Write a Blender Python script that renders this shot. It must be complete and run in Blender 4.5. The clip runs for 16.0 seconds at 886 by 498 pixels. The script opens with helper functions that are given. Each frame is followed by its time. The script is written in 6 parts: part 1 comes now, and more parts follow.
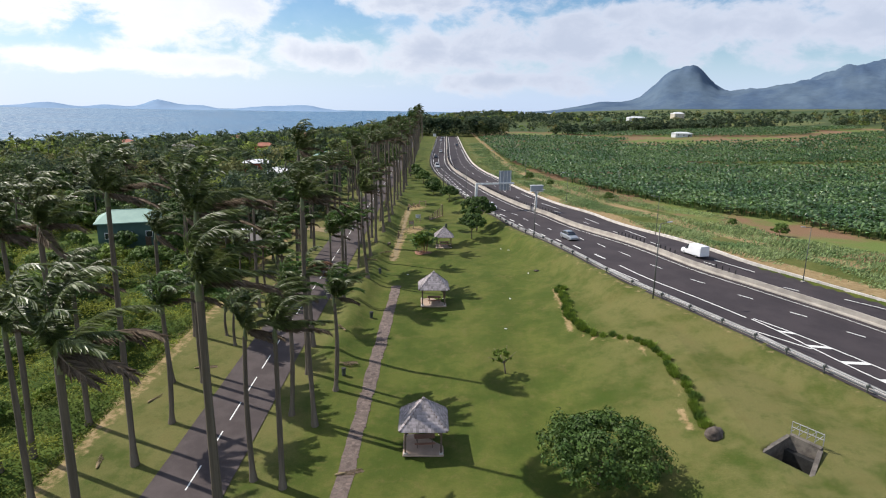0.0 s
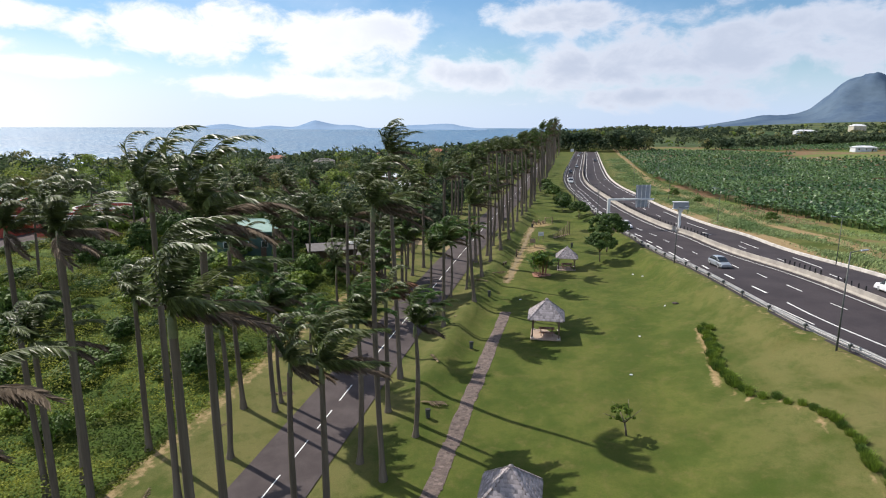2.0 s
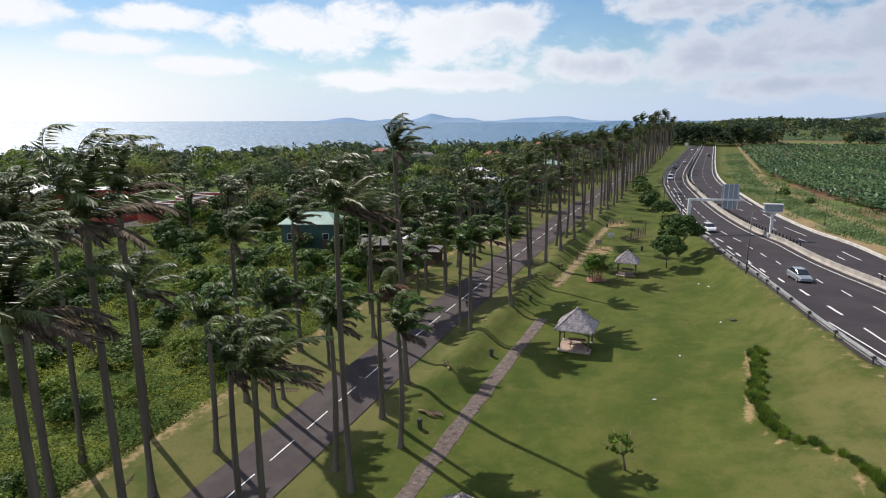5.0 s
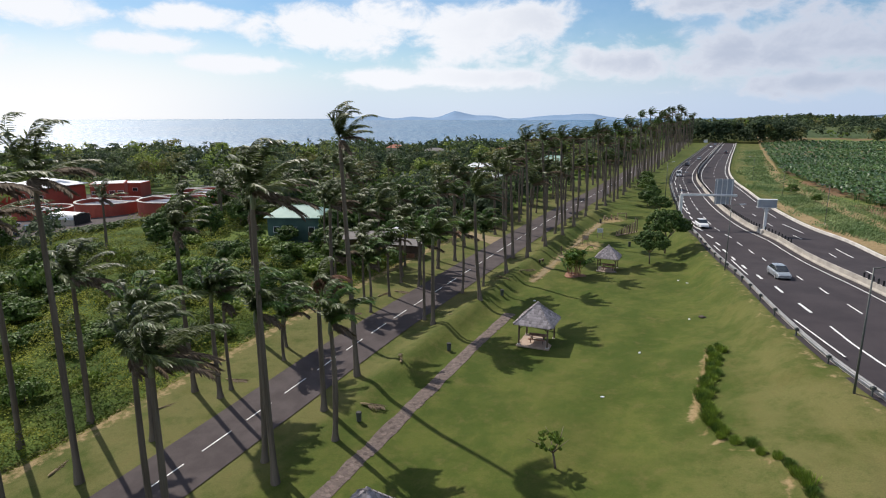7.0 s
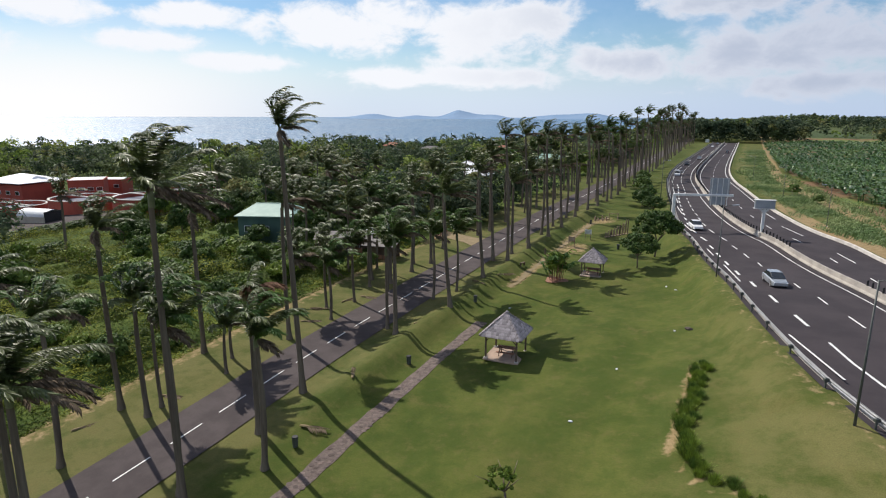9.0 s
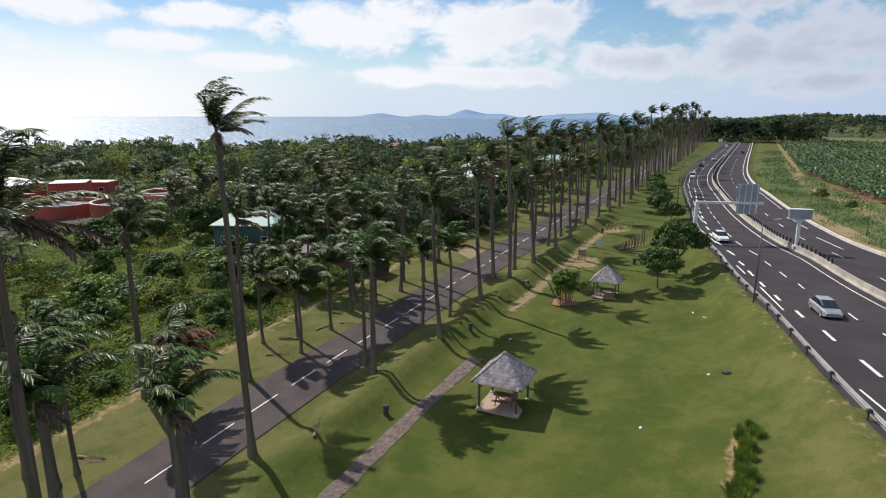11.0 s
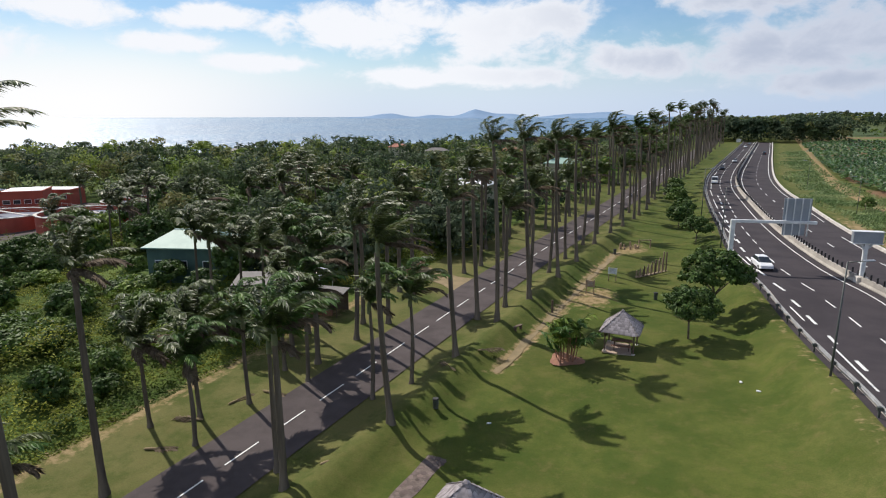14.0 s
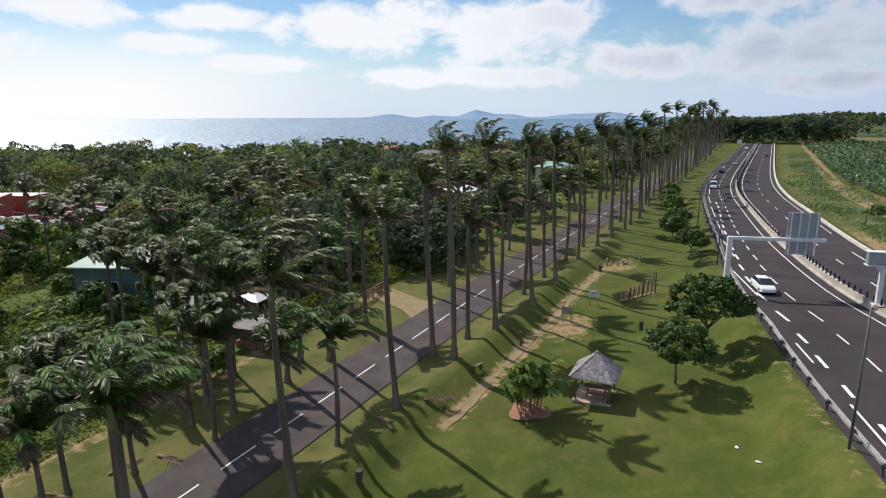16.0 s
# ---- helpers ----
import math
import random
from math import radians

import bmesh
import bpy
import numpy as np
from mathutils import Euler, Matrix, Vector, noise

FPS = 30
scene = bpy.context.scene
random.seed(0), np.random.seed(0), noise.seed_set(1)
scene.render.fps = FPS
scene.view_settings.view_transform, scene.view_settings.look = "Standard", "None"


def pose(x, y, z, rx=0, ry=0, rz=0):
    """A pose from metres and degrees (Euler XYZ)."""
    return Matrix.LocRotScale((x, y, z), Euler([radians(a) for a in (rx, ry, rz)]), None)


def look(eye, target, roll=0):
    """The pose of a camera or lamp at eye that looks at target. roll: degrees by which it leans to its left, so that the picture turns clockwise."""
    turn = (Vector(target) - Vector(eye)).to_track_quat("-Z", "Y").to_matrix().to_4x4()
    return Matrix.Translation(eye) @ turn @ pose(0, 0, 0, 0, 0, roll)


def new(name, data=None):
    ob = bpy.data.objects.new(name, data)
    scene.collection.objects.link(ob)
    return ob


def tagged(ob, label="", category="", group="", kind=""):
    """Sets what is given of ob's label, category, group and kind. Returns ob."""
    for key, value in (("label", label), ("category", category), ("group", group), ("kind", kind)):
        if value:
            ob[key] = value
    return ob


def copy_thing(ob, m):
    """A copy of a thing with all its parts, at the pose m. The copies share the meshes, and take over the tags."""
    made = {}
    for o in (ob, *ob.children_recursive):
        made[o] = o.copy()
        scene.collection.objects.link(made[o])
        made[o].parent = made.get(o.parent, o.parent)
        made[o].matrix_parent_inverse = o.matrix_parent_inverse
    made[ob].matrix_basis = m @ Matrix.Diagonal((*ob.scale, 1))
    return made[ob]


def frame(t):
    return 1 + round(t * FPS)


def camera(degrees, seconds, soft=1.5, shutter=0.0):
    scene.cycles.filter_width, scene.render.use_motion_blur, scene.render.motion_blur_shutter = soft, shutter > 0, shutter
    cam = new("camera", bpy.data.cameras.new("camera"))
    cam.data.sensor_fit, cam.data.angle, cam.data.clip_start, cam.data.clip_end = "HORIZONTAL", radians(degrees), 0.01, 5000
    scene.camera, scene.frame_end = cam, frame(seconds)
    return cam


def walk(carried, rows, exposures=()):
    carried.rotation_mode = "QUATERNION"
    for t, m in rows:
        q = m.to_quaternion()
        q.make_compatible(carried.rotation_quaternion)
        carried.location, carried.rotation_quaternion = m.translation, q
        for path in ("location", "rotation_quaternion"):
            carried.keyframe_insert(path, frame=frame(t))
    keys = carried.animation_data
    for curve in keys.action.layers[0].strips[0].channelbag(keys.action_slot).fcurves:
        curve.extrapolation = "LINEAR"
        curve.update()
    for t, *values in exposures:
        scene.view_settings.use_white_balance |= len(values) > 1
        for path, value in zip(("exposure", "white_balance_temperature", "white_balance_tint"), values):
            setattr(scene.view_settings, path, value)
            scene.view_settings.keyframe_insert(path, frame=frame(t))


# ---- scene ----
cam = camera(73.2, 16.0, soft=1.1)
PATH = [
    (0, (1.262, 1.7, 27.455), (1.219, 3.647, 26.998), 1.0),
    (0.5, (1.724, 4.037, 27.027), (1.618, 5.981, 26.568), 1.1),
    (1, (2.133, 6.701, 26.507), (1.943, 8.639, 26.049), 1.0),
    (1.5, (2.568, 9.633, 26.029), (2.241, 11.557, 25.589), 0.9),
    (2, (3.463, 12.425, 25.576), (2.969, 14.32, 25.17), 0.2),
    (2.5, (4.741, 14.455, 25.353), (4.112, 16.314, 24.969), -0.4),
    (3, (6.144, 15.602, 25.33), (5.445, 17.436, 24.946), -0.5),
    (5.5, (13.364, 19.654, 25.814), (12.494, 21.401, 25.378), -0.1),
    (6, (15.039, 20.619, 25.635), (14.143, 22.353, 25.198), -0.2),
    (6.5, (16.522, 21.733, 25.33), (15.61, 23.459, 24.893), -0.2),
    (7, (17.577, 22.842, 24.9), (16.664, 24.567, 24.464), -0.1),
    (7.5, (18.286, 24.141, 24.602), (17.373, 25.866, 24.163), 0.1),
    (8, (18.727, 25.715, 24.367), (17.812, 27.439, 23.927), 0.2),
    (8.5, (18.664, 27.646, 24.221), (17.75, 29.37, 23.78), 0.2),
    (9, (18.539, 29.827, 24.047), (17.618, 31.547, 23.608), 0.2),
    (11.5, (14.333, 42.375, 23.924), (13.383, 44.079, 23.485), -0.1),
    (12, (13.503, 45.107, 23.871), (12.544, 46.807, 23.435), -0.3),
    (12.5, (12.47, 48.156, 23.847), (11.503, 49.852, 23.41), -0.1),
    (13, (11.454, 51.24, 23.807), (10.49, 52.936, 23.368), 0.0),
    (13.5, (10.851, 54.161, 23.781), (9.881, 55.853, 23.341), 0.0),
    (14, (10.645, 56.807, 23.816), (9.673, 58.499, 23.375), -0.1),
    (14.5, (10.687, 59.362, 23.834), (9.709, 61.051, 23.395), -0.2),
    (15, (10.769, 61.932, 23.889), (9.787, 63.619, 23.454), -0.3),
    (15.5, (10.651, 64.451, 23.965), (9.67, 66.139, 23.531), -0.3),
    (16, (10.293, 66.957, 24.07), (9.317, 68.646, 23.631), -0.2),
]
walk(cam, [(t, look(eye, target, roll)) for t, eye, target, roll in PATH], [(0.0, 0.22), (2.0, 0.22), (3.5, 0.12), (5.5, 0.02), (16.0, 0.0)])

# ---- world, sun ----
SUN_AZ, SUN_EL = -68.0, 46.0
to_sun = Vector((math.sin(radians(SUN_AZ)) * math.cos(radians(SUN_EL)), math.cos(radians(SUN_AZ)) * math.cos(radians(SUN_EL)), math.sin(radians(SUN_EL))))
sun = new("sun", bpy.data.lights.new("sun", "SUN"))
sun.data.energy, sun.data.angle, sun.data.color = 4.85, radians(0.53), (1.0, 0.94, 0.85)
sun.matrix_world = look(to_sun * 100, (0, 0, 0))


def node(tree, kind, inputs=()):
    """A node with its inputs: (socket, value or other node's socket)."""
    n = tree.nodes.new(kind)
    for key, value in inputs:
        if isinstance(value, bpy.types.NodeSocket):
            tree.links.new(value, n.inputs[key])
        else:
            n.inputs[key].default_value = value
    return n


def calc(tree, op, a, b=0.0, c=0.0):
    n = tree.nodes.new("ShaderNodeMath")
    n.operation = op
    for i, v in enumerate((a, b, c)):
        if isinstance(v, bpy.types.NodeSocket):
            tree.links.new(v, n.inputs[i])
        else:
            n.inputs[i].default_value = v
    return n.outputs[0]


def blend(tree, fac, a, b, mode="MIX"):
    n = tree.nodes.new("ShaderNodeMix")
    n.data_type, n.blend_type = "RGBA", mode
    for i, v in ((0, fac), (6, a), (7, b)):
        if isinstance(v, bpy.types.NodeSocket):
            tree.links.new(v, n.inputs[i])
        else:
            n.inputs[i].default_value = v if i == 0 else (*v[:3], 1)
    return n.outputs[2]


def ramp(tree, fac, lo, hi):
    n = tree.nodes.new("ShaderNodeMapRange")
    n.interpolation_type = "SMOOTHSTEP"
    tree.links.new(fac, n.inputs[0])
    n.inputs[1].default_value, n.inputs[2].default_value = lo, hi
    return n.outputs[0]


# fair-weather cumulus: azimuth, elevation, half width, half height in degrees
CLOUDS = [
    (-38, 7.3, 7.5, 2.0), (-33, 8.3, 4, 2.2), (-24, 7.0, 7.5, 3.0), (-20, 8.5, 4, 1.8), (-50, 8.0, 4.5, 1.2), (-53, 5.9, 4.5, 0.9), (-47, 4.5, 5, 0.8),
    (-60, 8.0, 4, 1.3), (-33, 3.2, 6, 1.0), (-25, 3.4, 8, 1.1), (-2, 5.0, 9, 2.4), (-4, 9.3, 6, 1.6), (10, 6.0, 11, 3.2), (22, 7.0, 10, 2.6), (33, 7.2, 8, 3.0),
    (-13, 4.5, 7, 1.6), (13.5, 8.3, 2.2, 1.2), (4, 2.6, 9, 1.2), (45, 6, 8, 3), (-68, 5, 5, 2.2),
]
world = bpy.data.worlds.new("world")
scene.world = world
world.use_nodes = True
wt = world.node_tree
wt.nodes.clear()
sky = node(wt, "ShaderNodeTexSky")
sky.sky_type, sky.sun_disc, sky.sun_elevation, sky.sun_rotation = "NISHITA", False, radians(SUN_EL), radians(SUN_AZ)
sky.altitude, sky.air_density, sky.dust_density, sky.ozone_density = 60.0, 1.0, 0.35, 3.0
way = node(wt, "ShaderNodeTexCoord").outputs["Generated"]
xyz = node(wt, "ShaderNodeSeparateXYZ", [(0, way)])
az = calc(wt, "MULTIPLY", calc(wt, "ARCTAN2", xyz.outputs[0], xyz.outputs[1]), 57.2958)
el = calc(wt, "MULTIPLY", calc(wt, "ARCSINE", xyz.outputs[2]), 57.2958)
flat = node(wt, "ShaderNodeCombineXYZ", [(0, calc(wt, "MULTIPLY", az, 0.1)), (1, calc(wt, "MULTIPLY", el, 0.17)), (2, 3.7)]).outputs[0]
puff = node(wt, "ShaderNodeTexNoise", [("Vector", flat), ("Scale", 2.4), ("Detail", 9.0), ("Roughness", 0.6), ("Distortion", 0.25)]).outputs["Fac"]
wisp = node(wt, "ShaderNodeTexNoise", [("Vector", flat), ("Scale", 0.9), ("Detail", 6.0), ("Roughness", 0.6)]).outputs["Fac"]
heap = None
for ca, ce, cw, ch in CLOUDS:
    u = calc(wt, "MULTIPLY", calc(wt, "SUBTRACT", az, ca), 1 / cw)
    v = calc(wt, "MULTIPLY", calc(wt, "SUBTRACT", el, ce), 1 / ch)
    d = calc(wt, "SUBTRACT", 1.0, calc(wt, "SQRT", calc(wt, "ADD", calc(wt, "MULTIPLY", u, u), calc(wt, "MULTIPLY", v, v))))
    heap = d if heap is None else calc(wt, "SMOOTH_MAX", heap, d, 0.25)
# the same kind of sky goes on all round and overhead
over = node(wt, "ShaderNodeTexNoise", [("Vector", way), ("Scale", 3.2), ("Detail", 7.0), ("Roughness", 0.55)]).outputs["Fac"]
rest = calc(wt, "MULTIPLY", calc(wt, "SUBTRACT", over, 0.47), 3.0)
far_off = ramp(wt, el, 10.0, 16.0)
turned = ramp(wt, calc(wt, "ABSOLUTE", calc(wt, "ADD", az, 14.0)), 60.0, 72.0)
other = calc(wt, "MAXIMUM", far_off, turned)
heap = calc(wt, "ADD", calc(wt, "MULTIPLY", heap, calc(wt, "SUBTRACT", 1.0, other)), calc(wt, "MULTIPLY", rest, other))
dens = calc(wt, "ADD", heap, calc(wt, "MULTIPLY", calc(wt, "SUBTRACT", puff, 0.5), 2.6))
cover = ramp(wt, dens, -0.22, 0.46)
thin = calc(wt, "MULTIPLY", ramp(wt, wisp, 0.42, 0.75), 0.3)
low = calc(wt, "SUBTRACT", 1.0, ramp(wt, el, 0.5, 7.0))
thin = calc(wt, "MAXIMUM", thin, calc(wt, "MULTIPLY", low, 0.85))
# grey bellies where the heaps are thick, whiter towards the sun
belly = calc(wt, "MULTIPLY", ramp(wt, dens, -0.05, 1.1), ramp(wt, az, -34.0, 2.0))
body = blend(wt, ramp(wt, az, -30.0, 12.0), (9.2, 9.4, 9.9), (6.1, 6.6, 7.8))
body = blend(wt, belly, body, (4.9, 5.5, 6.8))
deep = node(wt, "ShaderNodeHueSaturation", [("Color", sky.outputs[0]), ("Saturation", 1.2)]).outputs[0]
haze = blend(wt, ramp(wt, az, -30.0, 8.0), (6.4, 7.6, 9.5), (5.0, 6.3, 8.7))
veil = blend(wt, thin, deep, haze)
# sunlit haze low over the sea, towards the sun
glare = calc(wt, "MULTIPLY", calc(wt, "SUBTRACT", 1.0, ramp(wt, el, 1.0, 9.0)), calc(wt, "SUBTRACT", 1.0, ramp(wt, calc(wt, "ABSOLUTE", calc(wt, "SUBTRACT", az, SUN_AZ)), 8.0, 34.0)))
veil = blend(wt, glare, veil, (10.0, 10.0, 10.1))
paint = blend(wt, cover, veil, body)
bg = node(wt, "ShaderNodeBackground", [("Color", paint), ("Strength", 0.1)])
wt.links.new(bg.outputs[0], node(wt, "ShaderNodeOutputWorld").inputs[0])


# ---- materials ----
def mat(name, a, b, scale=1.0, rough=0.85, bump=0.3, grain=30.0, grain_amount=0.25, metal=0.0, spec=0.5, piece=0.0, through_light=0.0, island=0.0, thick=0.02):
    """Two tones by a broad noise, a fine grain on top, relief from both. piece: spread by object; island: spread by loose piece."""
    m = bpy.data.materials.new(name)
    m.use_nodes = True
    t = m.node_tree
    t.nodes.clear()
    co = node(t, "ShaderNodeTexCoord").outputs["Object"]
    broad = node(t, "ShaderNodeTexNoise", [("Vector", co), ("Scale", scale), ("Detail", 5.0), ("Roughness", 0.6)]).outputs["Fac"]
    fine = node(t, "ShaderNodeTexNoise", [("Vector", co), ("Scale", grain), ("Detail", 3.0), ("Roughness", 0.7)]).outputs["Fac"]
    colour = blend(t, ramp(t, broad, 0.32, 0.68), a, b)
    shade = calc(t, "MULTIPLY_ADD", fine, 2 * grain_amount, 1 - grain_amount)
    if piece:
        shade = calc(t, "MULTIPLY", shade, calc(t, "MULTIPLY_ADD", node(t, "ShaderNodeObjectInfo").outputs["Random"], 2 * piece, 1 - piece))
    if island:
        shade = calc(t, "MULTIPLY", shade, calc(t, "MULTIPLY_ADD", node(t, "ShaderNodeNewGeometry").outputs["Random Per Island"], 2 * island, 1 - island))
    hsv = node(t, "ShaderNodeHueSaturation", [("Color", colour), ("Value", shade)])
    bs = node(t, "ShaderNodeBsdfPrincipled", [("Base Color", hsv.outputs[0]), ("Roughness", rough), ("Metallic", metal), ("Specular IOR Level", spec)])
    if bump:
        both = calc(t, "ADD", calc(t, "MULTIPLY", broad, 0.6), calc(t, "MULTIPLY", fine, 0.4))
        bs_n = node(t, "ShaderNodeBump", [("Height", both), ("Strength", bump), ("Distance", thick)])
        t.links.new(bs_n.outputs[0], bs.inputs["Normal"])
    out = node(t, "ShaderNodeOutputMaterial")
    last = bs.outputs[0]
    if through_light:
        tr = node(t, "ShaderNodeBsdfTranslucent", [("Color", hsv.outputs[0])])
        mix = node(t, "ShaderNodeMixShader", [(0, through_light), (1, last), (2, tr.outputs[0])])
        last = mix.outputs[0]
    t.links.new(last, out.inputs[0])
    return m


asphalt = mat("asphalt", (0.037, 0.031, 0.035), (0.052, 0.043, 0.047), 0.25, 0.9, 0.3, 60, 0.3, spec=0.2)
asphalt_old = mat("old_asphalt", (0.062, 0.05, 0.05), (0.088, 0.072, 0.071), 0.4, 0.92, 0.35, 40, 0.35, spec=0.2)
white_paint = mat("road_paint", (0.75, 0.75, 0.73), (0.6, 0.6, 0.58), 3.0, 0.7, 0.1, 40, 0.15)
concrete = mat("concrete", (0.42, 0.38, 0.33), (0.30, 0.27, 0.24), 0.6, 0.9, 0.3, 20, 0.2)
concrete_pale = mat("pale_concrete", (0.62, 0.58, 0.53), (0.45, 0.41, 0.37), 0.8, 0.9, 0.2, 15, 0.15)
galvanised = mat("galvanised_steel", (0.36, 0.36, 0.37), (0.27, 0.27, 0.28), 1.5, 0.6, 0.1, 30, 0.15, metal=0.3)
grey_panel = mat("sign_back_metal", (0.33, 0.36, 0.40), (0.27, 0.30, 0.34), 0.8, 0.5, 0.1, 10, 0.1, metal=0.4)
white_metal = mat("white_painted_steel", (0.72, 0.73, 0.74), (0.58, 0.59, 0.60), 1.0, 0.5, 0.1, 12, 0.08)
dark_metal = mat("dark_painted_steel", (0.05, 0.06, 0.055), (0.08, 0.085, 0.08), 2.0, 0.5, 0.1, 20, 0.2)
# tyres and slats; also the black panels that paint shade in two openings
rubber_and_shade = mat("black_rubber_and_shade", (0.015, 0.015, 0.016), (0.03, 0.03, 0.03), 3.0, 0.7, 0.1, 30, 0.2)
bark_palm = mat("palm_bark", (0.085, 0.068, 0.052), (0.2, 0.165, 0.13), 0.9, 0.95, 0.5, 9.0, 0.35, spec=0.2)
shaft_green = mat("palm_crownshaft", (0.1, 0.13, 0.055), (0.16, 0.165, 0.085), 1.0, 0.5, 0.2, 8, 0.2)
frond_green = mat("palm_leaflets", (0.064, 0.097, 0.027), (0.14, 0.168, 0.055), 0.5, 0.42, 0.0, 8, 0.3, spec=0.42, through_light=0.36, island=0.4)
frond_fresh = mat("young_palm_leaflets", (0.06, 0.14, 0.025), (0.12, 0.2, 0.04), 0.5, 0.5, 0.0, 8, 0.3, spec=0.28, through_light=0.3, island=0.3)
frond_brown = mat("dry_palm_leaflets", (0.12, 0.088, 0.06), (0.22, 0.165, 0.112), 0.5, 0.75, 0.0, 8, 0.3, spec=0.15, through_light=0.15, island=0.35)
frond_rust = mat("rust_brown_palm_leaflets", (0.16, 0.085, 0.052), (0.26, 0.145, 0.092), 0.5, 0.75, 0.0, 8, 0.3, spec=0.15, through_light=0.2, island=0.35)
bark = mat("tree_bark", (0.12, 0.09, 0.065), (0.2, 0.16, 0.12), 2.0, 0.95, 0.6, 14, 0.35)
leaf_dark = mat("dark_leaves", (0.042, 0.085, 0.017), (0.085, 0.135, 0.03), 0.3, 0.6, 0.0, 5, 0.3, spec=0.25, through_light=0.25, island=0.45)
leaf_mid = mat("mid_green_leaves", (0.06, 0.115, 0.02), (0.115, 0.17, 0.035), 0.3, 0.6, 0.0, 5, 0.3, spec=0.25, through_light=0.28, island=0.4)
leaf_light = mat("light_green_leaves", (0.12, 0.19, 0.025), (0.2, 0.26, 0.04), 0.25, 0.6, 0.0, 5, 0.3, spec=0.25, through_light=0.3, island=0.4)
# leaf tones lifted, the dark one also blued, to paint in distance haze
WOOD_LEAVES = [mat("far_wood_dark_leaves", (0.044, 0.072, 0.04), (0.088, 0.115, 0.06), 0.05, 0.7, 0.0, 0.6, 0.35, spec=0.15, through_light=0.3, island=0.35),
               mat("far_wood_mid_leaves", (0.07, 0.11, 0.042), (0.13, 0.165, 0.07), 0.05, 0.7, 0.0, 0.6, 0.35, spec=0.15, through_light=0.3, island=0.35),
               mat("far_wood_olive_leaves", (0.13, 0.145, 0.05), (0.22, 0.21, 0.085), 0.05, 0.7, 0.0, 0.6, 0.35, spec=0.15, through_light=0.3, island=0.35),
               mat("far_wood_light_leaves", (0.15, 0.22, 0.04), (0.25, 0.29, 0.07), 0.05, 0.7, 0.0, 0.6, 0.35, spec=0.15, through_light=0.3, island=0.35)]
leaf_scrub = mat("scrub_leaves", (0.055, 0.085, 0.014), (0.255, 0.27, 0.038), 0.11, 0.7, 0.0, 2.0, 0.3, spec=0.12, through_light=0.3, island=0.45)
leaf_banana = mat("banana_leaves", (0.05, 0.112, 0.034), (0.125, 0.2, 0.066), 0.05, 0.42, 0.0, 1.0, 0.3, spec=0.4, through_light=0.28, island=0.55)
leaf_reed = mat("roadside_grass_blades", (0.09, 0.155, 0.045), (0.21, 0.265, 0.1), 0.12, 0.7, 0.0, 2.0, 0.3, through_light=0.2, island=0.4)
shingle_grey = mat("weathered_wood_shingle", (0.33, 0.292, 0.3), (0.215, 0.188, 0.195), 1.5, 0.85, 0.3, 18, 0.25, piece=0.35)
timber_dark = mat("dark_timber", (0.10, 0.065, 0.045), (0.16, 0.11, 0.08), 3.0, 0.8, 0.3, 25, 0.3)
timber_red = mat("reddish_timber", (0.24, 0.11, 0.07), (0.32, 0.16, 0.1), 2.0, 0.8, 0.3, 20, 0.3)
timber_pale = mat("pale_timber", (0.34, 0.25, 0.17), (0.26, 0.19, 0.13), 2.0, 0.8, 0.3, 20, 0.3)
slab_stone = mat("gazebo_slab", (0.42, 0.31, 0.24), (0.34, 0.25, 0.19), 1.2, 0.9, 0.2, 15, 0.2)
path_stone = mat("rough_stone_path", (0.1, 0.075, 0.064), (0.155, 0.118, 0.102), 2.6, 0.95, 0.8, 9, 0.5, thick=0.08)
stone_pale = mat("pale_path_stone", (0.15, 0.112, 0.1), (0.115, 0.085, 0.076), 3.0, 0.95, 0.5, 14, 0.3, piece=0.4)
stone_warm = mat("warm_path_stone", (0.14, 0.1, 0.088), (0.105, 0.078, 0.068), 3.0, 0.95, 0.5, 14, 0.3, piece=0.4)
path_sand = mat("sandy_path", (0.25, 0.185, 0.1), (0.19, 0.145, 0.075), 0.9, 0.95, 0.4, 9, 0.2, thick=0.05)
rock_dark = mat("dark_rock", (0.045, 0.034, 0.028), (0.12, 0.095, 0.08), 1.5, 0.95, 0.9, 8, 0.4, thick=0.1)
# culvert concrete: stains, and darkened further to paint the shade between its walls
rock_grey = mat("stained_shaded_concrete", (0.16, 0.14, 0.12), (0.07, 0.06, 0.052), 1.2, 0.95, 0.4, 12, 0.3)
roof_green = mat("green_roof_sheet", (0.27, 0.40, 0.34), (0.22, 0.34, 0.29), 0.4, 0.6, 0.1, 6, 0.12, spec=0.4)
roof_white = mat("white_roof_sheet", (0.7, 0.7, 0.72), (0.55, 0.56, 0.58), 0.3, 0.5, 0.1, 6, 0.1)
roof_grey = mat("grey_roof_sheet", (0.13, 0.115, 0.11), (0.09, 0.08, 0.078), 0.5, 0.7, 0.2, 6, 0.2)
roof_red = mat("red_roof_tiles", (0.38, 0.13, 0.08), (0.28, 0.10, 0.065), 0.6, 0.8, 0.3, 8, 0.25)
wall_red = mat("orange_red_render", (0.4, 0.085, 0.055), (0.32, 0.07, 0.045), 0.3, 0.85, 0.1, 6, 0.15)
wall_teal = mat("dark_teal_wall", (0.05, 0.10, 0.09), (0.07, 0.13, 0.11), 0.5, 0.8, 0.1, 6, 0.15)
wall_cream = mat("cream_wall", (0.55, 0.5, 0.42), (0.45, 0.4, 0.33), 0.5, 0.85, 0.1, 6, 0.12)
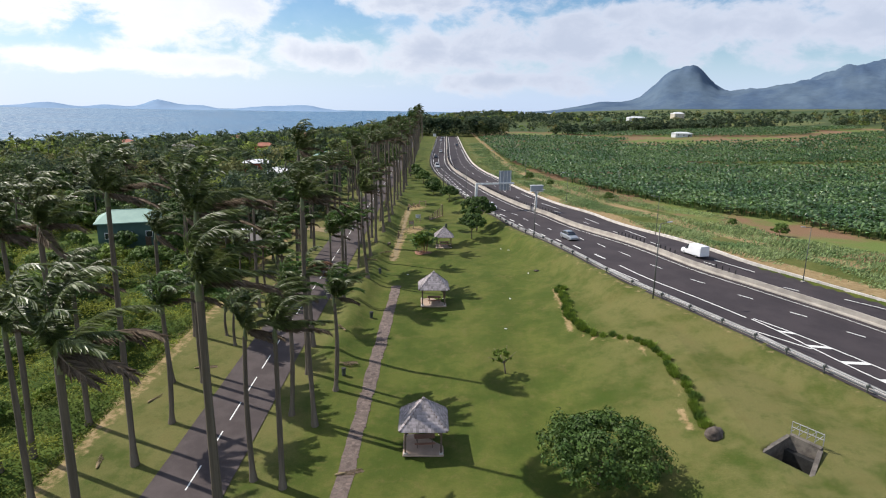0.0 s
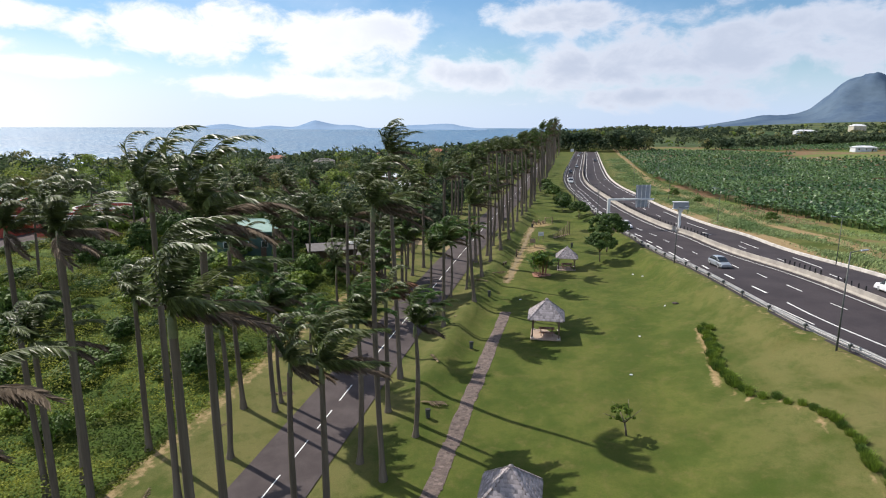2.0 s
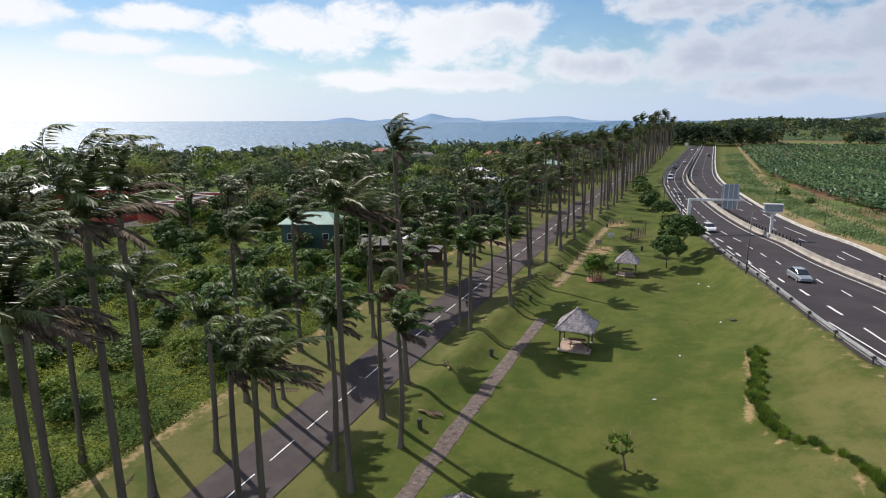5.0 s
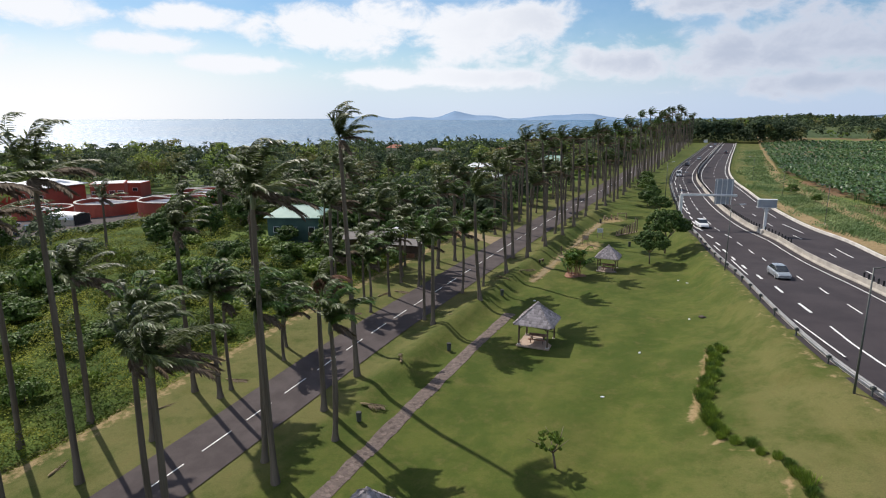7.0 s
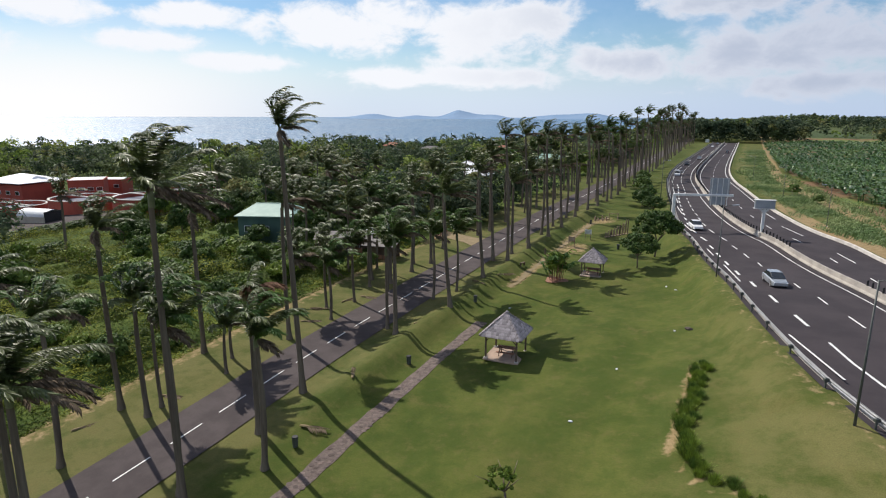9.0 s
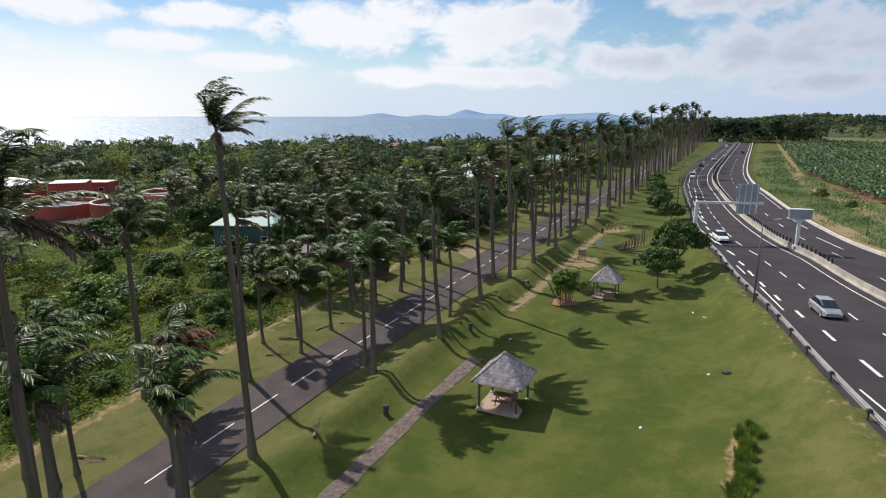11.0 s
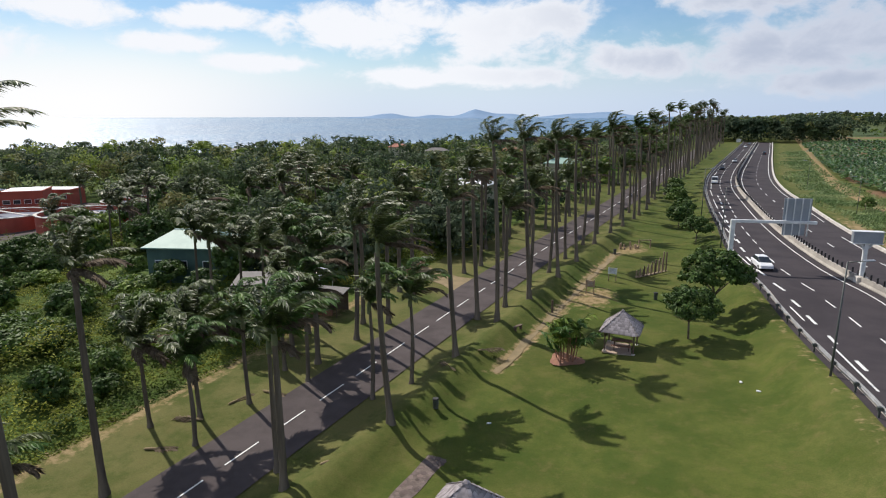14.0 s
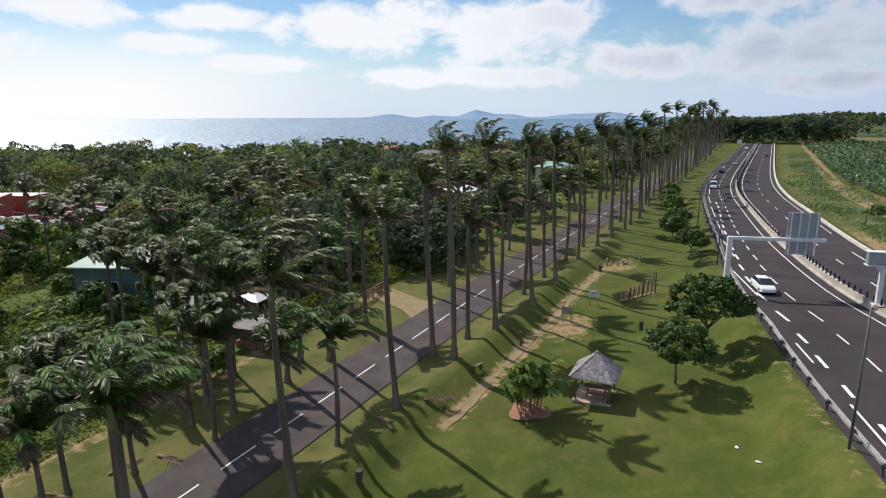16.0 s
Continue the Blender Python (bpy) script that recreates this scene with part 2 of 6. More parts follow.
pool_water = mat("pale_tank_water", (0.42, 0.46, 0.52), (0.36, 0.40, 0.47), 0.4, 0.15, 0.1, 4, 0.05)
car_white = mat("white_car_paint", (0.78, 0.78, 0.79), (0.72, 0.72, 0.74), 0.5, 0.25, 0.0, 3, 0.03, spec=0.6)
car_silver = mat("silver_car_paint", (0.45, 0.48, 0.5), (0.4, 0.43, 0.46), 0.5, 0.25, 0.0, 3, 0.03, metal=0.5)
car_dark = mat("dark_car_paint", (0.06, 0.07, 0.09), (0.05, 0.06, 0.08), 0.5, 0.25, 0.0, 3, 0.03, metal=0.3)
glass_dark = mat("dark_glass", (0.02, 0.025, 0.03), (0.03, 0.035, 0.04), 1.0, 0.08, 0.0, 3, 0.05, spec=0.8)
lamp_red = mat("red_lens", (0.4, 0.03, 0.02), (0.35, 0.03, 0.02), 1.0, 0.2, 0.0, 3, 0.05)
# the blue of the distance haze is painted into both these base colours
hill_far = mat("haze_tinted_forest_hill", (0.065, 0.1, 0.16), (0.1, 0.14, 0.19), 0.004, 1.0, 0.0, 0.03, 0.25, spec=0.0)
island_far = mat("haze_tinted_island", (0.19, 0.28, 0.41), (0.24, 0.33, 0.46), 0.002, 1.0, 0.0, 0.01, 0.08, spec=0.0)


# ---- the lie of the land ----
def smooth(e0, e1, v):
    t = np.clip((v - e0) / (e1 - e0), 0, 1)
    return t * t * (3 - 2 * t)


ZY, ZZ = [-200, 0, 40, 50, 60, 75, 95, 115, 140, 200, 300, 500, 800], [-10, -4, -2.2, -1.4, -0.5, 0.9, 1.8, 2.5, 3.2, 3.8, 4.5, 5, 5]


def rise(y):
    return sum(np.interp(y + d, ZY, ZZ) for d in (-8, -4, 0, 4, 8)) / 5


def road_x(y):
    """Middle of the old avenue."""
    return sum(np.interp(y + d, [-100, 0, 90, 125, 160, 200, 265, 500, 700], [-19.4, -19.4, -19.5, -20.4, -21.3, -22.3, -25, -35, -44]) for d in (-12, -6, 0, 6, 12)) / 5


def coast_x(y):
    return -488 + (y - 290) * 0.344


# the median: x, y, and the station by which widths and markings are given
MEDIAN = np.array([(120.9, -52.3, -45), (102.9, -22.3, -15), (80.2, 14.0, 15), (66.6, 36.5, 40), (56.8, 53.8, 59), (48.7, 66.9, 73.6), (42.1, 76.3, 84.4), (35.5, 87.3, 96.5), (29.4, 107.1, 113), (23.6, 128.2, 129), (17.6, 144.2, 145),
                   (11.5, 169.7, 170), (5.8, 201.9, 202), (0.9, 235.0, 235), (-2.0, 275.0, 275), (-3.8, 345.0, 345), (-5.6, 430.0, 430), (-7.5, 510.0, 510)], float)


def mark(y):
    return np.interp(y, MEDIAN[:, 1], MEDIAN[:, 2])


def resample(points, step):
    """A smooth curve through the points, in even steps: places and left-hand normals."""
    p = np.vstack([2 * points[0] - points[1], points, 2 * points[-1] - points[-2]])
    out = []
    for i in range(1, len(p) - 2):
        for u in np.linspace(0, 1, 24, endpoint=False):
            out.append(0.5 * (2 * p[i] + (p[i + 1] - p[i - 1]) * u + (2 * p[i - 1] - 5 * p[i] + 4 * p[i + 1] - p[i + 2]) * u * u + (3 * p[i] - p[i - 1] - 3 * p[i + 1] + p[i + 2]) * u ** 3))
    out = np.array(out + [p[-2]])
    s = np.concatenate([[0], np.cumsum(np.linalg.norm(np.diff(out, axis=0), axis=1))])
    at = np.arange(0, s[-1], step)
    q = np.stack([np.interp(at, s, out[:, k]) for k in (0, 1)], 1)
    d = np.gradient(q, axis=0)
    d /= np.linalg.norm(d, axis=1)[:, None]
    return q, np.stack([-d[:, 1], d[:, 0]], 1)


HWY, HWY_N = resample(MEDIAN[:, :2], 3.0)
# the carriageways are narrower before the slip road joins
HWY_N *= np.interp(HWY[:, 1], [89, 108, 129], [0.9, 0.946, 1.0])[:, None]


def median_x(y):
    return np.interp(y, HWY[:, 1], HWY[:, 0])


def wide_left(y):
    return np.interp(y, [40, 64, 75, 83, 89, 95, 103, 112, 123, 136, 147, 170, 205, 235, 510], [22, 21.2, 20.5, 19.2, 18.3, 17.2, 16.3, 15.2, 14.4, 13.3, 12.0, 10.4, 10.2, 9.6, 9.3])


def wide_right(y):
    return np.interp(y, [60, 150, 205, 235, 275, 345, 510], [9.4, 9.4, 9.8, 9.6, 9.2, 8.6, 8.0])


CULVERT = ((27.7, 44.6), (29.2, 42.9), (26.3, 39.2), (23.0, 42.0))


def in_quad(x, y, quad):
    inside = np.ones_like(x, bool)
    for (ax, ay), (bx, by) in zip(quad, quad[1:] + quad[:1]):
        inside &= (bx - ax) * (y - ay) - (by - ay) * (x - ax) <= 0
    return inside


def bank(x, y):
    return 0.17 * np.clip(x - 10, 0, 15) * (1 - smooth(88, 128, y))


def land(x, y):
    x, y = np.asarray(x, float), np.asarray(y, float)
    z = rise(y) + 0.08 * np.clip(np.minimum(x, median_x(y)) + 3, 0, 25) - 0.031 * np.clip(-38 - x, 0, None)
    z = z - np.clip(0.03 * np.clip(np.hypot(x, y) - 260, 0, None), 0, 13) * smooth(-60, -160, x) * smooth(230, 480, y)
    z = z + 0.045 * np.clip(x - 130, 0, 900) * smooth(100, 500, np.hypot(x, y))
    # bank that carries the highway above the park
    z = z + bank(x, y)
    berm = np.exp(-((x - road_x(y) - 7.2) / 1.5) ** 2) * smooth(55, 75, y) * (1 - smooth(150, 175, y))
    z = z + 0.85 * berm - 0.25 * np.exp(-((x - road_x(y) - 10.2) / 1.2) ** 2) * smooth(55, 75, y) * (1 - smooth(150, 175, y))
    z = z + 0.12 * np.sin(x * 0.31 + 1.3 * np.sin(y * 0.11)) * np.sin(y * 0.23) * smooth(-9, -5, x) * (1 - smooth(8, 14, x))
    # low rolling hills far ahead, beyond the plantation
    z = z + 12 * np.exp(-((x - 75) / 110) ** 2 - ((y - 1150) / 240) ** 2) + 8 * np.exp(-((x - 330) / 150) ** 2 - ((y - 1050) / 200) ** 2)
    # the shore
    z = z + (-32 - z) * (1 - smooth(-40, 45, x - coast_x(y)))
    return z


def ground_z(x, y):
    return float(land(x, y))


# ---- mesh helpers ----
def mesh_of(name, verts, faces, material=None, flat=False):
    me = bpy.data.meshes.new(name)
    me.from_pydata([tuple(v) for v in verts], [], [tuple(f) for f in faces])
    if material:
        me.materials.append(material)
    if not flat:
        for p in me.polygons:
            p.use_smooth = True
    return me


def quads_of(name, corners, material):
    """A mesh of loose quads, corners of shape (n, 4, 3)."""
    n = len(corners)
    me = bpy.data.meshes.new(name)
    me.vertices.add(4 * n)
    me.vertices.foreach_set("co", np.asarray(corners, np.float32).ravel())
    me.loops.add(4 * n)
    me.loops.foreach_set("vertex_index", np.arange(4 * n, dtype=np.int32))
    me.polygons.add(n)
    me.polygons.foreach_set("loop_start", np.arange(0, 4 * n, 4, dtype=np.int32))
    me.update(calc_edges=True)
    me.materials.append(material)
    return me


def bm_mesh(name, bm, material, smooth_faces=False):
    me = bpy.data.meshes.new(name)
    bmesh.ops.recalc_face_normals(bm, faces=bm.faces)
    bm.to_mesh(me)
    bm.free()
    me.materials.append(material)
    if smooth_faces:
        for p in me.polygons:
            p.use_smooth = True
    return me


def add_box(bm, m, sx, sy, sz, bevel=0.0):
    """A box whose base centre is at m."""
    made = bmesh.ops.create_cube(bm, size=1.0, matrix=m @ Matrix.Translation((0, 0, sz / 2)) @ Matrix.Diagonal((sx, sy, sz, 1)))
    if bevel:
        edges = list({e for v in made["verts"] for e in v.link_edges})
        bmesh.ops.bevel(bm, geom=edges, offset=bevel, segments=1, affect="EDGES")


def add_rod(bm, p, q, r0, r1=None, sides=8):
    p, q = Vector(p), Vector(q)
    d = q - p
    m = Matrix.Translation((p + q) / 2) @ d.to_track_quat("Z", "Y").to_matrix().to_4x4()
    bmesh.ops.create_cone(bm, cap_ends=True, segments=sides, radius1=r0, radius2=r0 if r1 is None else r1, depth=d.length, matrix=m)


def box_mesh(name, sx, sy, sz, material, bevel=0.0):
    bm = bmesh.new()
    add_box(bm, Matrix.Identity(4), sx, sy, sz, bevel)
    return bm_mesh(name, bm, material)


def part(name, me, parent, label="", m=None):
    ob = new(name, me)
    ob.parent = parent
    if m is not None:
        ob.matrix_basis = m
    if label:
        ob["label"] = label
    return ob


def thing(name, m, label, category, group="", kind=""):
    ob = new(name)
    ob.empty_display_size = 0.3
    ob.matrix_basis = m
    return tagged(ob, label, category, group, kind)


def on_ground(x, y, turn=0.0, dz=0.0):
    return pose(x, y, ground_z(x, y) + dz, 0, 0, turn)


# ---- ground, sea, distance ----
def steps(*spans):
    out = []
    for a, b, st in spans:
        out.append(np.arange(a, b, st))
    return np.unique(np.round(np.concatenate(out), 3))


gx = steps((22.4, 31.6, 0.2), (-900, -300, 30), (-300, -60, 8), (-60, -34, 2), (-34, 60, 1.0), (60, 140, 4), (140, 400, 15), (400, 1500, 60), (1500, 4701, 320))
gy = steps((38.2, 46.0, 0.2), (-500, 0, 40), (0, 36, 4), (36, 150, 1.0), (150, 260, 3), (260, 600, 10), (600, 1600, 35), (1600, 4701, 250))
GX, GY = np.meshgrid(gx, gy)
GZ = land(GX, GY)
pit = in_quad(GX, GY, CULVERT)
# the cut deepens from its open front to the mouth of the pipe
front, back = np.array([24.6, 40.6]), np.array([28.4, 43.7])
inward = ((GX - front[0]) * (back - front)[0] + (GY - front[1]) * (back - front)[1]) / ((back - front) @ (back - front))
GZ = np.where(pit, GZ - 2.5 * smooth(0.25, 0.95, inward), GZ)
nx, ny = len(gx), len(gy)
idx = np.arange(nx * ny).reshape(ny, nx)
gm = bpy.data.meshes.new("ground")
gm.vertices.add(nx * ny)
gm.vertices.foreach_set("co", np.stack([GX, GY, GZ], -1).astype(np.float32).ravel())
gq = np.stack([idx[:-1, :-1], idx[:-1, 1:], idx[1:, 1:], idx[1:, :-1]], -1).reshape(-1, 4)
gm.loops.add(gq.size)
gm.loops.foreach_set("vertex_index", gq.astype(np.int32).ravel())
gm.polygons.add(len(gq))
gm.polygons.foreach_set("loop_start", np.arange(0, gq.size, 4, dtype=np.int32))
gm.update(calc_edges=True)
gm.polygons.foreach_set("use_smooth", np.ones(len(gq), bool))


def hwy_side(x, y):
    """Signed distance from the median, plus on the park's side, and the station."""
    best = np.full(x.shape, 1e9)
    side, station = np.zeros(x.shape), np.zeros(x.shape)
    for (px, py), (qx, qy) in zip(HWY[::2], HWY_N[::2]):
        d = np.hypot(x - px, y - py)
        s = ((x - px) * qx + (y - py) * qy) / (qx * qx + qy * qy)
        near = d < best
        best = np.where(near, d, best)
        side = np.where(near, s, side)
        along = ((x - px) * qy - (y - py) * qx) / math.hypot(qx, qy)
        station = np.where(near, mark(py - along * qx / math.hypot(qx, qy)), station)
    return side, station


HEDGE = np.array([(15.4, 81.4), (15.3, 75.2), (15.3, 70.2), (15.8, 67.4), (17.0, 65.4), (19.5, 63.6), (21.4, 61.0), (21.9, 57.2), (22.1, 52.1), (21.6, 48.8), (21.1, 45.9)])
hedge_line, hedge_n = resample(HEDGE, 0.5)
SIDE, STATION = hwy_side(GX, GY)
road_d = GX - road_x(GY)
wild = smooth(-11.0, -12.4, road_d)
verge = smooth(-9.8, -11.0, SIDE) * (1 - smooth(-13.5, -16, SIDE)) * (1 - 0.65 * smooth(150, 200, GY)) + 0.8 * smooth(-21.5, -23.0, SIDE) * (1 - smooth(-25, -27, SIDE))
tired_verge = smooth(-11, -13, SIDE) * smooth(-38, -35, SIDE) * 0.35
field = smooth(-27, -30, SIDE) * (1 - smooth(630, 680, GY)) * (1 - smooth(370, 400, GX))
# the lawn runs up level with the carriageway's edge
HZ = np.interp(STATION, mark(HWY[:, 1]), rise(HWY[:, 1]) + 0.08 * np.clip(HWY[:, 0] + 3, 0, 25) + bank(HWY[:, 0], HWY[:, 1]) + 0.18)
past = SIDE - wide_left(STATION)
meet = (1 - smooth(0.6, 4.2, past)) * (SIDE > 2) * (GY < 515)
GZ = np.where((past > -1.0) & ~pit, GZ + (HZ - 0.02 - GZ) * meet, np.where((SIDE > -8) & (past <= -1.0) & (GY < 515), HZ - 0.35, GZ))
gm.vertices.foreach_set("co", np.stack([GX, GY, GZ], -1).astype(np.float32).ravel())
tired = np.maximum(0.75 * smooth(-12, -10.5, road_d) * (1 - smooth(5.5, 8.5, road_d)) * (1 - smooth(170, 220, GY)), 0.85 * smooth(10, 24, GX) * smooth(-3, 2, SIDE - wide_left(STATION)) * (1 - smooth(95, 125, GY)))
hd = np.full(GX.shape, 1e9)
for px, py in hedge_line:
    hd = np.minimum(hd, np.hypot(GX - px + 0.45, GY - py))
sandy = (1 - smooth(0.15, 0.75, hd)) * 0.66
sandy = np.maximum(sandy, (1 - smooth(0.4, 2.2, np.abs(road_d + 11.5))) * 0.55 * smooth(20, 40, GY) * (1 - smooth(120, 140, GY)))
sandy = np.maximum(sandy, (1 - smooth(0.5, 4.6, np.hypot((GX + 7.5) * 0.9, (GY - 124) * 0.55))) * 0.65)
sandy = np.maximum(sandy, (1 - smooth(1.5, 3.5, np.hypot((GX + 9.0), (GY - 150) * 0.6))) * 0.6)
sandy = np.maximum(sandy, (1 - smooth(0.5, 1.4, np.abs(SIDE - wide_left(STATION) - 0.5))) * 0.4 * smooth(0, 9, SIDE))
sandy = np.maximum(sandy, (1 - smooth(0.5, 1.7, np.abs(road_d - 10.4))) * 0.6 * smooth(96, 104, GY) * (1 - smooth(145, 152, GY)))
zone = gm.color_attributes.new("zone", "FLOAT_COLOR", "POINT")
zone.data.foreach_set("color", np.stack([wild, np.clip(np.maximum(verge, sandy), 0, 1), field, np.maximum(tired, tired_verge)], -1).astype(np.float32).ravel())

gmat = bpy.data.materials.new("lawn_and_soil")
gmat.use_nodes = True
gt = gmat.node_tree
gt.nodes.clear()
co = node(gt, "ShaderNodeTexCoord").outputs["Object"]
zone_in = node(gt, "ShaderNodeVertexColor")
zone_in.layer_name = "zone"
zn = node(gt, "ShaderNodeSeparateColor", [(0, zone_in.outputs[0])])


def tex(scale, detail=5.0, rough=0.6):
    return node(gt, "ShaderNodeTexNoise", [("Vector", co), ("Scale", scale), ("Detail", detail), ("Roughness", rough)]).outputs["Fac"]


n_big, n_mid, n_small, n_fine, n_mott = tex(0.045), tex(0.22), tex(1.4), tex(12.0, 4.0, 0.75), tex(0.55, 6.0, 0.7)
lawn = blend(gt, ramp(gt, n_mid, 0.38, 0.64), (0.055, 0.079, 0.0125), (0.092, 0.109, 0.022))
lawn = blend(gt, calc(gt, "MULTIPLY", ramp(gt, n_big, 0.46, 0.7), 0.6), lawn, (0.125, 0.118, 0.034))
lawn = blend(gt, calc(gt, "MULTIPLY", ramp(gt, n_small, 0.52, 0.75), 0.35), lawn, (0.14, 0.118, 0.042))
lawn = blend(gt, calc(gt, "MULTIPLY", zone_in.outputs["Alpha"], ramp(gt, n_mid, 0.25, 0.6)), lawn, (0.15, 0.138, 0.052))
lawn = blend(gt, calc(gt, "MULTIPLY", ramp(gt, n_mott, 0.48, 0.66), 0.42), lawn, (0.046, 0.078, 0.012))
lawn = blend(gt, calc(gt, "MULTIPLY", ramp(gt, calc(gt, "SUBTRACT", 1.0, n_mott), 0.52, 0.7), 0.38), lawn, (0.15, 0.125, 0.045))
dry = blend(gt, ramp(gt, n_small, 0.35, 0.7), (0.25, 0.175, 0.085), (0.33, 0.245, 0.13))
bushy = blend(gt, ramp(gt, n_mid, 0.4, 0.65), (0.05, 0.085, 0.014), (0.11, 0.15, 0.028))
bushy = blend(gt, ramp(gt, n_small, 0.5, 0.7), bushy, (0.05, 0.085, 0.015))
soil = blend(gt, ramp(gt, n_big, 0.42, 0.58), (0.20, 0.12, 0.07), (0.12, 0.16, 0.04))
plots = node(gt, "ShaderNodeTexVoronoi", [("Vector", co), ("Scale", 0.008)]).outputs["Color"]
plot_tone = node(gt, "ShaderNodeSeparateColor", [(0, plots)]).outputs[0]
far_out = ramp(gt, node(gt, "ShaderNodeSeparateXYZ", [(0, co)]).outputs[1], 560.0, 680.0)
lawn = blend(gt, far_out, lawn, (0.062, 0.082, 0.03))
lawn = blend(gt, calc(gt, "MULTIPLY", far_out, ramp(gt, plot_tone, 0.45, 0.6)), lawn, (0.125, 0.135, 0.05))
lawn = blend(gt, calc(gt, "MULTIPLY", far_out, ramp(gt, plot_tone, 0.62, 0.8)), lawn, (0.04, 0.07, 0.025))
edge = calc(gt, "MULTIPLY", calc(gt, "SUBTRACT", n_small, 0.5), 0.9)


def zoned(under, upper, amount):
    return blend(gt, ramp(gt, calc(gt, "ADD", amount, edge), 0.35, 0.65), under, upper)


ground_col = zoned(lawn, bushy, zn.outputs[0])
ground_col = zoned(ground_col, soil, zn.outputs[2])
ground_col = zoned(ground_col, dry, zn.outputs[1])
gh = node(gt, "ShaderNodeHueSaturation", [("Color", ground_col), ("Value", calc(gt, "MULTIPLY_ADD", n_fine, 0.95, 0.44))])
gb = node(gt, "ShaderNodeBsdfPrincipled", [("Base Color", gh.outputs[0]), ("Roughness", 0.95), ("Specular IOR Level", 0.15)])
gbump = node(gt, "ShaderNodeBump", [("Height", calc(gt, "ADD", calc(gt, "MULTIPLY", n_fine, 0.35), n_small)), ("Strength", 0.7), ("Distance", 0.1)])
gt.links.new(gbump.outputs[0], gb.inputs["Normal"])
gt.links.new(gb.outputs[0], node(gt, "ShaderNodeOutputMaterial").inputs[0])
gm.materials.append(gmat)
ground = tagged(new("ground", gm), "mown green lawn with dry patches, verge and field soil", "ground", kind="structure")

# sea: a sheet from the shore to the horizon, which it meets a little below eye level
smat = bpy.data.materials.new("wind_ruffled_sea")
smat.use_nodes = True
st = smat.node_tree
st.nodes.clear()
co_s = node(st, "ShaderNodeTexCoord").outputs["Object"]
w1 = node(st, "ShaderNodeTexNoise", [("Vector", co_s), ("Scale", 0.045), ("Detail", 7.0), ("Roughness", 0.7)]).outputs["Fac"]
w2 = node(st, "ShaderNodeTexNoise", [("Vector", co_s), ("Scale", 0.004), ("Detail", 5.0), ("Roughness", 0.6)]).outputs["Fac"]
w3 = node(st, "ShaderNodeTexNoise", [("Vector", co_s), ("Scale", 0.11), ("Detail", 4.0), ("Roughness", 0.7)]).outputs["Fac"]
sc = blend(st, ramp(st, w2, 0.35, 0.65), (0.010, 0.085, 0.18), (0.02, 0.12, 0.235))
# white caps
sc = blend(st, calc(st, "MULTIPLY", ramp(st, w3, 0.66, 0.72), 0.6), sc, (0.5, 0.55, 0.58))
sb = node(st, "ShaderNodeBsdfPrincipled", [("Base Color", sc), ("Roughness", calc(st, "MULTIPLY_ADD", w2, 0.16, 0.36)), ("Specular IOR Level", calc(st, "MULTIPLY_ADD", ramp(st, w3, 0.46, 0.62), 3.2, 0.15)), ("IOR", 1.65)])
sbump = node(st, "ShaderNodeBump", [("Height", calc(st, "ADD", w1, calc(st, "MULTIPLY", w3, 0.5))), ("Strength", 1.0), ("Distance", 2.4)])
st.links.new(sbump.outputs[0], sb.inputs["Normal"])
st.links.new(sb.outputs[0], node(st, "ShaderNodeOutputMaterial").inputs[0])
sv, sf = [], []
RINGS, SPOKES = 40, 72
for i in range(RINGS + 1):
    r = 250 + (4850 - 250) * (i / RINGS) ** 1.6
    for j in range(SPOKES + 1):
        a = radians(-130 + 150 * j / SPOKES)
        sv.append((r * math.sin(a), r * math.cos(a), -22 + 26.0 * (max(r - 500, 0) / 4350) ** 1.3))
for i in range(RINGS):
    for j in range(SPOKES):
        k = i * (SPOKES + 1) + j
        sf.append((k, k + 1, k + SPOKES + 2, k + SPOKES + 1))
tagged(new("water", mesh_of("water", sv, sf, smat)), "blue sea ruffled by the wind, glinting", "sea", kind="structure")


def ridge(name, peaks, r0, r1, az0, az1, n_az, n_r, material, seed, rough, base, label):
    """Hills as a height field between two distances: peaks of azimuth, distance, height, angular width, depth."""
    v, f = [], []
    for i in range(n_r + 1):
        r = r0 + (r1 - r0) * i / n_r
        for j in range(n_az + 1):
            a = az0 + (az1 - az0) * j / n_az
            h = sum(ph * math.exp(-abs((a - pa) / pw) ** pe - ((r - pr) / pd) ** 2) for pa, pr, ph, pw, pd, pe in peaks)
            n = noise.fractal(Vector((a * 0.35, r * 0.004, seed)), 0.9, 2.1, 6)
            h *= 1 + rough * n
            edge_fade = min(1, 4 * i / n_r) * min(1, 4 * (n_r - i) / n_r) * min(1, 6 * j / n_az) * min(1, 6 * (n_az - j) / n_az)
            v.append((r * math.sin(radians(a)), r * math.cos(radians(a)), base + h * edge_fade))
    for i in range(n_r):
        for j in range(n_az):
            k = i * (n_az + 1) + j
            f.append((k, k + n_az + 1, k + n_az + 2, k + 1))
    return tagged(new(name, mesh_of(name, v, f, material)), label, "hill", kind="structure")


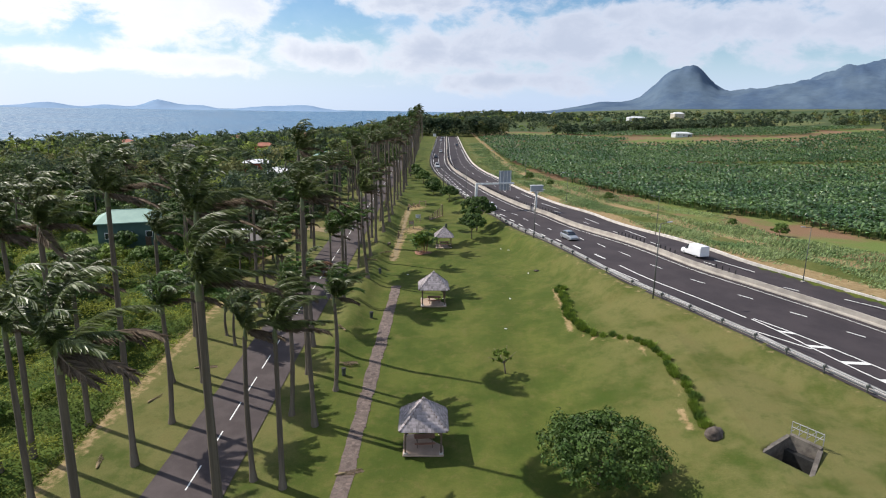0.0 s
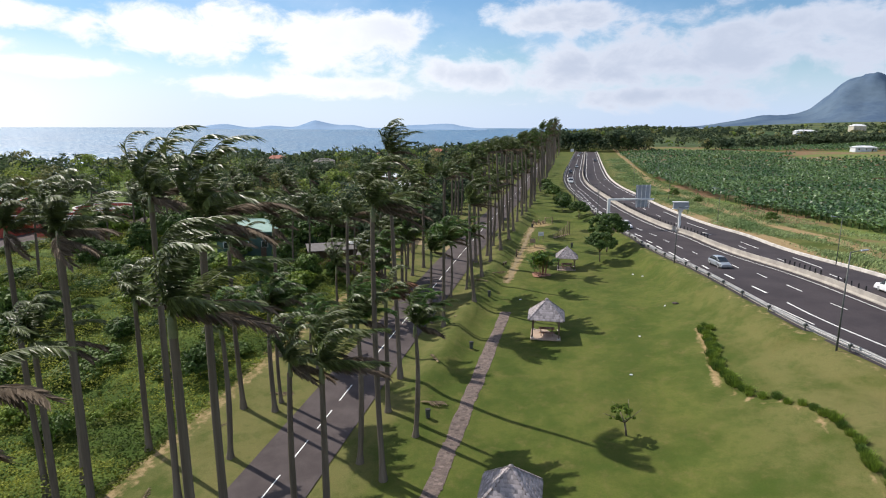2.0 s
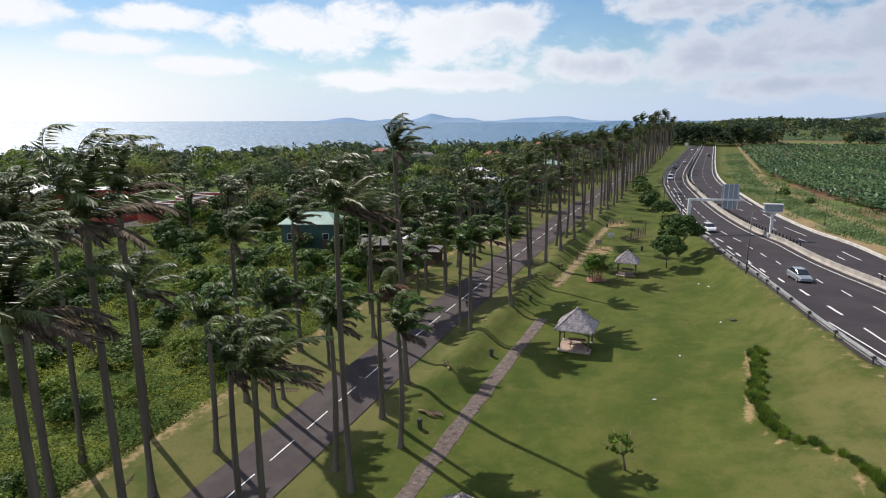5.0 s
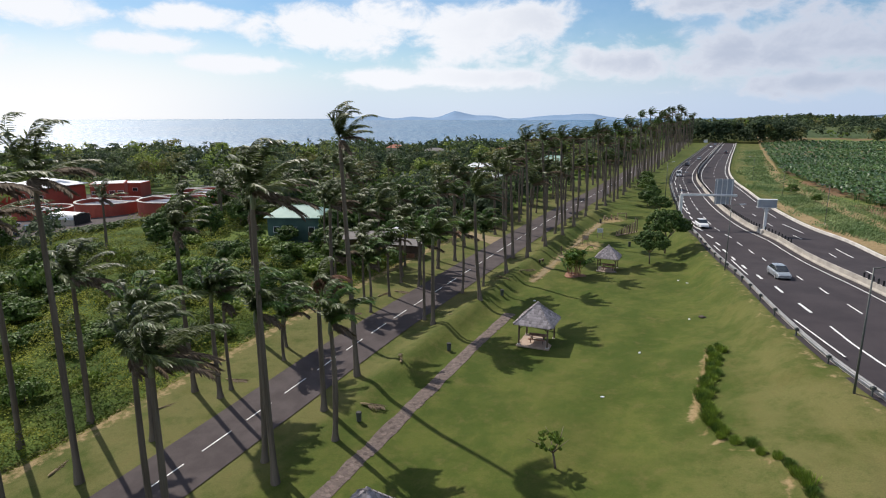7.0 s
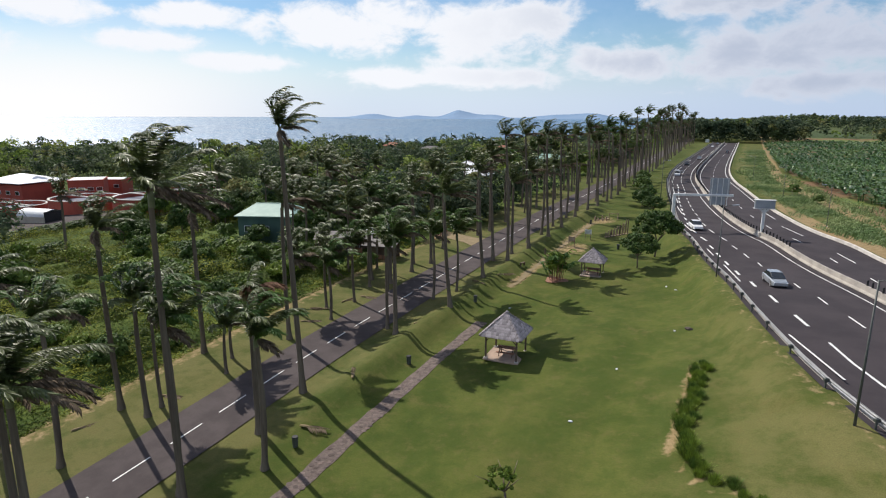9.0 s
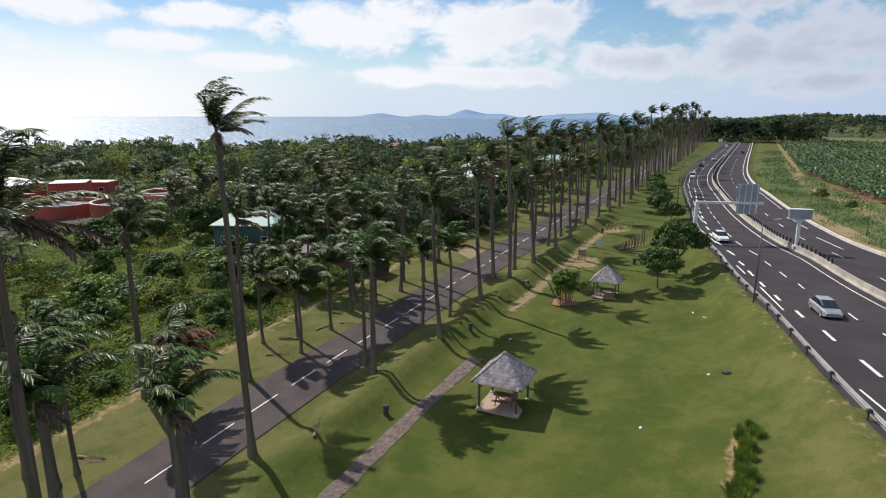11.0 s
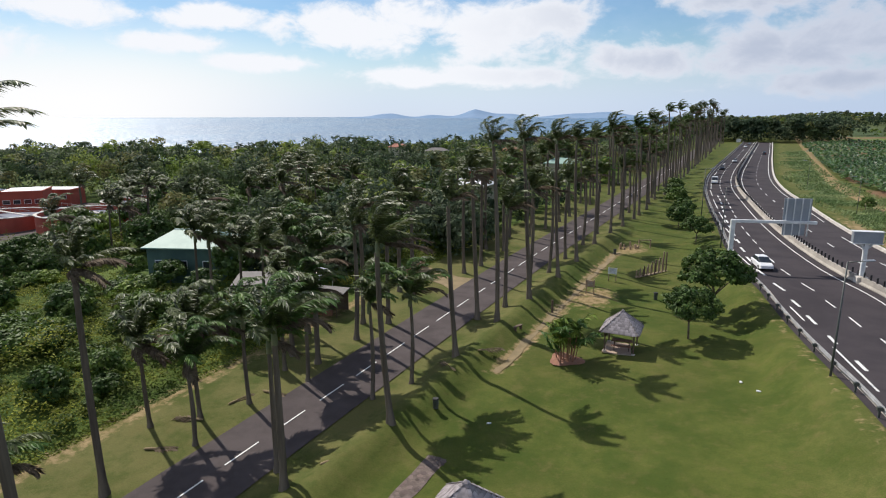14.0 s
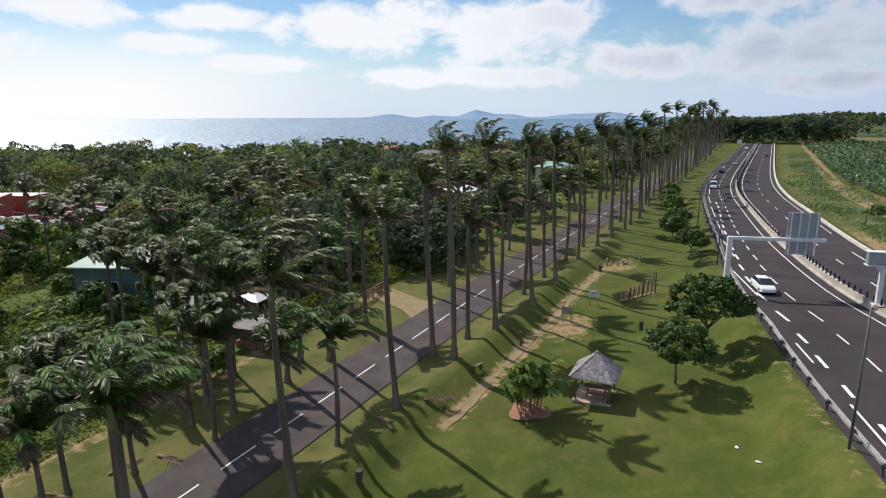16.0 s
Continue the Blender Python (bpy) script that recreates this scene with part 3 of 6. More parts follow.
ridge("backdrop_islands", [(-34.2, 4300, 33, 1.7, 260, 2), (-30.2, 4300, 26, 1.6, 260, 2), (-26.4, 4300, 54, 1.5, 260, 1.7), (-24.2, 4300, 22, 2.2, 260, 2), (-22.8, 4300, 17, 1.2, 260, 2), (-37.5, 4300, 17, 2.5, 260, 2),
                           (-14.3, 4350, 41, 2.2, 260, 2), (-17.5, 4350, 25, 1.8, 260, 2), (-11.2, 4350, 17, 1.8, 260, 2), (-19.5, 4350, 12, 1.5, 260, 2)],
      3850, 4780, -41, -8, 160, 14, island_far, 3.1, 0.1, -6, "islands far out at sea, tinted blue as painted haze")
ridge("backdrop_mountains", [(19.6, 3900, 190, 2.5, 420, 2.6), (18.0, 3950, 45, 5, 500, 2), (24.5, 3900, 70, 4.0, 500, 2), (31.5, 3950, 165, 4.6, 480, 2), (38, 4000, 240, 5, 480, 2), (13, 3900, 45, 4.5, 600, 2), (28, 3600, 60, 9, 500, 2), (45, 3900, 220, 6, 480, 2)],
      2900, 4800, 3, 56, 220, 36, hill_far, 7.7, 0.2, 18, "steep wooded mountains under cloud, tinted blue as painted haze")

# ---- highway ----
def ribbon(name, line, normals, d0, d1, lift, material, y0=-40, y1=690, z0=None, thick=0.0):
    """A strip along a curve between two offsets, which may depend on y."""
    v, f = [], []
    for (px, py), (qx, qy) in zip(line, normals):
        m = float(mark(py))
        if not y0 <= m <= y1:
            continue
        a = d0(m) if callable(d0) else d0
        b = d1(m) if callable(d1) else d1
        row = []
        for k in range(5):
            o = a + (b - a) * k / 4
            x, y = px + qx * o, py + qy * o
            row.append((x, y, hwy_z(px, py) + lift))
        v += row
    for i in range(len(v) // 5 - 1):
        for k in range(4):
            f.append((5 * i + k, 5 * i + k + 1, 5 * i + k + 6, 5 * i + k + 5))
    return mesh_of(name, v, f, material)


def hwy_z(px, py):
    return float(rise(py) + 0.08 * np.clip(px + 3, 0, 25) + bank(px, py)) + 0.18


def hwy_point(s, d, lift=0.0):
    """Place and heading at s metres along the median, d metres towards the park."""
    i = min(max(s / 3.0, 0), len(HWY) - 2)
    k, u = int(i), i - int(i)
    p = HWY[k] * (1 - u) + HWY[k + 1] * u
    n = HWY_N[k] * (1 - u) + HWY_N[k + 1] * u
    q = p + n * d
    return q[0], q[1], hwy_z(p[0], p[1]) + lift, math.degrees(math.atan2(-n[1], -n[0]))


def s_at(y):
    return 3.0 * float(np.interp(y, mark(HWY[:, 1]), np.arange(len(HWY))))


road = tagged(new("road_highway", ribbon("road_highway", HWY, HWY_N, lambda y: -wide_right(y), lambda y: wide_left(y), 0.0, asphalt)), "dark asphalt dual carriageway with white markings", "road", kind="structure")
# skirts that carry the carriageway down into the ground
for d, nm in ((lambda y: -wide_right(y) - 0.5, "road_shoulder"),):
    v, f = [], []
    for (px, py), (qx, qy) in zip(HWY, HWY_N):
        if -40 <= py <= 690:
            o = float(d(mark(py)))
            sgn = 1 if o > 0 else -1
            for e, dz in ((0, 0.0), (0.6, 0.0), (2.6, -0.7), (4.4, -2.4)):
                v.append((px + qx * (o + sgn * e), py + qy * (o + sgn * e), hwy_z(px, py) + dz - 0.004))
    for i in range(len(v) // 4 - 1):
        for k in range(3):
            f.append((4 * i + k, 4 * i + k + 1, 4 * i + k + 5, 4 * i + k + 4))
    tagged(new("road_shoulder", mesh_of("road_shoulder", v, f, gmat)), "grassed edge strip of the highway", "road edge", kind="structure")


def line_part(name, d, w, y0, y1, label=""):
    return part(name, ribbon(name, HWY, HWY_N, (lambda y: d(y) - w / 2) if callable(d) else d - w / 2, (lambda y: d(y) + w / 2) if callable(d) else d + w / 2, 0.012, white_paint, y0, y1), road, label)


def aux_line(y):
    return np.interp(y, [40, 66, 78, 83.6, 97.5, 114, 131, 160, 205], [19.0, 16.8, 14.8, 13.9, 12.4, 12.4, 11.2, 8.8, 7.0])


line_part("inner_edge_line", 2.7, 0.16, -40, 600)
line_part("far_edge_line", lambda y: -wide_right(y) + 1.4, 0.16, 180, 600)
line_part("far_median_line", -0.2, 0.14, 60, 600)
line_part("solid_lane_line", lambda y: float(aux_line(y)), 0.24, 79, 98)


def dash_mesh(name, length, width):
    return box_mesh(name, width, length, 0.014, white_paint)


thin_dash, thick_dash, long_dash = dash_mesh("lane_dash", 3.0, 0.16), dash_mesh("wide_lane_dash", 3.0, 0.28), dash_mesh("edge_dash", 17.0, 0.16)


def dashes(me, name, d, y0, y1, pitch, lift=0.012):
    s, end = s_at(y0), s_at(y1)
    while s < end:
        y = float(mark(np.interp(s / 3.0, np.arange(len(HWY)), HWY[:, 1])))
        x0, yy, z, a = hwy_point(s, float(d(y)) if callable(d) else d, lift)
        part(name, me, road, "", pose(x0, yy, z, 0, 0, a))
        s += pitch


dashes(thin_dash, "lane_dash", lambda y: np.interp(y, [60, 95, 130, 158, 205, 400], [6.9, 7.1, 8.0, 6.6, 5.6, 5.3]), 20, 420, 6.2)
dashes(thick_dash, "wide_lane_dash", lambda y: float(aux_line(y)), 101, 215, 6.2)
dashes(thin_dash, "lane_dash", lambda y: np.interp(y, [60, 130, 200, 400], [-2.3, -3.2, -4.2, -4.0]), 60, 420, 12.6)
dashes(dash_mesh("edge_dash", 15.0, 0.16), "edge_dash", lambda y: wide_left(y) - 1.8, 62, 330, 19.0)
dashes(dash_mesh("edge_dash", 13.0, 0.16), "edge_dash", lambda y: np.interp(y, [60, 82, 116, 150, 180], [-5.8, -5.5, -5.0, -6.5, -8.4]), 60, 178, 19.0)
# hatched nose before the exit lane: two border lines and slanting bars between them
NOSE_L = np.array([(34.2, 65.2), (36.0, 61.2), (37.6, 57.2), (39.8, 52.4), (44.2, 44.2), (50.5, 33.5)])
NOSE_R = np.array([(34.5, 65.4), (37.0, 62.0), (39.2, 58.6), (41.7, 54.5), (46.6, 46.2), (53.4, 35.0)])


def road_top(x, y):
    """Height of the carriageway's surface at a place."""
    i = int(np.argmin(np.hypot(HWY[:, 0] - x, HWY[:, 1] - y)))
    j = min(max(i, 1), len(HWY) - 2)
    d = HWY[j + 1] - HWY[j - 1]
    u = max(-1.0, min(1.0, 2 * float((np.array([x, y]) - HWY[j]) @ d / (d @ d))))
    return (1 - abs(u)) * hwy_z(*HWY[j]) + abs(u) * hwy_z(*HWY[j + (1 if u > 0 else -1)])


def flat_strip(name, left, right):
    v = []
    for p, q in zip(left, right):
        for x, y in (p, q):
            v.append((x, y, road_top(x, y) + 0.03))
    return part(name, mesh_of(name, v, [(2 * i, 2 * i + 1, 2 * i + 3, 2 * i + 2) for i in range(len(left) - 1)], white_paint), road)


nose_l, nl_n = resample(NOSE_L, 0.6)
nose_r, nr_n = resample(NOSE_R, 0.6)
flat_strip("chevron_border", nose_l - 0.1 * nl_n, nose_l + 0.1 * nl_n)
flat_strip("chevron_border", nose_r - 0.1 * nr_n, nose_r + 0.1 * nr_n)
k = 5
while k + 3 < min(len(nose_l), len(nose_r)):
    flat_strip("chevron_bar", nose_l[k:k + 2], nose_r[k + 2:k + 4])
    k += 6


def profile_run(name, profile, d, y0, y1, material, step=2, lift=0.0):
    """A constant section (offset, height) run along the highway."""
    v, f = [], []
    n = len(profile)
    for (px, py), (qx, qy) in list(zip(HWY, HWY_N))[::step]:
        m = float(mark(py))
        if not y0 <= m <= y1:
            continue
        o = d(m) if callable(d) else d
        for u, h in profile:
            v.append((px + qx * (o + u), py + qy * (o + u), hwy_z(px, py) + h + lift))
    rows = len(v) // n
    for i in range(rows - 1):
        for k in range(n):
            f.append((n * i + k, n * i + (k + 1) % n, n * (i + 1) + (k + 1) % n, n * (i + 1) + k))
    f.append(tuple(range(n)))
    f.append(tuple(reversed(range(n * (rows - 1), n * rows))))
    me = mesh_of(name, v, f, material, flat=True)
    return me


barrier = tagged(new("median_barrier", profile_run("median_barrier", [(-0.32, -0.1), (0.32, -0.1), (0.30, 0.12), (0.14, 0.3), (0.10, 0.85), (-0.10, 0.85), (-0.14, 0.3), (-0.30, 0.12)], 1.2, -40, 640, concrete, 1)), "grey concrete crash barrier along the highway's median", "crash barrier", kind="structure")
bm = bmesh.new()
add_box(bm, Matrix.Identity(4), 0.22, 0.1, 0.62, 0.03)
slat = bm_mesh("antiglare_slat", bm, rubber_and_shade)
for y0, y1, pitch in ((128, 172, 1.25), (104, 110.5, 1.1), (98, 102, 1.1), (88.5, 91.5, 0.95), (172, 330, 2.2)):
    s = s_at(y0)
    while s < s_at(y1):
        x, y, z, a = hwy_point(s, 1.2, 0.84)
        part("antiglare_slat", slat, barrier, "black plastic anti-glare slat", pose(x, y, z, 0, 0, a + 20))
        s += pitch

rail = tagged(new("guardrail", profile_run("guardrail", [(0.0, 0.44), (-0.05, 0.5), (0.0, 0.56), (0.0, 0.62), (-0.05, 0.68), (0.0, 0.75), (0.03, 0.75), (-0.02, 0.68), (0.03, 0.62), (0.03, 0.56), (-0.02, 0.5), (0.03, 0.44)], lambda y: wide_left(y) - 0.35, -20, 560, galvanised, 1)), "galvanised steel guardrail between park and highway", "guardrail", kind="structure")
post = box_mesh("guardrail_post", 0.12, 0.1, 1.0, dark_metal, 0.015)
block = box_mesh("guardrail_spacer", 0.32, 0.22, 0.24, dark_metal, 0.02)
s = s_at(20)
while s < s_at(330):
    y = float(mark(np.interp(s / 3.0, np.arange(len(HWY)), HWY[:, 1])))
    x, yy, z, a = hwy_point(s, float(wide_left(y)) - 0.12, -0.25)
    part("post", post, rail, "dark steel post", pose(x, yy, z, 0, 0, a))
    part("spacer", block, rail, "", pose(x, yy, z + 0.72, 0, 0, a))
    s += 4.0
tagged(new("kerb", profile_run("kerb", [(0, -0.1), (0.35, -0.1), (0.33, 0.16), (0.05, 0.18)], lambda y: wide_left(y) - 0.95, -20, 560, concrete, 1)), "grey concrete kerb below the guardrail", "kerb", kind="structure")
tagged(new("low_wall", profile_run("low_wall", [(-0.25, -0.3), (0.25, -0.3), (0.2, 0.42), (-0.2, 0.42)], lambda y: -wide_right(y) + 0.1, -40, 620, concrete_pale, 1)), "low pale concrete wall along the highway's far edge", "wall", kind="structure")

# ---- the old avenue ----
AV = np.stack([road_x(np.arange(-60, 640, 3.0)), np.arange(-60, 640, 3.0)], 1)


def avenue_strip(name, d0, d1, lift, material, y0=-60, y1=640, ragged=0.0, step=3.0, parent=None, cross=3):
    v, f = [], []
    rng = random.Random(5)
    for y in np.arange(y0, y1, step):
        xc = float(road_x(y))
        for k in range(cross + 1):
            o = d0 + (d1 - d0) * k / cross
            if k in (0, cross):
                o += ragged * noise.noise(Vector((y * 0.55, k * 3.1, 0.5)))
            x = xc + o
            zz = ground_z(xc, y) if not ragged else ground_z(x, y)
            v.append((x, y, zz + lift))
    n = cross + 1
    for i in range(len(v) // n - 1):
        for k in range(cross):
            f.append((n * i + k, n * i + k + 1, n * i + n + k + 1, n * i + n + k))
    return mesh_of(name, v, f, material)


avenue = tagged(new("road_avenue", avenue_strip("road_avenue", -3.15, 3.15, 0.07, asphalt_old)), "old two-lane asphalt avenue between palm rows", "road", kind="structure")
dash = dash_mesh("centre_dash", 3.0, 0.12)
y = 20.0
while y < 330:
    a = math.degrees(math.atan2(-(float(road_x(y + 1)) - float(road_x(y - 1))), 2))
    part("centre_dash", dash, avenue, "", pose(float(road_x(y)), y, ground_z(road_x(y), y) + 0.08, math.degrees(math.atan2(ground_z(road_x(y), y + 1.5) - ground_z(road_x(y), y - 1.5), 3)), 0, a))
    y += 4.75
tagged(new("path_stone", avenue_strip("path_stone", 11.35, 12.75, 0.03, path_stone, 10, 88, 0.2, 0.7, cross=4)), "worn rough stone footpath through the lawn", "path", kind="structure")
tagged(new("path_sand", avenue_strip("path_sand", 10.1, 10.75, 0.07, path_sand, 101, 148, 0.4, 0.8, cross=4)), "trodden sandy footpath beside the palms", "path", kind="structure")
v, f = [], []
for i in range(9):
    x = -23.0 - 1.35 * i
    for k, (o, j) in enumerate(((-2.0, 0.4), (0.0, 0), (2.0, -0.4))):
        yy = 121 + o * (1 + 0.25 * max(0, 2 - i)) + 0.5 * i
        v.append((x, yy, ground_z(x, yy) + 0.06))
for i in range(8):
    for k in range(2):
        f.append((3 * i + k, 3 * i + k + 1, 3 * i + k + 4, 3 * i + k + 3))
tagged(new("path_driveway", mesh_of("path_driveway", v, f, path_sand)), "sandy driveway turning off the avenue", "driveway", kind="structure")

# ---- palms ----
WIND = Vector((1.0, 0.16, -0.02))


def frond_mesh(name, az_deg, el_deg, length, seed, leaf_mat, droop=0.5, pull=1.0, pairs=72, joined=False):
    """One feather leaf blown by the wind: a tapering rachis and two rows of leaflets."""
    rng = random.Random(seed)
    d0 = Vector((math.cos(radians(az_deg)) * math.cos(radians(el_deg)), math.sin(radians(az_deg)) * math.cos(radians(el_deg)), math.sin(radians(el_deg))))
    n = 16
    pts, dirs = [Vector((0, 0, 0))], []
    for i in range(n):
        s = (i + 0.5) / n
        d = (d0 * (1.45 - 1.0 * s ** 2) + WIND * pull * (0.05 + 1.35 * s ** 1.8) + Vector((0, 0, -1)) * droop * s ** 2.2).normalized()
        dirs.append(d)
        pts.append(pts[-1] + d * (length / n))
    dirs.append(dirs[-1])
    v, f = [], []
    for i in range(n + 1):
        r = 0.045 * (1 - 0.85 * i / n) + 0.005
        side = dirs[i].cross(Vector((0, 0, 1)))
        side = side.normalized() if side.length > 0.05 else Vector((0, 1, 0))
        up = side.cross(dirs[i])
        for a in (0, 2.1, 4.2):
            v.append(pts[i] + side * r * math.cos(a) + up * r * math.sin(a))
    for i in range(n):
        for k in range(3):
            f.append((3 * i + k, 3 * i + (k + 1) % 3, 3 * i + 3 + (k + 1) % 3, 3 * i + 3 + k))
    for j in range(pairs):
        s = 0.10 + 0.9 * (j + rng.random() * 0.6) / pairs
        i = min(int(s * n), n - 1)
        u = s * n - i
        p = pts[i].lerp(pts[i + 1], u)
        d = dirs[i]
        side = d.cross(Vector((0, 0, 1)))
        side = side.normalized() if side.length > 0.05 else Vector((0, 1, 0))
        ll = 0.92 * math.sin(min(1.0, s * 1.25 + 0.12) * math.pi * 0.82) ** 0.7 * (0.8 + 0.4 * rng.random()) + 0.12
        for sg in (-1, 1):
            gust = 0.75 + 0.5 * rng.random()
            ld = (side * sg * 0.75 + d * 0.55 + WIND * 0.6 * gust * pull + Vector((0, 0, -0.55 + 0.5 * rng.random()))).normalized()
            tip = p + ld * ll + Vector((0, 0, -0.12 * ll))
            wv = ld.cross(Vector((rng.uniform(-0.5, 0.5), rng.uniform(-0.5, 0.5), 1))).normalized() * 0.07 * (0.8 + 0.5 * rng.random())
            mid = p.lerp(tip, 0.45) + Vector((0, 0, 0.03))
            k = len(v)
            if joined:
                v += [mid + wv, tip, mid - wv]
                f.append((3 * i, k, k + 1, k + 2))
            else:
                v += [p, mid + wv, tip, mid - wv]
                f.append((k, k + 1, k + 2, k + 3))
    return mesh_of(name, v, f, leaf_mat, flat=True)


def crown_set(seed, count, brown, size=5.5, fresh=False, gust=1.0, dead=frond_brown, hang=(-15, 30)):
    """The frond meshes of one kind of crown."""
    rng = random.Random(seed)
    out = []
    for i in range(count):
        az_f = 360 * i / count + rng.uniform(-14, 14)
        lee = math.cos(radians(az_f))
        el_f = (80, 67, 54, 42, 26)[i % 5] + rng.uniform(-8, 8) - (10 if lee > 0.3 else 0)
        if lee < -0.4:
            # leaves on the windward side are pressed upright
            el_f = max(el_f, rng.uniform(50, 76))
        is_brown = i < brown
        if is_brown:
            el_f, az_f = rng.uniform(*hang), rng.uniform(-60, 60)
        m = dead if is_brown else (frond_fresh if fresh and i % 2 == 0 else frond_green)
        out.append(("dry_frond" if is_brown else "frond", frond_mesh("frond", az_f, el_f, size * rng.uniform(0.8, 1.12) * (0.8 if is_brown else 1), seed * 100 + i, m, droop=rng.uniform(0.3, 1.0) + (0.5 if is_brown else 0), pull=rng.uniform(0.7, 1.35) * gust)))
    return out


CROWNS = [crown_set(1, 15, 3, 5.3, gust=1.2), crown_set(2, 14, 2, 5.0, gust=0.95), crown_set(3, 15, 3, 5.5, gust=1.35), crown_set(4, 14, 4, 5.4, gust=1.05), crown_set(5, 12, 1, 4.6, True, 0.8), crown_set(6, 13, 1, 4.8, True, 1.05),
          # smaller, stiffer crowns of the old palms down the avenue
          crown_set(11, 13, 3, 5.2, gust=0.8), crown_set(12, 12, 2, 5.0, gust=0.6), crown_set(13, 14, 4, 5.3, gust=1.0)]
DRY_CROWN = crown_set(7, 13, 9, 4.2, dead=frond_rust, hang=(10, 75))


def joined_crown(fronds):
    """All fronds of a crown in one mesh, for palms far down the avenue."""
    bm = bmesh.new()
    for _, me in fronds:
        k = len(bm.faces)
        bm.from_mesh(me)
        bm.faces.ensure_lookup_table()
        for fc in bm.faces[k:]:
            fc.material_index = 1 if me.materials[0] == frond_brown else 0
    me = bpy.data.meshes.new("crown")
    bm.to_mesh(me)
    bm.free()
    me.materials.append(frond_green)
    me.materials.append(frond_brown)
    return me


FAR_CROWNS = [joined_crown(c) for c in CROWNS]


def trunk_mesh(name, r0, r1, bulge, sides=10, rings=14, bend=0.0):
    v, f = [], []
    for i in range(rings + 1):
        s = i / rings
        r = (r0 + (r1 - r0) * s) * (1 + bulge * math.sin(math.pi * min(1, s * 1.1)) ** 2) + 0.16 * math.exp(-s * 22)
        r *= 1 + 0.02 * math.sin(i * 2.4)
        for k in range(sides):
            a = 2 * math.pi * k / sides
            v.append((r * math.cos(a) + bend * math.sin(s * math.pi * 0.9), r * math.sin(a), s))
    for i in range(rings):
        for k in range(sides):
            f.append((sides * i + k, sides * i + (k + 1) % sides, sides * (i + 1) + (k + 1) % sides, sides * (i + 1) + k))
    f.append(tuple(range(sides * rings, sides * (rings + 1))))
    return mesh_of(name, v, f, bark_palm)


TRUNKS = [trunk_mesh("trunk", 0.235, 0.165, 0.10), trunk_mesh("trunk", 0.215, 0.155, 0.18, bend=0.25), trunk_mesh("trunk", 0.225, 0.16, 0.06, bend=-0.2)]
shaft_v, shaft_f = [], []
for i in range(6):
    s = i / 5
    r = 0.2 * (1 - 0.55 * s) + 0.05 * math.sin(math.pi * s)
    for k in range(8):
        shaft_v.append((r * math.cos(k * math.pi / 4), r * math.sin(k * math.pi / 4), -0.25 + 1.35 * s))
for i in range(5):
    for k in range(8):
        shaft_f.append((8 * i + k, 8 * i + (k + 1) % 8, 8 * i + 8 + (k + 1) % 8, 8 * i + 8 + k))
SHAFT = mesh_of("crownshaft", shaft_v, shaft_f, shaft_green)
bm = bmesh.new()
add_rod(bm, (0, 0, 0.8), (-0.28, 0.05, 3.6), 0.035, 0.006, 5)
SPEAR = bm_mesh("spear_leaf", bm, frond_fresh)


def palm(x, y, h, crown, lean=(0.0, 0.0), size=1.0, turn=0.0, kind="tall", spear=False, distant=False):
    label = {"tall": "tall royal palm with grey trunk, fronds swept by the wind", "mid": "middle-sized royal palm with wind-blown green fronds", "dry": "young palm with dry reddish-brown fronds",
             "coco": "coconut palm among shrubs, fronds swept sideways"}[kind]
    ob = thing("palm_tree", pose(x, y, ground_z(x, y) - 0.15, lean[1], lean[0], 0), label, "palm tree", "palms along the avenue" if kind != "coco" else "coconut palms in the scrub")
    girth = 1.0 if h > 9 else 0.75
    part("trunk", TRUNKS[int(abs(x * 7 + y * 3)) % 3], ob, "", Matrix.Diagonal((girth, girth, h + 0.15, 1)))
    top = Matrix.Translation((0, 0, h + 0.1)) @ pose(0, 0, 0, 0, 0, turn) @ Matrix.Diagonal((size, size, size, 1))
    part("crownshaft", SHAFT, ob, "smooth green crownshaft", top)
    up = top @ Matrix.Translation((0, 0, 0.85))
    if distant:
        part("crown", FAR_CROWNS[crown], ob, "", up)
        return ob
    for nm, me in (DRY_CROWN if kind == "dry" else CROWNS[crown]):
        part(nm, me, ob, "withered brown frond" if nm == "dry_frond" else "", up)
    if spear:
        part("spear_leaf", SPEAR, ob, "unopened upright spear leaf", up)
    return ob


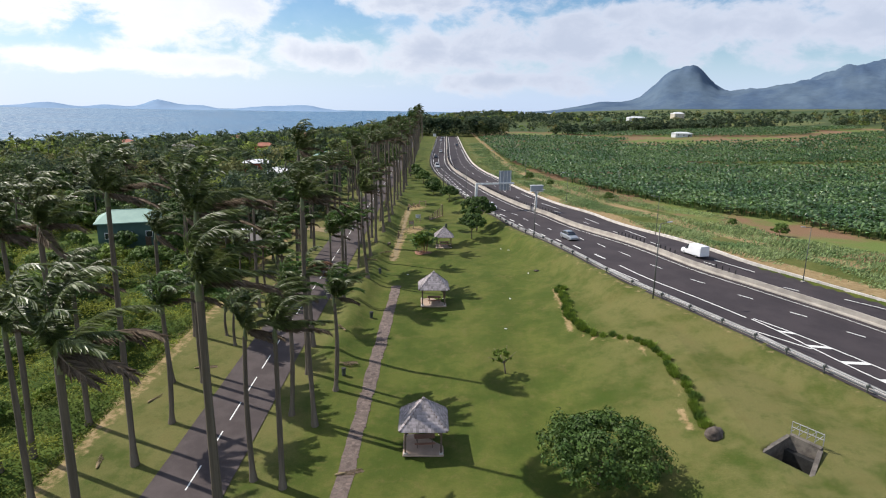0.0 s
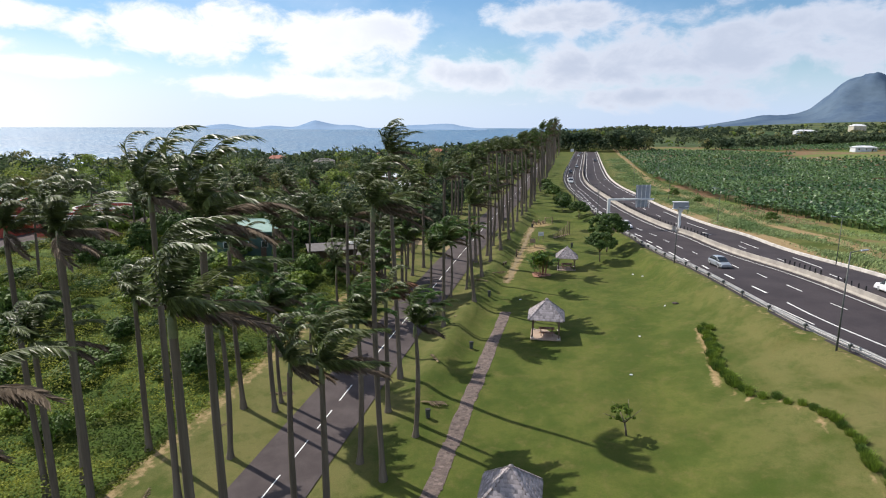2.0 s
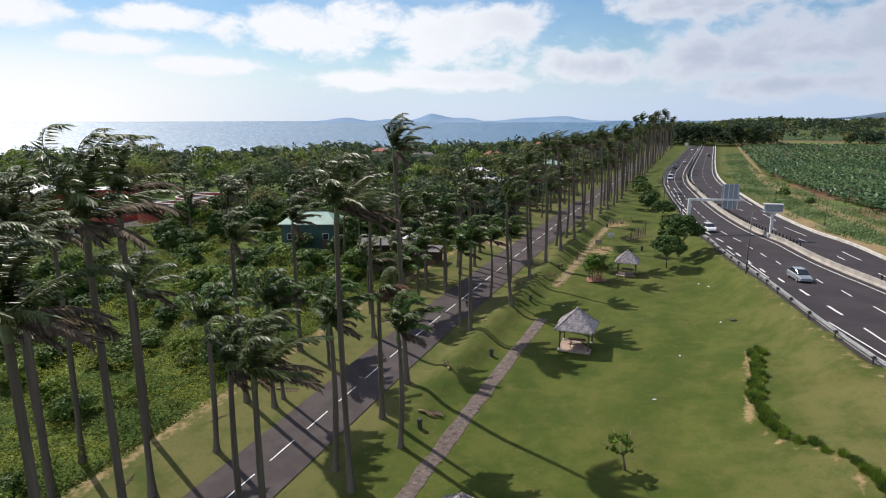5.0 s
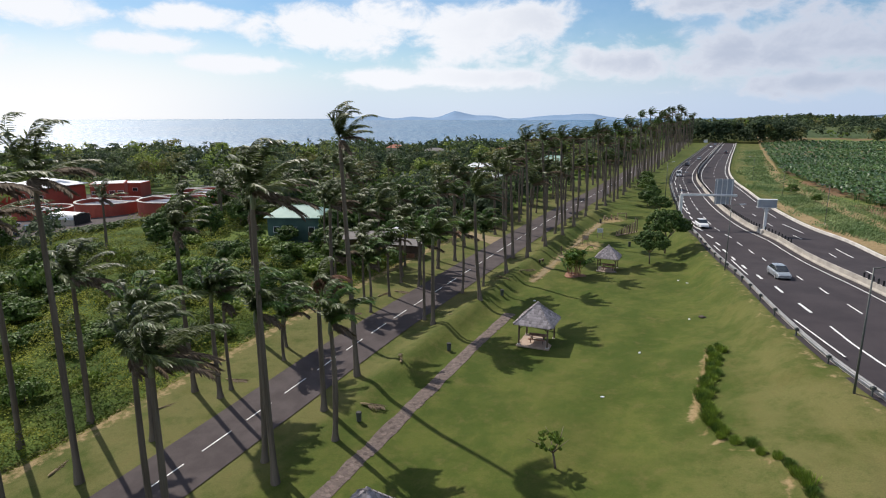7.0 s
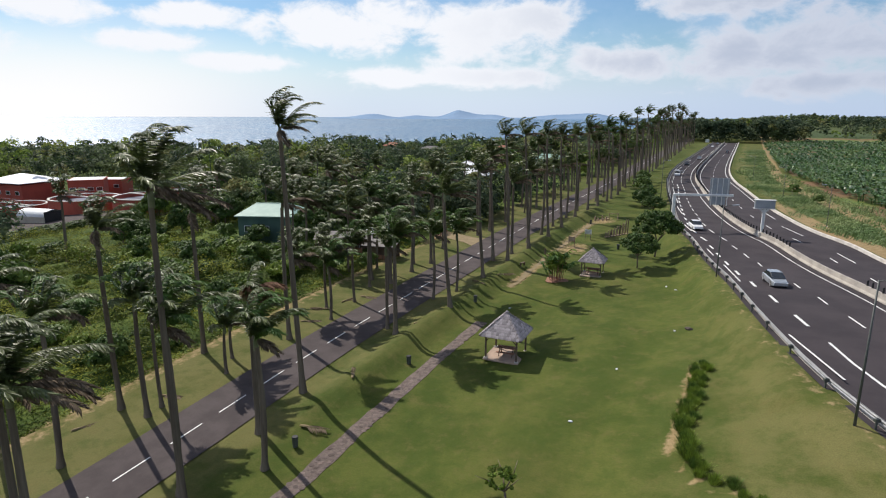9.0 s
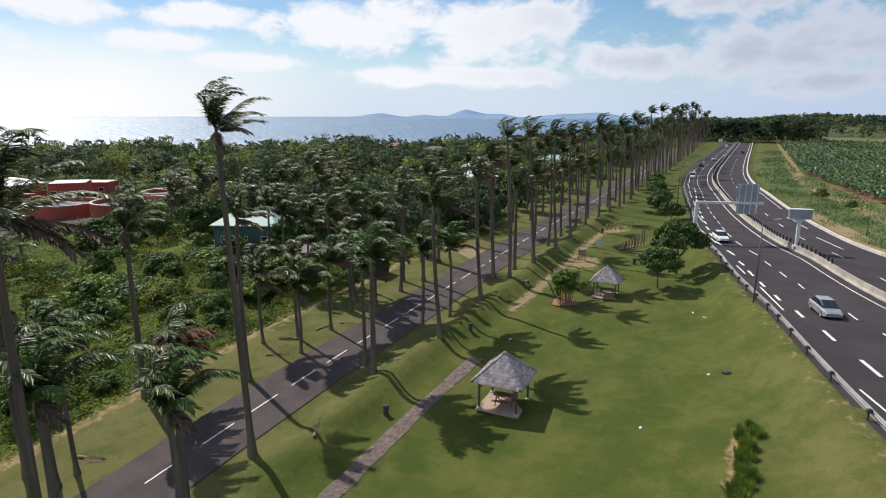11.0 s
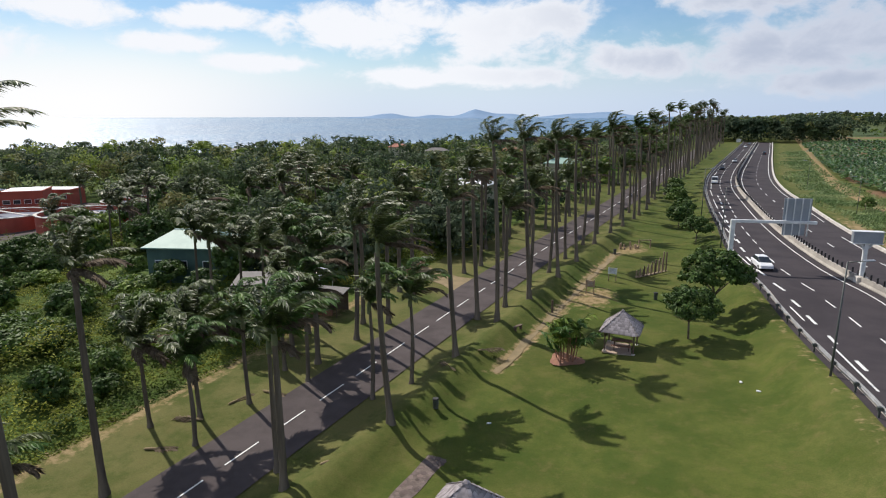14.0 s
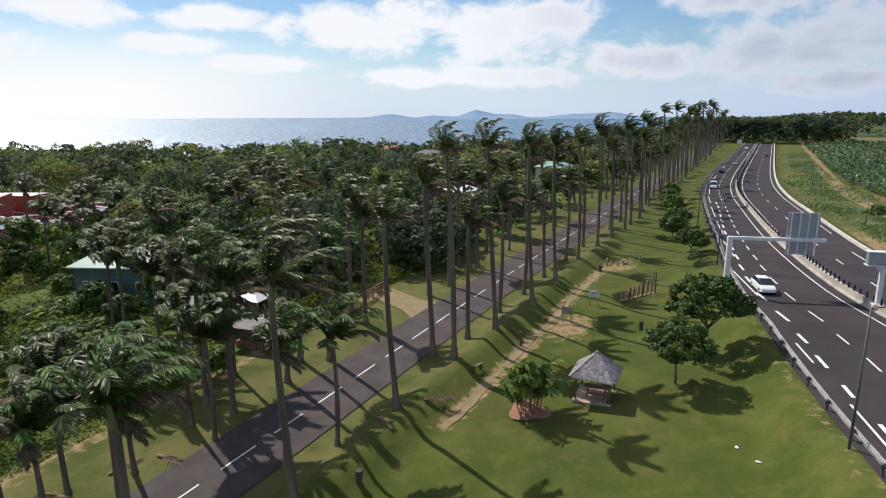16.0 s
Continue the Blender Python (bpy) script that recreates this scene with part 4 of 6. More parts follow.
# x, y, height to the crown, crown, lean sideways in degrees
NEAR_PALMS = [
    (-11.8, 30.8, 20.5, 2, 0), (-25, 45.2, 22.0, 3, 1), (-25.6, 38.6, 21.2, 1, 0), (-32.1, 50.6, 12.5, 0, 0), (-12, 43, 12.5, 2, 0), (-14.6, 43.8, 12.3, 3, 0), (-34, 45.8, 18.5, 3, 0), (-35.4, 43.8, 19.6, 1, 0),
    (-30, 40, 13.6, 0, 0), (-11.4, 51.4, 20.4, 0, -1), (-14, 53, 11.3, 5, 0), (-10.7, 57.5, 9.3, 2, 0), (-14.3, 60.6, 10.4, 3, 0), (-15.2, 66.8, 22.2, 1, -2.6), (-14.1, 80.2, 9.7, 0, 0), (-16, 81.5, 8.4, 5, 0),
    (-12.0, 88.7, 12.4, 2, -3.6), (-16.1, 92, 7.4, 4, 0), (-13.3, 100.8, 13.5, 3, -0.6), (-13.7, 110.4, 17.8, 0, 0), (-16.4, 111.3, 15.1, 1, 0), (-15.3, 116, 10.6, 5, 0), (-13.2, 118, 17.2, 2, -1), (-15.7, 124.2, 11.6, 0, 0),
    (-13.1, 127.5, 16.6, 3, -1), (-15.6, 131, 10.4, 4, 0), (-13.4, 136, 15.9, 1, 0), (-16, 139, 10.6, 5, 0), (-14.2, 147.5, 15.9, 2, 0), (-16.5, 149, 10.4, 0, 0), (-14.5, 158.3, 16.8, 1, 0), (-16.9, 158.7, 9.8, 4, 0),
    (-24.7, 51.2, 10.6, 4, 0), (-27.9, 58.2, 15.2, 1, -1), (-24.7, 58.4, 9.5, 5, 0), (-24.9, 59.9, 8.0, 2, 0), (-24, 74.8, 14.0, 3, 0), (-23.4, 81, 5.6, 4, 0), (-24.4, 95, 9.8, 0, 0), (-27.6, 95.2, 10.8, 5, 0),
    (-24.7, 101, 10.8, 2, 0), (-24.3, 106, 9.8, 4, 0), (-26.7, 104.7, 11.8, 1, 0), (-27, 115, 10.8, 5, 0), (-29.2, 115.4, 11.8, 3, 0), (-25.8, 126, 11.8, 0, 0), (-25.4, 130.3, 12.6, 2, 0), (-29.9, 68.7, 14.0, 1, 0),
    (-22.9, 92, 6.8, 5, 0), (-14.2, 23.4, 20.2, 3, 0), (-13.7, 35.7, 23.0, 3, 0),
]
prng = random.Random(21)
for i, (px, py, ph, pc, pl) in enumerate(NEAR_PALMS):
    palm(px, py, ph, (6 + i % 3 if py > 98 else pc) if ph > 9.9 else 4 + i % 2, (pl - (2.4 if ph > 13 and px > -20 and py > 98 else 0) + prng.uniform(-0.5, 0.5), prng.uniform(-0.6, 0.6)), (prng.uniform(0.6, 0.7) if py > 98 else prng.uniform(0.7, 0.82) if py > 55 else prng.uniform(0.82, 0.94)) if ph > 13 else prng.uniform(0.68, 0.8) if py > 98 else prng.uniform(0.76, 0.9), prng.uniform(-12, 12), "dry" if (px, py) == (-14.3, 60.6) else "tall" if ph > 13 else "mid", spear=i % 3 == 1)
palm(-24.3, 66.5, 4.2, 4, (2, 0), 0.75, -8, "mid")
palm(-14.6, 95.4, 7.0, 4, (0, 0), 0.85, 5, "mid")
palm(-26.2, 69.0, 3.2, 4, (0, 0), 0.9, 10, "mid")
y = 167.0
while y < 497:
    c = float(road_x(y))
    for off, lo, hi in ((6.9, 14.0, 20.5), (4.8, 8.0, 13.5), (-4.9, 9.0, 16.5), (-8.0, 8, 14.5)):
        if off == -8.0 and y > 240 or prng.random() < 0.16:
            continue
        h = prng.uniform(lo, hi) + (3.0 * float(smooth(220, 420, y)) if off > 0 else 0)
        palm(c + off + prng.uniform(-0.5, 0.5), y + prng.uniform(-2, 2), h, prng.choice((6, 7, 8, 6, 8, 4, 5)), (prng.uniform(-3.6, -0.4), prng.uniform(-0.8, 0.8)), prng.uniform(0.58, 0.74), prng.uniform(-15, 15), "tall" if h > 12 else "mid", spear=prng.random() < 0.25, distant=y > 290)
    y += 7.8 if y < 330 else 10.5
for y in (141, 150, 159):
    for off in (-5.0, -8.2):
        palm(float(road_x(y)) + off + prng.uniform(-0.4, 0.4), y + prng.uniform(-2, 2), prng.uniform(8.5, 14), prng.randrange(6), (0, 0), 0.75, prng.uniform(-12, 12), "tall", spear=False)


# ---- broadleaved trees and scrub ----
def leaf_cards(centres, size, rng, up=0.5, stretch=1.6, outward=None):
    """Loose leaf quads of random turn about the given places, or turned loosely outwards."""
    n = len(centres)
    nor = rng.normal(size=(n, 3))
    if outward is None:
        nor[:, 2] = np.abs(nor[:, 2]) + up
    else:
        nor = 0.5 * nor + outward
        nor[:, 2] += 0.5 * up
    nor /= np.linalg.norm(nor, axis=1)[:, None]
    a = np.cross(nor, rng.normal(size=(n, 3)))
    a /= np.linalg.norm(a, axis=1)[:, None]
    b = np.cross(nor, a)
    s = (np.asarray(size) * (0.6 + 0.8 * rng.random(n)))[:, None]
    a, b = a * s * stretch / 2, b * s / 2
    return np.stack([centres - a, centres - b * 0.9 + a * 0.1, centres + a, centres + b * 0.9 + a * 0.1], 1)


def crown_mesh(name, seed, rx, rz, lumps, leaves, size, material):
    rng = np.random.default_rng(seed)
    th, cz = rng.uniform(0, 2 * np.pi, lumps), rng.uniform(-0.35, 1.0, lumps)
    rad = np.sqrt(1 - np.clip(cz, -1, 1) ** 2 * 0.9) * rng.uniform(0.45, 1.05, lumps)
    c = np.stack([rx * rad * np.cos(th), rx * rad * np.sin(th), rz * cz], 1)
    lr = rng.uniform(0.16, 0.32, lumps) * rx * (0.62 if size < 0.23 else 1.0)
    p = rng.normal(size=(lumps, leaves, 3))
    p /= np.linalg.norm(p, axis=2)[:, :, None]
    out = p.reshape(-1, 3) + 0.5 * np.repeat(c / np.array([rx, rx, rz]), leaves, 0)
    p *= rng.uniform(0.6, 1.05, (lumps, leaves, 1)) * lr[:, None, None]
    p[:, :, 2] *= 0.7
    p = (p + c[:, None, :]).reshape(-1, 3)
    return quads_of(name, leaf_cards(p, size, rng, 0.5, 1.6, out), material)


CROWN_MESHES = {}
for key, args in {"dark": (11, 3.0, 1.9, 62, 34, 0.34, leaf_dark), "mid": (12, 3.0, 2.1, 58, 34, 0.36, leaf_mid), "light": (13, 2.8, 1.7, 52, 32, 0.36, leaf_light), "tall": (14, 2.5, 2.8, 62, 32, 0.36, leaf_dark),
                  "flat": (15, 3.6, 1.1, 60, 34, 0.36, leaf_mid), "park": (16, 2.9, 1.9, 150, 52, 0.19, leaf_dark), "big": (17, 3.9, 1.6, 210, 62, 0.15, leaf_dark), "open": (18, 1.3, 1.1, 44, 40, 0.15, leaf_light)}.items():
    CROWN_MESHES[key] = crown_mesh("crown", *args)


def limb_mesh(name, height, spread, seed, r=0.13):
    """A tapered trunk that forks into limbs under the crown."""
    rng = random.Random(seed)
    bm = bmesh.new()
    fork = Vector((rng.uniform(-0.15, 0.15), rng.uniform(-0.15, 0.15), height * 0.55))
    add_rod(bm, (0, 0, -0.3), fork, r, r * 0.72, 7)
    for k in range(5):
        a = k * 1.257 + rng.uniform(-0.3, 0.3)
        q = fork + Vector((math.cos(a) * spread * 0.5, math.sin(a) * spread * 0.5, height * 0.35))
        add_rod(bm, fork, q, r * 0.6, r * 0.35, 6)
        e = q + Vector((math.cos(a + 0.4) * spread * 0.4, math.sin(a + 0.4) * spread * 0.4, height * 0.25))
        add_rod(bm, q, e, r * 0.35, r * 0.12, 5)
    return bm_mesh(name, bm, bark, True)


BOUGHS = [limb_mesh("trunk", 3.0, 2.2, 31), limb_mesh("trunk", 3.4, 2.4, 32)]


def tree(x, y, kind, scale=1.0, lift=3.2, label="", name="tree", turn=None, squash=1.0, group="", z=None):
    ob = thing(name, pose(x, y, ground_z(x, y) if z is None else z, 0, 0, (x * 37 + y * 11) % 360 if turn is None else turn), label or "broad leafy tree in the scrub", "tree", group)
    part("trunk", BOUGHS[int(abs(x + y)) % 2], ob, "", Matrix.Diagonal((scale, scale, lift / 3.2, 1)))
    part("crown", CROWN_MESHES[kind], ob, "", Matrix.Translation((0, 0, lift)) @ Matrix.Diagonal((scale, scale, scale * squash, 1)))
    return ob


# park trees
tree(4.3, 114.2, "park", 0.86, 3.3, "dark leafy shade tree on the lawn", turn=20)
tree(5.4, 121.5, "park", 1.15, 4.6, "dark leafy shade tree on the lawn", turn=130)
tree(-0.8, 158.0, "park", 0.8, 2.6, "dense round tree beside the guardrail", turn=70)
tree(-5.6, 172.5, "dark", 0.85, 2.2, "dense round tree beside the guardrail")
tree(-6.2, 180, "dark", 0.8, 2.2, "dense round tree beside the guardrail")
tree(-9.8, 197, "mid", 0.8, 2.2, "dense round tree beside the guardrail")
tree(-12.5, 210, "dark", 0.75, 2.0, "dense round tree beside the guardrail")
tree(-14.0, 222, "mid", 0.7, 2.0, "dense round tree beside the guardrail")
tree(12.6, 42.4, "big", 1.15, 3.1, "spreading leafy tree on the lawn by the ditch", turn=10)
sap = tree(6.8, 60.2, "open", 0.75, 2.0, "thin young tree with sparse leaves on the lawn", "sapling")
sap.matrix_basis = sap.matrix_basis @ pose(0, 0, 0, 0, 14, 0)
# bamboo-like clump beside the picnic shelter
clump = thing("shrub_clump", on_ground(-4.8, 105.8), "tall leafy shrub clump with bare stems in red soil", "shrub")
crng = random.Random(8)
for k in range(16):
    bm = bmesh.new()
    a, r = crng.uniform(0, 6.28), crng.uniform(0.2, 1.2)
    add_rod(bm, (r * math.cos(a), r * math.sin(a), -0.1), (1.5 * r * math.cos(a), 1.5 * r * math.sin(a), crng.uniform(2.0, 3.4)), 0.05, 0.03, 5)
    part("stem", bm_mesh("stem", bm, timber_red), clump, "reddish bare stem")
for k in range(26):
    a, r = crng.uniform(0, 6.28), crng.uniform(0.1, 1.1)
    spray = frond_mesh("leaf_spray", math.degrees(a), crng.uniform(45, 86), crng.uniform(1.5, 2.7), 700 + k, frond_fresh if k % 3 else leaf_light, 0.7, 0.35, 22)
    part("leaf_spray", spray, clump, "", Matrix.Translation((1.2 * r * math.cos(a), 1.2 * r * math.sin(a), crng.uniform(0.7, 2.7))))
part("foliage", CROWN_MESHES["open"], clump, "", Matrix.Translation((0.2, 0.1, 2.3)) @ Matrix.Diagonal((1.0, 1.0, 1.3, 1)))
soil_disc = []
for k in range(20):
    a = 2 * math.pi * k / 20
    r = 1.5 * (1 + 0.18 * math.sin(3 * a + 1))
    soil_disc.append((r * math.cos(a), r * math.sin(a), 0.05))
part("soil_bed", mesh_of("soil_bed", soil_disc, [tuple(range(20))], timber_red), clump, "bare reddish soil")


FAR_HOUSES = [(-76, 231), (-218, 395), (-205, 560), (-120, 470), (-300, 330), (-150, 330), (-95, 300)]


def blocked(x, y):
    """Where buildings, yards and clearings keep the wood away."""
    for hx, hy in FAR_HOUSES:
        # a clearing, and the garden before the house
        far = math.hypot(hx - 5, hy - 30)
        ux, uy = (5 - hx) / far, (30 - hy) / far
        along, across = (x - hx) * ux + (y - hy) * uy, abs((x - hx) * uy - (y - hy) * ux)
        if -9 < along < 26 and across < 8.5:
            return True
    if -80 < x < -50 and 103 < y < 121:
        return True
    if -186 < x < -107 and 84 < y < 152 or -108 < x < -88 and 84 < y < 116:
        return True
    if -46 < x < -27 and 100 < y < 113:
        return True
    if -60 < x < -42 and 171 < y < 186 or -60 < x < -40 and 231 < y < 244:
        return True
    return False


trng = random.Random(77)
kinds = ["dark", "mid", "light", "tall", "flat", "dark", "mid"]
made = 0
while made < 230:
    x, y = trng.uniform(-120, -33), trng.uniform(38, 190)
    off = float(road_x(y)) - x
    if off < 14 or blocked(x, y):
        continue
    # open scrub nearer the road, trees thicken behind it
    p = 0.16 if off < 40 and y < 110 else 0.6
    if 55 < y < 112 and -112 < x < -40:
        p = 0.09
    if trng.random() > p:
        continue
    made += 1
    if trng.random() < 0.13 and not (off < 60 and y < 104):
        palm(x, y, trng.uniform(6, 11), trng.randrange(6), (trng.uniform(0, 4), 0), trng.uniform(0.75, 0.95), trng.uniform(-15, 15), "coco", distant=off > 40)
    else:
        sc = trng.uniform(0.5, 1.15) * (0.6 if off < 32 else 1)
        tree(x, y, trng.choice(kinds), sc, trng.uniform(1.6, 3.6) * sc, "leafy tree or tall shrub in the scrub", squash=trng.uniform(0.8, 1.2), group="trees in the scrub")
made = 0
while made < 230:
    x, y = trng.uniform(-100, -32), trng.uniform(34, 118)
    off = float(road_x(y)) - x
    if off < 14.5 or blocked(x, y):
        continue
    made += 1
    sc = trng.uniform(0.25, 0.95) if off > 22 else trng.uniform(0.2, 0.5)
    tree(x, y, trng.choice(["dark", "mid", "light", "flat", "light"]), sc, 1.1 * sc + 0.3, "low leafy bush in the scrub", "bush", squash=trng.uniform(0.7, 1.1), group="bushes in the scrub")
# a dark grove round the green-roofed house and the sheds
for x, y, k, sc in [(-50, 108, "tall", 1.1), (-48, 113, "dark", 1.2), (-82, 108, "tall", 1.0), (-80, 117, "dark", 1.2), (-68, 121, "big", 1.1), (-57, 121, "park", 1.2), (-45, 116, "tall", 1.2), (-86, 122, "big", 1.2), (-35, 96, "dark", 0.7), (-40, 95, "mid", 0.8), (-31, 99, "mid", 0.5), (-47, 101, "tall", 0.8), (-58, 104.5, "dark", 0.75), (-67, 105.5, "mid", 0.65), (-86, 102, "big", 0.8), (-92, 104, "dark", 1.0), (-83, 96, "tall", 0.75), (-106, 131, "dark", 1.1), (-104, 124, "mid", 0.9), (-108, 139, "tall", 1.2), (-109, 119, "flat", 0.7)]:
    tree(x, y, k, sc, 2.8 * sc, "dark dense tree close to the houses")
for x, y in [(-33, 97), (-37, 98), (-41, 97), (-30, 100), (-44, 98), (-83, 112), (-88, 106), (-90, 118), (-100, 126)]:
    palm(x, y, trng.uniform(6, 9.5), trng.randrange(6), (trng.uniform(0, 4), 0), 0.95, trng.uniform(-15, 15), "coco", distant=True)

for x, y, k, sc in [(-56.7, 91.6, "mid", 0.62), (-46.3, 90.1, "dark", 0.62), (-39.5, 90.4, "light", 0.62), (-38.6, 84.1, "mid", 0.62), (-40.3, 95.5, "flat", 0.62), (-48.8, 86.3, "dark", 0.62), (-56.8, 99, "mid", 0.62)]:
    tree(x, y, k, sc, 2.2 * sc, "leafy shrub at the edge of the scrub", "bush", group="bushes in the scrub")
for x, y, h in [(-26.1, 83.6, 7), (-24.4, 86.9, 6.5), (-26.1, 92.6, 7.5), (-28.4, 81, 6)]:
    palm(x, y, h, trng.randrange(6), (trng.uniform(-1, 1), 0), 0.85, trng.uniform(-10, 10), "mid")

# low scrub: a rolling mat of leaves, no two heights alike
srng = np.random.default_rng(5)
n = 270000
sx = -31.2 - 80 * srng.random(n) ** 1.2
sy = 26 + 118 * srng.random(n)
sx = sx + (road_x(sy) + 19.5)
keep = (sx > -113) & ~((sx > -80) & (sx < -52) & (sy > 104) & (sy < 119)) & ~((sx > -45) & (sx < -29) & (sy > 102) & (sy < 112)) & ~((sx > -36) & (sy > 117) & (sy < 125))
sx, sy = sx[keep], sy[keep]


def lump(x, y, s, k):
    return np.sin(x * s + 1.7 * np.sin(y * s * 0.7 + k)) * np.sin(y * s * 1.1 + 1.3 * np.sin(x * s * 0.8 - k))


relief = 0.35 + 0.5 * lump(sx, sy, 0.62, 1) + 0.4 * lump(sx, sy, 1.5, 2) + 2.0 * np.clip(lump(sx, sy, 0.21, 4), 0, 1) ** 1.3 + 1.1 * np.clip(lump(sx, sy, 0.4, 7), 0, 1)
relief = np.clip(relief, 0.08, None) * smooth(0.0, 3.0, -(sx - road_x(sy)) - 11.8)
sz = land(sx, sy) + relief * (0.35 + 0.65 * srng.random(len(sx)) ** 0.6) * 1.3
low_scrub = new("scrub", quads_of("scrub", leaf_cards(np.stack([sx, sy, sz], 1), 0.15, srng, 1.0), leaf_scrub))
tagged(low_scrub, "tangled bright green creeper and low scrub", "scrub", kind="stuff")

# far woods down to the shore and beyond the plantation
frng = np.random.default_rng(9)
spots = []
while len(spots) < 2900:
    r, a = 90 + 1000 * frng.random() ** 0.85, radians(frng.uniform(-84, -3))
    x, y = 5 + r * math.sin(a), 40 + r * math.cos(a)
    if x < coast_x(y) + 12 or float(road_x(y)) - x < (15 if y < 130 else 11) + 5 * frng.random() or y < 60 or blocked(x, y):
        continue
    if x > -109 and y < 185 and frng.random() < 0.8:
        continue
    # clearings and gardens between the groves
    if noise.noise(Vector((x * 0.016, y * 0.016, 2.0))) > 0.24 and r < 420:
        continue
    rr = frng.uniform(4.8, 7.2) if frng.random() < 0.16 else frng.uniform(2.2, 4.6)
    h = 2.4 + rr * frng.uniform(0.85, 1.45)
    if a < radians(-52):
        h *= 1.25
    spots.append((x, y, h, rr))
for _ in range(330):
    # the leafy belt behind the seaward row of palms
    y = 110 + 330 * frng.random() ** 1.2
    x = float(road_x(y)) - 10.5 - 34 * frng.random() ** 1.3
    if blocked(x, y) or (116 < y < 127 and x > -38) or noise.noise(Vector((x * 0.03, y * 0.03, 2.0))) > 0.3:
        continue
    rr = frng.uniform(1.5, 4.2)
    spots.append((x, y, 1.4 + rr * frng.uniform(0.9, 1.5), rr))
for _ in range(2600):
    # the grove where the highway ends, tree lines across the plain, wooded knolls
    pick = frng.random()
    if pick < 0.2:
        x, y = frng.uniform(-60, 42), 512 + 120 * frng.random() ** 1.5
        spots.append((x, y, frng.uniform(8, 15.5), frng.uniform(2.5, 5.5)))
        continue
    if pick < 0.75:
        t = frng.random()
        row = int(frng.integers(0, 9))
        ax, ay, bx, by = [(60, 690, 520, 640), (110, 820, 620, 760), (60, 930, 700, 980), (330, 470, 520, 560), (300, 700, 1000, 640), (420, 860, 1100, 900), (90, 600, 300, 690), (70, 650, 900, 600), (180, 760, 1100, 780)][row]
        x, y = ax + (bx - ax) * t + frng.normal() * 5, ay + (by - ay) * t + frng.normal() * 5
        if noise.noise(Vector((x * 0.012, y * 0.012, 6.0))) < -0.2:
            continue
    else:
        x, y = 75 + frng.normal() * 120, 1080 + frng.normal() * 110
    spots.append((x, y, frng.uniform(4, 9.5), frng.uniform(2.6, 6.0)))


def wood_crown(x, y, h, rr):
    """A lumpy crown of leaf sprays over a loose skirt of lower foliage."""
    far = math.hypot(x - 5, y - 40)
    lumps, per, leaf = (15, 24, 0.5) if far < 260 else (10, 15, 0.85) if far < 480 else (7, 9, 1.3)
    z = ground_z(x, y)
    th, u = frng.uniform(0, 2 * np.pi, lumps), frng.uniform(-0.45, 1.0, lumps)
    rad = np.sqrt(1 - np.clip(u, 0, 1) ** 2) * frng.uniform(0.35, 0.85, lumps)
    tall = rr * frng.uniform(0.5, 0.85)
    c = np.stack([rr * rad * np.cos(th), rr * rad * np.sin(th), tall * u], 1)
    lr = rr * frng.uniform(0.26, 0.44, lumps)
    d = frng.normal(size=(lumps, per, 3))
    d /= np.linalg.norm(d, axis=2)[:, :, None]
    d[:, :, 2] = np.where(d[:, :, 2] < -0.3, -d[:, :, 2], d[:, :, 2])
    p = c[:, None, :] + d * lr[:, None, None] * frng.uniform(0.75, 1.05, (lumps, per, 1)) * np.array([1, 1, 0.75])
    out = (d + 0.6 * (c / np.array([rr, rr, tall]))[:, None, :]).reshape(-1, 3)
    p = p.reshape(-1, 3) + np.array([x, y, z + h - tall * 0.7])
    low = frng.random(len(p)) < 0.12
    p[low, 2] = z + frng.uniform(0.2, 1.0, low.sum()) * max(h - rr * 0.5, 1.0)
    return leaf_cards(p, leaf * (0.75 + 0.08 * rr), frng, 0.4, 1.5, out)


cards = [[], [], [], []]
for x, y, h, rr in spots:
    patch = 1.25 * noise.noise(Vector((x * 0.02, y * 0.02, 8.0))) + frng.normal() * 0.3 - (0.3 if x > 0 else 0)
    cards[0 if patch < -0.08 else 1 if patch < 0.2 else 2 if patch < 0.42 else 3].append(wood_crown(x, y, h, rr))
for quads, leaves, tone in zip(cards, WOOD_LEAVES, ("dark green", "green", "olive", "light green")):
    tagged(new("far_woods", quads_of("far_woods", np.concatenate(quads), leaves)), "dense %s tropical woods reaching down to the shore" % tone, "woods", kind="stuff")
# palms that stand out of the far woods
pcards = []
for _ in range(420):
    r, a = 200 + 560 * frng.random(), radians(frng.uniform(-80, -14))
    x, y = 5 + r * math.sin(a), 40 + r * math.cos(a)
    if x < coast_x(y) + 10:
        continue
    z, h = ground_z(x, y), frng.uniform(8, 13)
    k = 13
    az_c = frng.uniform(0, 2 * np.pi, k)
    d = np.stack([np.cos(az_c) * 0.8 + 0.7, np.sin(az_c) * 0.8, frng.uniform(-0.4, 0.8, k)], 1)
    d /= np.linalg.norm(d, axis=1)[:, None]
    side = np.cross(d, [0, 0, 1.0])
    side /= np.linalg.norm(side, axis=1)[:, None] + 1e-6
    o = np.array([x, y, z + h])
    ln = frng.uniform(2.2, 3.4, (k, 1))
    pcards.append(np.stack([np.repeat(o[None], k, 0), o + d * ln * 0.5 + side * 0.45, o + d * ln + np.array([0, 0, -0.7]), o + d * ln * 0.5 - side * 0.45], 1))
    pcards.append(np.array([[[x - 0.22, y, z], [x + 0.22, y, z], [x + 0.15, y, z + h], [x - 0.15, y, z + h]]]))
